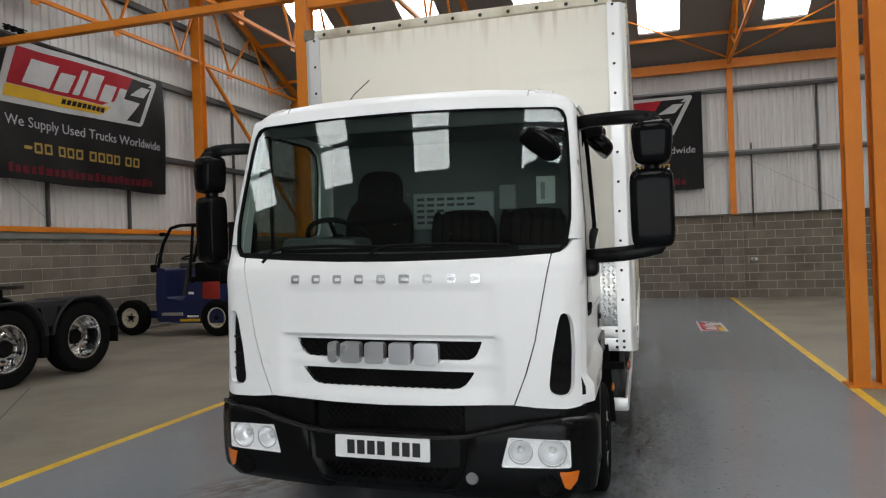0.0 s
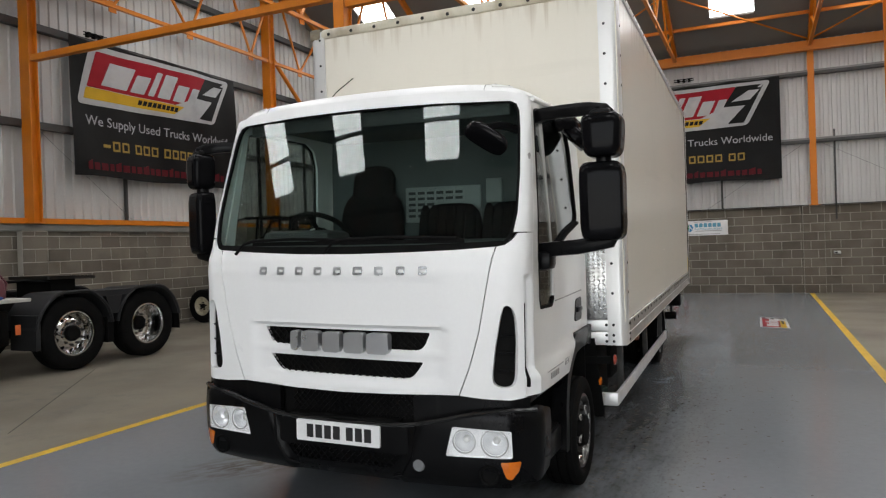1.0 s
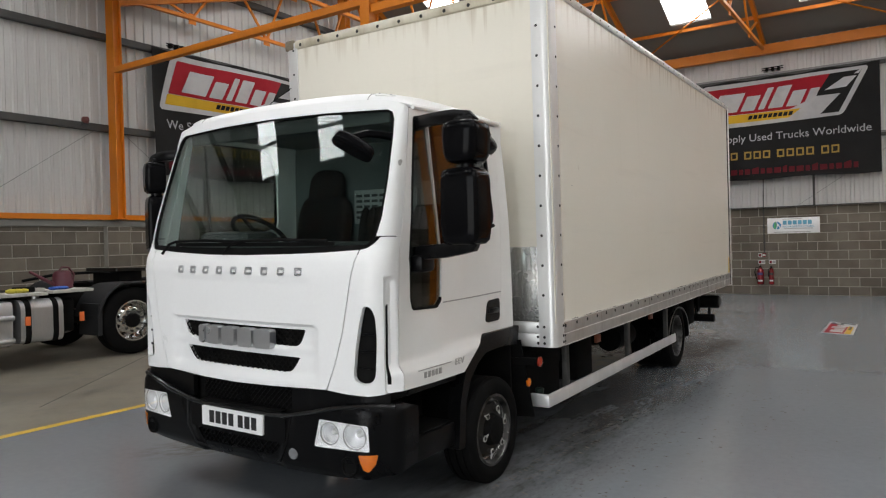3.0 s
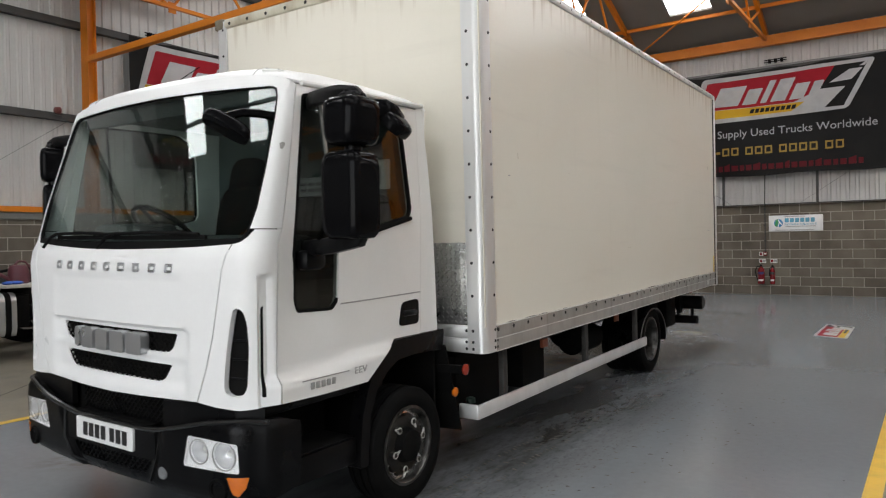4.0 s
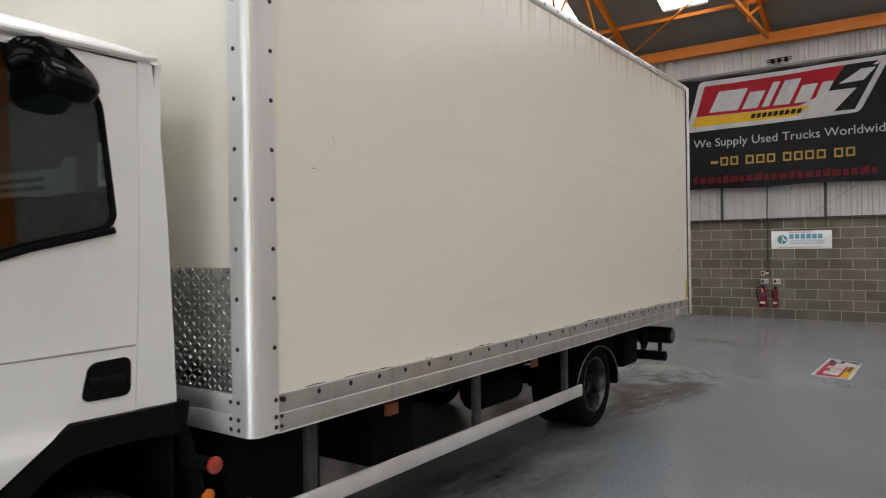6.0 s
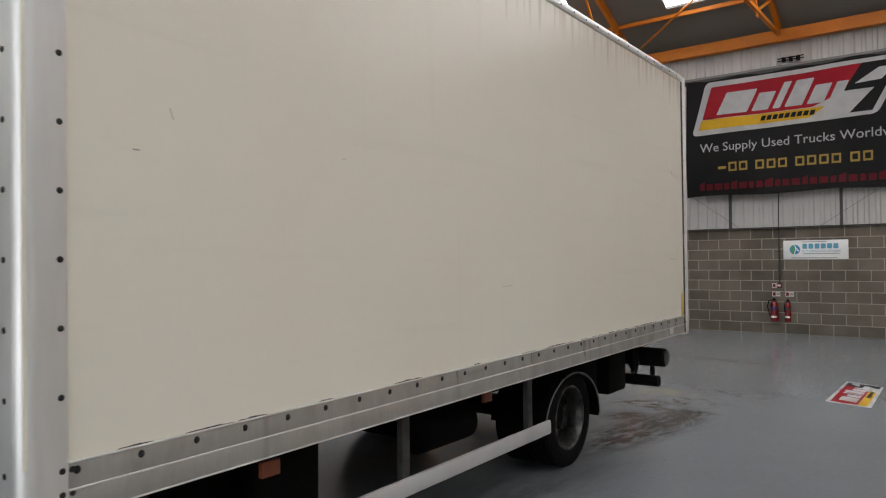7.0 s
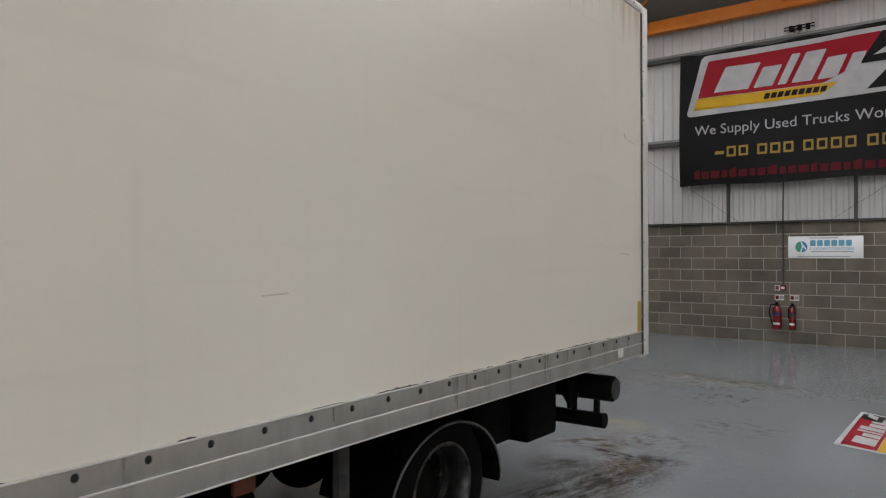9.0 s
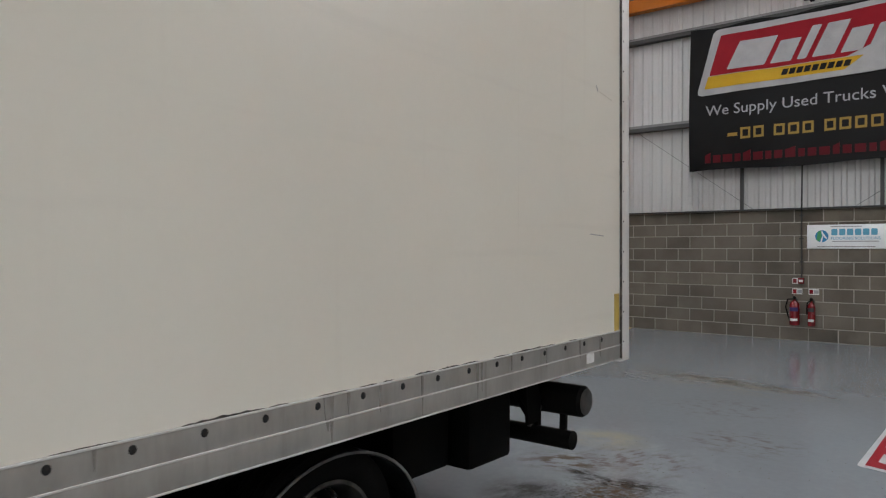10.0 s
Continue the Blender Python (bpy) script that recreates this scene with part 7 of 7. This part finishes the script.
# ---------------------------------------------------------------- tractor unit beside the lane
M_GUARD = material("grey_plastic_mudguard", (0.016, 0.0165, 0.018), 0.6, spec=0.22, second=(0.03, 0.03, 0.03), scale=3, amount=0.6, bump=0.06, bump_scale=200)
M_TANK = material("aluminium_fuel_tank", (0.55, 0.56, 0.57), 0.35, 0.85, second=(0.4, 0.4, 0.4), scale=3, stretch=(1, 1, 0.3))
M_FIFTH = material("greasy_black_plate", (0.012, 0.011, 0.01), 0.35, 0.4, second=(0.04, 0.03, 0.02), scale=8)
M_PLANK = material("pale_walkway_plank", (0.45, 0.44, 0.4), 0.6, second=(0.3, 0.29, 0.26), scale=8, amount=0.7)
M_MAROON = material("maroon_can", (0.1, 0.02, 0.03), 0.5)
M_GLOVE = material("yellow_glove", (0.45, 0.38, 0.04), 0.8)
M_RAG = material("blue_cloth", (0.03, 0.09, 0.35), 0.9)
M_FLAG = material("orange_marker", (0.75, 0.16, 0.04), 0.4)

TX = -7.45
tractor = thing("tractor_unit", "dark tractor unit with polished wheels parked on bare concrete", "truck", at=Matrix.Translation((0.03, 0.03, 0)))
AX1, AX2, TR = 6.96, 8.24, 0.505
for sg in (1, -1):
    for ax, dish in ((AX1, True), (AX2, False)):
        w = part("drive_wheel", tyre_bm(TR, 0.3, 0.3), M_TYRE, tractor, "black tyre on a polished alloy wheel")
        disc_rim(0.296, 0.28, 0.03 if dish else -0.1, 0.08 if dish else -0.12, M_RIM, M_RIM, w, 10, 10, 0.16, caps=False, hub_r=0.11)
        mount(w, TX - 0.16 if sg > 0 else TX - 2.2, ax, TR, sg)
bm = bmesh.new()
for x in (TX - 0.75, TX - 1.6):
    add_box(bm, x - 0.05, x + 0.05, 3.5, 8.83, 0.72, 0.98, 0.01)
for y in (5.2, 6.1, 7.6, 8.78):
    add_box(bm, TX - 1.6, TX - 0.75, y - 0.06, y + 0.06, 0.74, 0.95)
for y in (AX1, AX2):
    add_rod(bm, (TX - 2.1, y, TR), (TX - 0.2, y, TR), 0.11, seg=16)
part("chassis", bm, M_DARK, tractor, "dark chassis rails and axles")
for sg in (1, -1):
    xo = TX + 0.02 if sg > 0 else TX - 2.38

    def guard(yc):
        n = 18
        R = 0.6
        pts = [(yc - R * math.cos(a), TR + 0.02 + R * math.sin(a)) for a in [math.pi * (0.04 + 0.92 * k / n) for k in range(n + 1)]]
        pts = [(y, min(z, TR + 0.575)) for y, z in pts]
        return pts + [(yc + (y - yc) * 0.95, TR + (z - TR) * 0.955) for y, z in reversed(pts)]
    for yc in (AX1, AX2):
        g = part("mudguard", extrude_outline(guard(yc), lambda p, d: (xo - sg * d, p[0], p[1]), 0.66), M_GUARD, tractor, "dark grey plastic mudguard")
        lip = guard(yc)
        n = len(lip) // 2
        part("mudguard_lip", pipe([(xo, y, z) for y, z in lip[:n]], 0.02, 8), M_GUARD, g)
    part("guard_infill", extrude_outline([(AX1 + 0.42, 0.98), (AX2 - 0.42, 0.98), (AX2 - 0.3, 1.06), (AX1 + 0.3, 1.06)], lambda p, d: (xo - sg * (d + 0.02), p[0], p[1]), 0.6), M_GUARD, tractor)
    part("centre_flap", extrude_outline([(AX1 + 0.5, 0.98), (AX2 - 0.5, 0.98), (AX2 - 0.58, 0.72), (AX1 + 0.58, 0.72)], lambda p, d: (xo - sg * (d + 0.01), p[0], p[1]), 0.02), M_GUARD, tractor)
    part("mud_flap", box(min(xo, xo - sg * 0.6), max(xo, xo - sg * 0.6), AX2 + 0.58, AX2 + 0.6, 0.36, 0.7), M_RUBBER, tractor, "black rubber mud flap")
    part("axle_flap", box(min(xo - sg * 0.06, xo - sg * 0.5), max(xo - sg * 0.06, xo - sg * 0.5), AX1 + 0.55, AX1 + 0.66, 0.3, 0.74, 0.01), M_RUBBER, tractor, "black flap between the wheels")
    part("front_flap", extrude_outline([(AX1 - 0.6, 0.34), (AX1 - 0.53, 0.34), (AX1 - 0.52, 0.8), (AX1 - 0.58, 0.8)], lambda p, d: (xo - sg * (d + 0.02), p[0], p[1]), 0.5), M_GUARD, tractor)
# fifth wheel
fw = part("fifth_wheel", extrude_outline(rounded([(TX - 1.62, 7.1), (TX - 0.72, 7.1), (TX - 0.7, 7.75), (TX - 0.95, 8.1), (TX - 1.1, 7.65), (TX - 1.25, 7.65), (TX - 1.4, 8.1), (TX - 1.65, 7.75)], 0.06), lambda p, d: (p[0], p[1], 1.235 + d - 0.03 * (p[1] - 7.45)), 0.05), M_FIFTH, tractor, "greasy black fifth wheel plate")
part("fifth_wheel_stand", box(TX - 1.55, TX - 0.8, 7.2, 7.6, 0.98, 1.235), M_DARK, fw)
part("air_lines", pipe([(TX - 1.2, 5.9, 1.15), (TX - 1.0, 6.3, 1.23), (TX - 0.9, 6.9, 1.24), (TX - 0.8, 7.2, 1.2)], 0.022), M_RUBBER, tractor)
# fuel tank with straps
tank = part("fuel_tank", extrude_outline(rounded([(TX - 0.62, 0.36), (TX + 0.02, 0.36), (TX + 0.06, 0.45), (TX + 0.06, 0.86), (TX - 0.02, 0.94), (TX - 0.62, 0.94)], 0.09), lambda p, d: (p[0], 5.28 + d, p[1]), 0.56), M_TANK, tractor, "brushed aluminium fuel tank")
for y in (5.34, 5.7):
    part("tank_strap", extrude_outline(rounded([(TX - 0.63, 0.35), (TX + 0.025, 0.35), (TX + 0.07, 0.445), (TX + 0.07, 0.865), (TX - 0.015, 0.95), (TX - 0.63, 0.95)], 0.09), lambda p, d: (p[0], y + d, p[1]), 0.07), M_RUBBER, tank, "black tank strap")
part("filler_cap", lathe([(0, 0.05), (0.05, 0.05), (0.06, 0.03)], 16, "Z", (TX - 0.12, 5.55, 0.94)), M_TANK, tank)
sd = part("silencer", box(TX - 0.62, TX + 0.03, 4.2, 5.22, 0.34, 0.94, 0.06), M_TANK, tractor, "silver silencer box")
for z in (0.42, 0.72):
    part("silencer_bar", rod((TX + 0.05, 4.25, z), (TX + 0.05, 5.2, z), 0.035), M_TANK, sd)
part("marker_flag", box(TX + 0.06, TX + 0.075, 5.33, 5.4, 0.6, 0.72, 0.004), M_FLAG, tractor, "orange side marker")
part("marker_flag", box(TX - 0.05, TX - 0.035, 6.12, 6.19, 0.58, 0.71, 0.004), M_FLAG, tractor, "orange side marker")
part("battery_box", box(TX - 0.7, TX - 0.1, 5.9, 6.08, 0.45, 0.9, 0.02), M_DARK, tractor)
part("walkway", box(TX - 0.5, TX + 0.03, 3.9, 5.66, 0.985, 1.03, 0.006), M_PLANK, tractor, "pale walkway plank")
part("walkway", box(TX - 0.5, TX + 0.03, 5.72, 6.3, 1.0, 1.045, 0.006), M_PLANK, tractor, "pale walkway plank")
part("walkway_deck", box(TX - 1.9, TX - 0.5, 3.9, 6.3, 0.95, 1.0), M_DARK, tractor)
part("cab_rear", box(TX - 2.4, TX + 0.02, 1.6, 3.2, 0.5, 3.3, 0.12), M_GUARD, tractor, "dark rear of the tractor cab")
for y in (2.0,):
    for sg in (1, -1):
        w = part("steer_wheel", tyre_bm(TR, 0.3, 0.3), M_TYRE, tractor, "black tyre on a polished alloy wheel")
        disc_rim(0.296, 0.28, 0.03, 0.08, M_RIM, M_RIM, w, 10, 10, 0.16, caps=False, hub_r=0.11)
        mount(w, TX - 0.16 if sg > 0 else TX - 2.2, y, TR, sg)
# things lying on the walkway
can = thing("watering_can", "maroon plastic watering can on the walkway deck", "watering can", "", Matrix.Translation((TX - 0.27, 6.06, 1.045)))
part("body", lathe([(0, 0.12), (0.02, 0.135), (0.2, 0.125), (0.25, 0.1), (0.26, 0.03)], 20, "Z"), M_MAROON, can)
part("spout", rod((0, -0.1, 0.05), (0, -0.45, 0.26), 0.03, 0.018), M_MAROON, can)
part("carry_handle", pipe([(0, -0.05, 0.25), (0, 0.0, 0.31), (0, 0.09, 0.3), (0, 0.17, 0.2), (0, 0.14, 0.06)], 0.014), M_MAROON, can)
gl = thing("work_gloves", "crumpled yellow work gloves on the walkway plank", "gloves", "", Matrix.Translation((TX - 0.12, 5.36, 1.03)))
bm = bmesh.new()
for k in range(6):
    bmesh.ops.create_icosphere(bm, subdivisions=2, radius=0.045, matrix=Matrix.Translation((random.uniform(-0.06, 0.06), random.uniform(-0.14, 0.14), 0.03)) @ Matrix.Diagonal((1.0, 1.6, 0.7, 1)))
part("glove_pair", bm, M_GLOVE, gl)
rg = thing("blue_rag", "blue cloth rag lying on the walkway plank", "rag", "", Matrix.Translation((TX - 0.08, 5.87, 1.045)))
bm = bmesh.new()
for k in range(4):
    bmesh.ops.create_icosphere(bm, subdivisions=2, radius=0.05, matrix=Matrix.Translation((random.uniform(-0.05, 0.05), random.uniform(-0.08, 0.08), 0.022)) @ Matrix.Diagonal((1.2, 1.5, 0.5, 1)))
part("cloth", bm, M_RAG, rg)
tb = thing("toolbox", "small black tool case on the walkway plank", "tool case", "", Matrix.Translation((TX - 0.2, 5.5, 1.03)))
part("case", box(-0.1, 0.1, -0.12, 0.1, 0, 0.075, 0.015), M_RUBBER, tb)
part("case_lid", box(-0.09, 0.09, 0.1, 0.24, 0, 0.05, 0.01), M_PLANK, tb)

# ---------------------------------------------------------------- truck-mounted forklift by the wall
M_FBLUE = material("dark_blue_forklift_paint", (0.007, 0.013, 0.065), 0.4, second=(0.012, 0.013, 0.03), scale=5, coat=0.1)
M_FRED = material("red_forklift_panel", (0.28, 0.02, 0.012), 0.4)
M_CREAM = material("cream_steel_rim", (0.6, 0.55, 0.42), 0.5, second=(0.3, 0.26, 0.2), scale=14)
fk = thing("forklift", "dark blue three-wheel forklift with a black guard frame", "forklift", "", Matrix.Translation((-10.22, 12.45, 0.0)))
w = part("rear_wheel", tyre_bm(0.37, 0.2, 0.26), M_TYRE, fk, "chunky forklift tyre on a cream rim")
w.matrix_basis = Matrix.Translation((0, 0.05, 0.37)) @ Matrix.Rotation(-math.pi / 2, 4, "Z")
disc_rim(0.198, 0.24, 0.05, 0.07, M_CREAM, M_CREAM, w, 5, 5, 0.08, caps=False, hub_r=0.05)
for dy in (0.0, 1.3):
    w = part("front_wheel", tyre_bm(0.37, 0.2, 0.26), M_TYRE, fk, "chunky forklift tyre on a cream rim")
    w.matrix_basis = Matrix.Translation((2.15, dy, 0.37)) @ Matrix.Rotation(-math.pi / 2, 4, "Z")
    disc_rim(0.198, 0.24, 0.05, 0.07, M_CREAM, M_CREAM, w, 5, 5, 0.08, caps=False, hub_r=0.05)
part("swing_arm", bar((0.1, 0.4, 0.42), (0.95, 0.45, 0.36), 0.2, 0.16), M_FBLUE, fk)
body = part("body", extrude_outline(rounded([(0.72, 0.3), (1.3, 0.26), (2.3, 0.26), (2.3, 1.02), (1.62, 1.1), (1.35, 0.72), (0.95, 0.78), (0.95, 1.38), (0.74, 1.42), (0.7, 0.8)], 0.05), lambda p, d: (p[0], -0.1 + d, p[1]), 1.3), M_FBLUE, fk, "dark blue steel body")
part("sill_plate", box(0.85, 1.35, -0.13, -0.1, 0.42, 0.48), M_TRIM, body)
part("yellow_step", box(1.3, 1.75, -0.14, -0.1, 0.3, 0.35), M_BANYEL, body)
part("red_panel", box(1.85, 2.25, -0.13, -0.1, 0.75, 1.1, 0.02), M_FRED, body, "red side panel")
part("label_sticker", box(1.5, 1.62, -0.106, -0.1, 0.85, 0.9), M_PAPER, body)
part("label_sticker", box(1.45, 1.72, -0.106, -0.1, 0.38, 0.42), M_PAPER, body)
part("engine_cover", box(1.5, 2.3, 0.1, 1.0, 1.05, 1.5, 0.06), M_DARK, body)
for y in (-0.05, 1.1):
    part("guard_post", pipe([(0.72, y, 1.35), (0.88, y, 1.9), (1.08, y, 2.22), (1.3, y, 2.27), (2.2, y, 2.27)], 0.035), M_RUBBER, fk, "black guard post")
    part("guard_post", rod((1.5, y, 1.1), (1.62, y, 2.27), 0.03), M_RUBBER, fk)
    part("guard_post", rod((2.2, y, 1.0), (2.2, y, 2.27), 0.035), M_RUBBER, fk)
for x in (1.3, 1.55, 1.8, 2.05):
    part("roof_bar", rod((x, -0.05, 2.27), (x, 1.1, 2.27), 0.02), M_RUBBER, fk)
part("work_lamp", box(0.86, 0.98, -0.14, -0.06, 2.06, 2.14, 0.015), M_RUBBER, fk)
part("side_mirror", box(0.6, 0.74, -0.13, -0.08, 1.32, 1.48, 0.02), M_RUBBER, fk)
part("grab_rail", pipe([(0.72, -0.12, 1.42), (0.78, -0.12, 1.68), (0.86, -0.12, 1.72), (0.88, -0.1, 1.5)], 0.015), M_RUBBER, fk)
bm = pipe([Vector((1.2 + 0.17 * math.cos(a), 0.4 + 0.17 * math.sin(a), 1.62 + 0.05 * math.cos(a))) for a in [2 * math.pi * k / 20 for k in range(21)]], 0.018, 8)
part("steering_wheel", bm, M_RUBBER, fk)
part("steering_column", rod((1.0, 0.4, 0.8), (1.2, 0.4, 1.62), 0.03), M_RAIL, fk)
part("console", box(1.25, 1.5, -0.05, 0.2, 1.38, 1.5, 0.03), M_RAIL, fk)
part("seat", box(1.3, 1.75, 0.2, 0.75, 1.05, 1.2, 0.05), M_SEAT, fk)
part("seat_back", box(1.66, 1.8, 0.2, 0.75, 1.15, 1.75, 0.05), M_SEAT, fk)
for y in (0.15, 0.9):
    part("mast_rail", box(2.35, 2.5, y - 0.06, y + 0.06, 0.1, 2.3, 0.01), M_DARK, fk, "dark lifting mast rail")
part("mast_bridge", box(2.36, 2.48, 0.1, 0.95, 2.1, 2.3, 0.01), M_DARK, fk)
for y in (0.25, 0.8):
    part("fork", bar((2.5, y, 0.08), (3.4, y, 0.06), 0.1, 0.04), M_DARK, fk)

# ---------------------------------------------------------------- block walls, course by course
def block_wall(name, place, s0, s1, z1, courses, near, label, bl=0.455, ch=None, sunk=0.0):
    """place(s, d, z): the point s along the wall, d into the room. Blocks between near's limits are pieces; the rest are one mesh."""
    ch = ch or z1 / courses
    depth = 0.14
    bm = bmesh.new()
    vs = [bm.verts.new(place(s, -depth + d, z)) for z in (0, z1) for s, d in ((s0, 0), (s1, 0), (s1, depth - 0.006), (s0, depth - 0.006))]
    for q in ((0, 1, 5, 4), (1, 2, 6, 5), (2, 3, 7, 6), (3, 0, 4, 7), (4, 5, 6, 7), (0, 1, 2, 3)):
        bm.faces.new([vs[i] for i in q])
    wall = structure(name, bm, M_MORTAR, label, "wall")
    meshes = {}
    rest = bmesh.new()
    j = 0.005

    def block(bmx, a, b, za, zb):
        c = 0.004
        o = [place(s, d, z) for s, d, z in ((a + j, -0.02, za + j), (b - j, -0.02, za + j), (b - j, -0.02, zb - j), (a + j, -0.02, zb - j))]
        f = [place(s, d, z) for s, d, z in ((a + j + c, 0.0, za + j + c), (b - j - c, 0.0, za + j + c), (b - j - c, 0.0, zb - j - c), (a + j + c, 0.0, zb - j - c))]
        O, Fv = [bmx.verts.new(p) for p in o], [bmx.verts.new(p) for p in f]
        bmx.faces.new(Fv)
        for k in range(4):
            bmx.faces.new((O[k], O[(k + 1) % 4], Fv[(k + 1) % 4], Fv[k]))
    n = 0
    for c in range(courses):
        s = s0 - (bl / 2 if c % 2 else 0)
        za, zb = max(0.0, c * ch - sunk), min(z1, (c + 1) * ch - sunk)
        while s < s1:
            a, b = max(s, s0), min(s + bl, s1)
            if b - a > 0.03:
                m = (a + b) / 2
                if near[0] < m < near[1] and n < 300:
                    n += 1
                    key = (round(b - a, 3), round(zb - za, 3))
                    if key not in meshes:
                        t = bmesh.new()
                        block(t, a, b, za, zb)
                        bmesh.ops.recalc_face_normals(t, faces=t.faces)
                        me = bpy.data.meshes.new("block")
                        t.to_mesh(me)
                        t.free()
                        me.materials.append(M_BLOCK)
                        meshes[key] = (me, Vector(place(a, 0, za)))
                    me, base = meshes[key]
                    o = new("block", me)
                    o.parent = wall
                    o.location = Vector(place(a, 0, za)) - base + (Vector(place(0, 1, 0)) - Vector(place(0, 0, 0))) * random.uniform(-0.002, 0.001)
                else:
                    block(rest, a, b, za, zb)
            s += bl
    if rest.verts:
        ob = link_mesh("blocks", rest, M_BLOCK, wall)
        tagged(ob, kind="stuff")
    else:
        rest.free()
    return wall


north = lambda s, d, z: (s, 20.84 - d, z)
west = lambda s, d, z: (-10.65 + d, s, z)
block_wall("wall_north_blocks", north, X0, X1, WALL_TOP, 10, (-4.6, 6.4), "grey-brown concrete block wall with pale joints")
block_wall("wall_west_blocks", west, Y0, Y1, 2.045, 10, (5.5, 14.8), "grey-brown concrete block wall under a cast lintel", ch=0.2325, sunk=0.14)
block_wall("wall_north_pier", lambda s, d, z: (s, 20.74 - d, z), 2.22, 2.72, WALL_TOP - 0.005, 10, (2, 3), "concrete block pier under the orange post", bl=0.34)
block_wall("wall_west_pier", lambda s, d, z: (-10.5 + d, s, z), 8.42, 8.9, 2.043, 10, (8, 9.2), "concrete block pier under the orange column", bl=0.48, ch=0.2325, sunk=0.14)
structure("wall_west_lintel", box(-10.8, -10.6, Y0, Y1, 2.047, 2.174, 0.006), M_LINTEL, "cast concrete lintel along the block wall", "lintel")
structure("wall_south_blocks_a", box(X0, ADDED_DOOR[0], Y0 - 0.03, Y0 + 0.1, 0, 2.2), M_BLOCK, "concrete block wall", "wall")
structure("wall_south_blocks_b", box(ADDED_DOOR[1], X1, Y0 - 0.03, Y0 + 0.1, 0, 2.2), M_BLOCK, "concrete block wall", "wall")
structure("wall_east_blocks", box(X1 - 0.1, X1 + 0.03, Y0, Y1, 0, 2.2), M_BLOCK, "concrete block wall", "wall")
